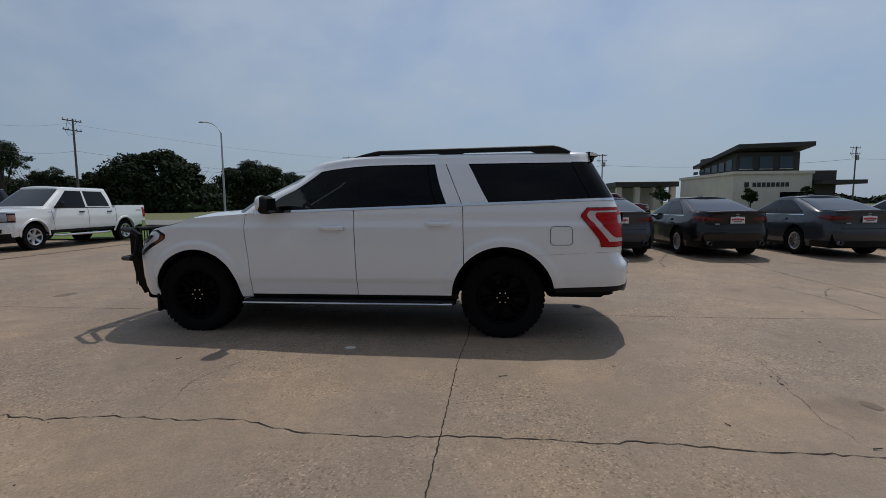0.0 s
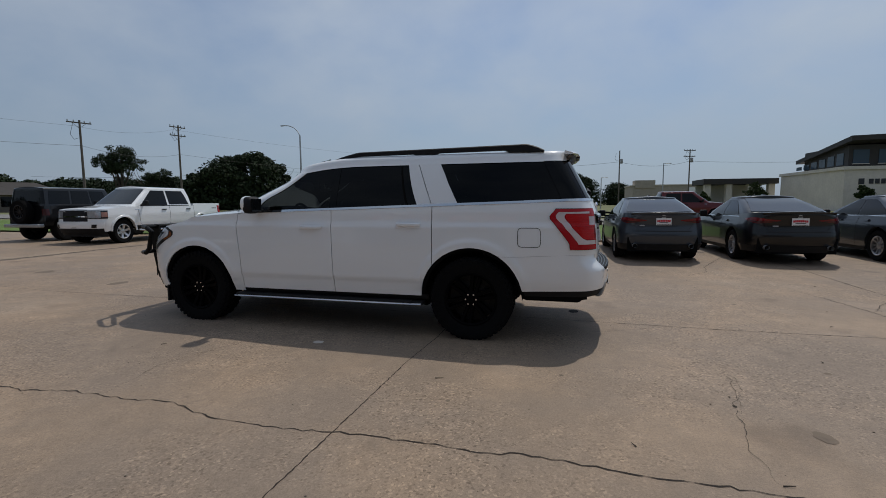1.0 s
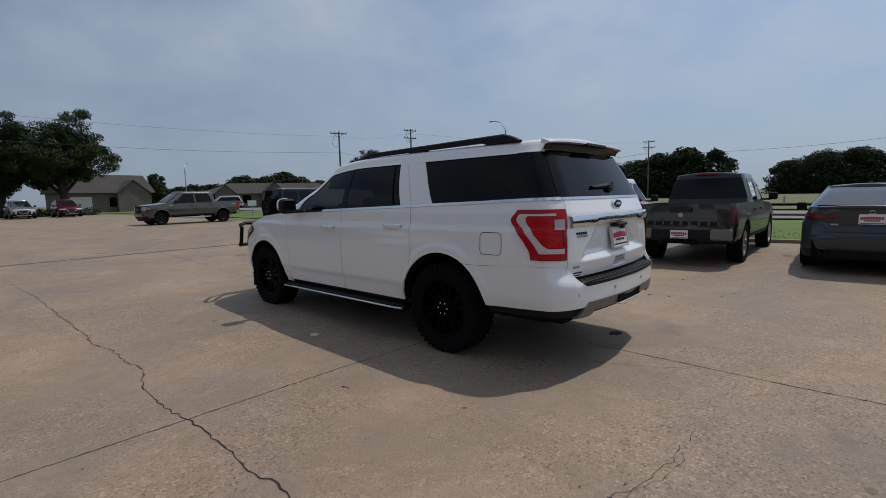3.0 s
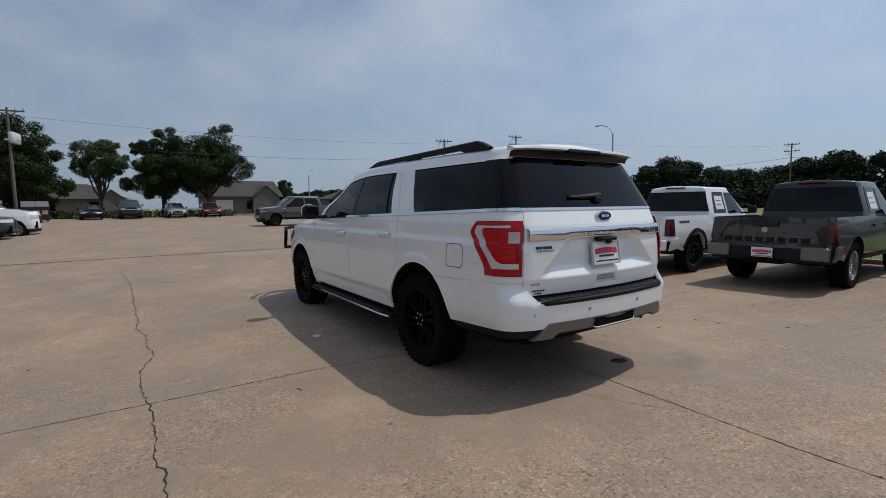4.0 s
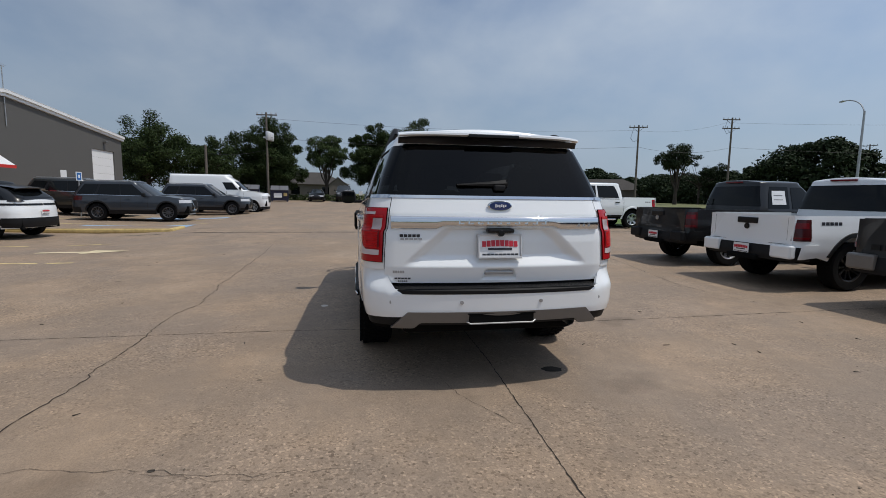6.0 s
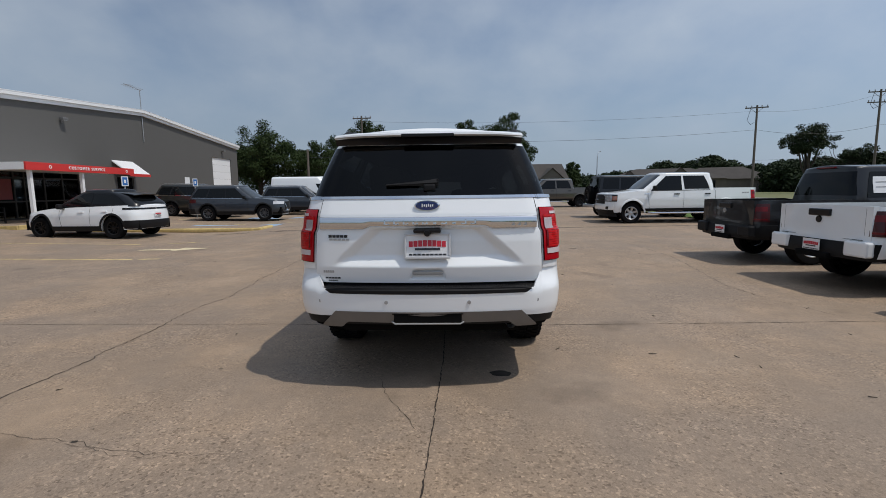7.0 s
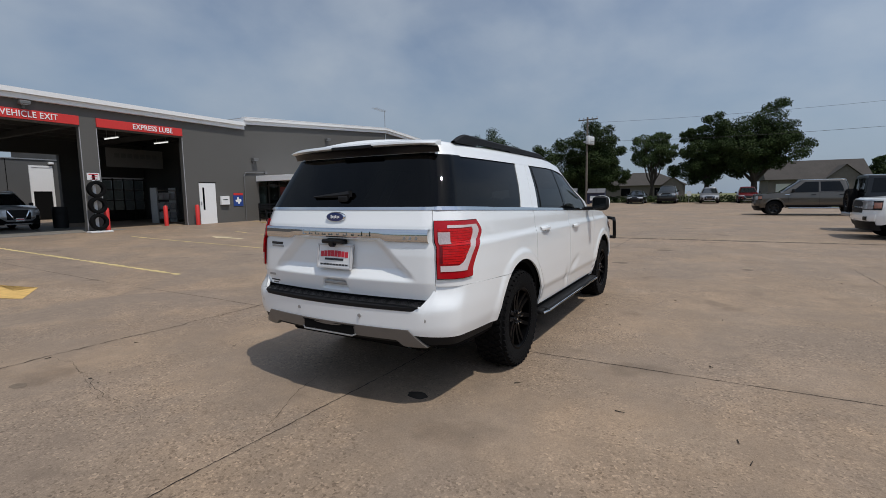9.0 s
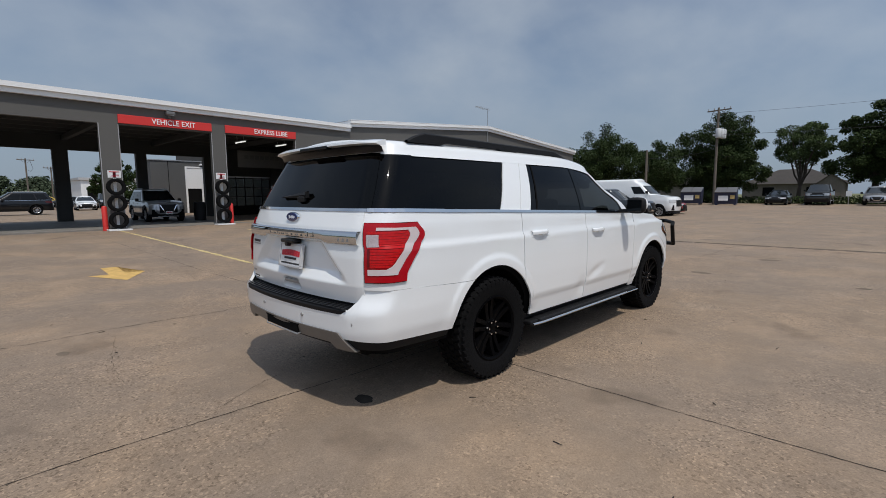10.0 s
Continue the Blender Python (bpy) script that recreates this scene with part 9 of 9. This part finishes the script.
parked("crossover", -6.4, -68, 20, paint("bright yellow paint", (0.50, 0.33, 0.03)), "yellow car among dark ones in the back lot", "car", "cars in the back lot")
parked("suv", -11.6, -63, 85, GREY, "grey SUV in the back lot", "car", "cars in the back lot")
parked("suv", -3.2, -63, 85, COAL, "charcoal SUV in the back lot", "car", "cars in the back lot")
parked("sedan", -14.5, -72, 85, SILVER, "silver car in the back lot", "car", "cars in the back lot")
parked("suv", -17.0, -78, 85, M_white, "white SUV far in the back lot", "car", "cars in the back lot")
parked("suv", -53.5, 28.2, 245, SILVER, "pale SUV on the side road", "car")
parked("fullpickup", 6.9, 34.0, 0, RED, "dark red pickup on the road", "pickup truck", rim=M_steel)
trl = empty("car_trailer", pose(-1.6, 34.0, 0.02, 0, 0, 180), "dark empty flatbed trailer with steel stakes on the road", "trailer")
part("deck", box_bm(-5.0, -1.1, 0.52, 3.6, 1.1, 0.62, bevel=0.02), M_dark, trl)
bm = bmesh.new()
tube_path(bm, [(-5.0, -0.8, 0.7), (-6.3, 0, 0.6), (-5.0, 0.8, 0.7)], 0.06, 6)
part("drawbar", bm, M_dark, trl)
for cx in (0.2, 1.2):
    for s in (-1, 1):
        wheel(trl, cx, s * 1.25, 0.38, 0.22, 0.24, "alloy5", s, False, M_steel, 20)
for x in (-4.4, -1.8, 0.8, 3.2):
    part("stake", box_bm(x - 0.04, 1.08, 0.62, x + 0.04, 1.14, 1.05), M_steel, trl)
parked("suv", 17.2, 92, 100, M_white, "white SUV parked across the road", "car", "cars across the road")
parked("sedan", 14.6, 84, 10, BLACK, "dark sedan parked across the road", "car", "cars across the road")

# ---- skips, posts, small signs ----
M_lidgrey = surface("dark grey plastic lid", (0.14, 0.14, 0.15), 0.5)
M_navy = surface("navy blue steel", (0.012, 0.018, 0.05), 0.5, vary=0.2)
for x, y in ((-50.6, -5.3), (-51.2, -2.3)):
    dm = empty("dumpster", pose(x, y, gz(x, y), 0, 0, 6), "navy blue waste container with grey lids", "dumpster", "dumpsters by the hedge")
    bm = bmesh.new()
    v = [bm.verts.new(p) for p in ((-0.7, -0.95, 0.12), (0.6, -0.95, 0.12), (0.6, 0.95, 0.12), (-0.7, 0.95, 0.12), (-0.8, -0.95, 1.7), (0.8, -0.95, 1.25), (0.8, 0.95, 1.25), (-0.8, 0.95, 1.7))]
    for q in ((3, 2, 1, 0), (4, 5, 6, 7), (0, 1, 5, 4), (1, 2, 6, 5), (2, 3, 7, 6), (3, 0, 4, 7)):
        bm.faces.new([v[i] for i in q])
    part("bin", bm, M_navy, dm)
    for s in (-0.48, 0.48):
        bm = bmesh.new()
        box(bm, -0.85, s - 0.46, -0.02, 0.92, s + 0.46, 0.04, m=Matrix.Translation((0, 0, 1.52)) @ Matrix.Rotation(0.275, 4, "Y"))
        part("lid", bm, M_lidgrey, dm)
    part("label_card", box_bm(0.72, -0.6, 0.45, 0.76, 0.25, 0.95), M_plate, dm)
    part("label_card", box_bm(0.74, 0.42, 0.62, 0.78, 0.80, 0.98), M_yellow, dm, "small yellow label card")
    for s in (-0.8, 0.8):
        part("skid", box_bm(-0.7, s - 0.08, 0.0, 0.6, s + 0.08, 0.12), M_navy, dm)


M_signblue = surface("bright blue sign", (0.02, 0.13, 0.40), 0.4, vary=0.05)


def post_sign(x, y, h, w, bh, material, yaw, label):
    p = empty("post_sign", pose(x, y, gz(x, y), 0, 0, yaw), label, "sign", "small post signs")
    bm = bmesh.new()
    tube(bm, (0, 0, 0), (0, 0, h), 0.03, seg=8)
    part("post", bm, M_steel, p)
    part("board", box_bm(0.03, -w / 2, h - bh, 0.045, w / 2, h), material, p)
    if material is M_signblue:
        part("white_border", box_bm(0.028, -w / 2 - 0.04, h - bh - 0.04, 0.038, w / 2 + 0.04, h + 0.04), M_plate, p)
        part("white_bar", box_bm(0.044, -w * 0.2, h - bh * 0.75, 0.049, w * 0.2, h - bh * 0.3), M_plate, p)


post_sign(-16.1, -8.1, 2.15, 0.20, 0.34, M_signblue, 60, "blue and white parking sign by the entrance")
post_sign(-21.6, -7.9, 2.15, 0.20, 0.34, M_signblue, 60, "blue and white parking sign on a steel post")
post_sign(-36.0, 21.5, 1.3, 0.7, 0.45, M_plate, -20, "small white notice board in the grass")
post_sign(-56.5, 6.9, 1.3, 0.45, 0.5, M_plate, 0, "small pale sign by the hedge")
post_sign(-27.5, -11.5, 2.2, 0.30, 0.5, M_plate, 45, "white parking sign by the wall")
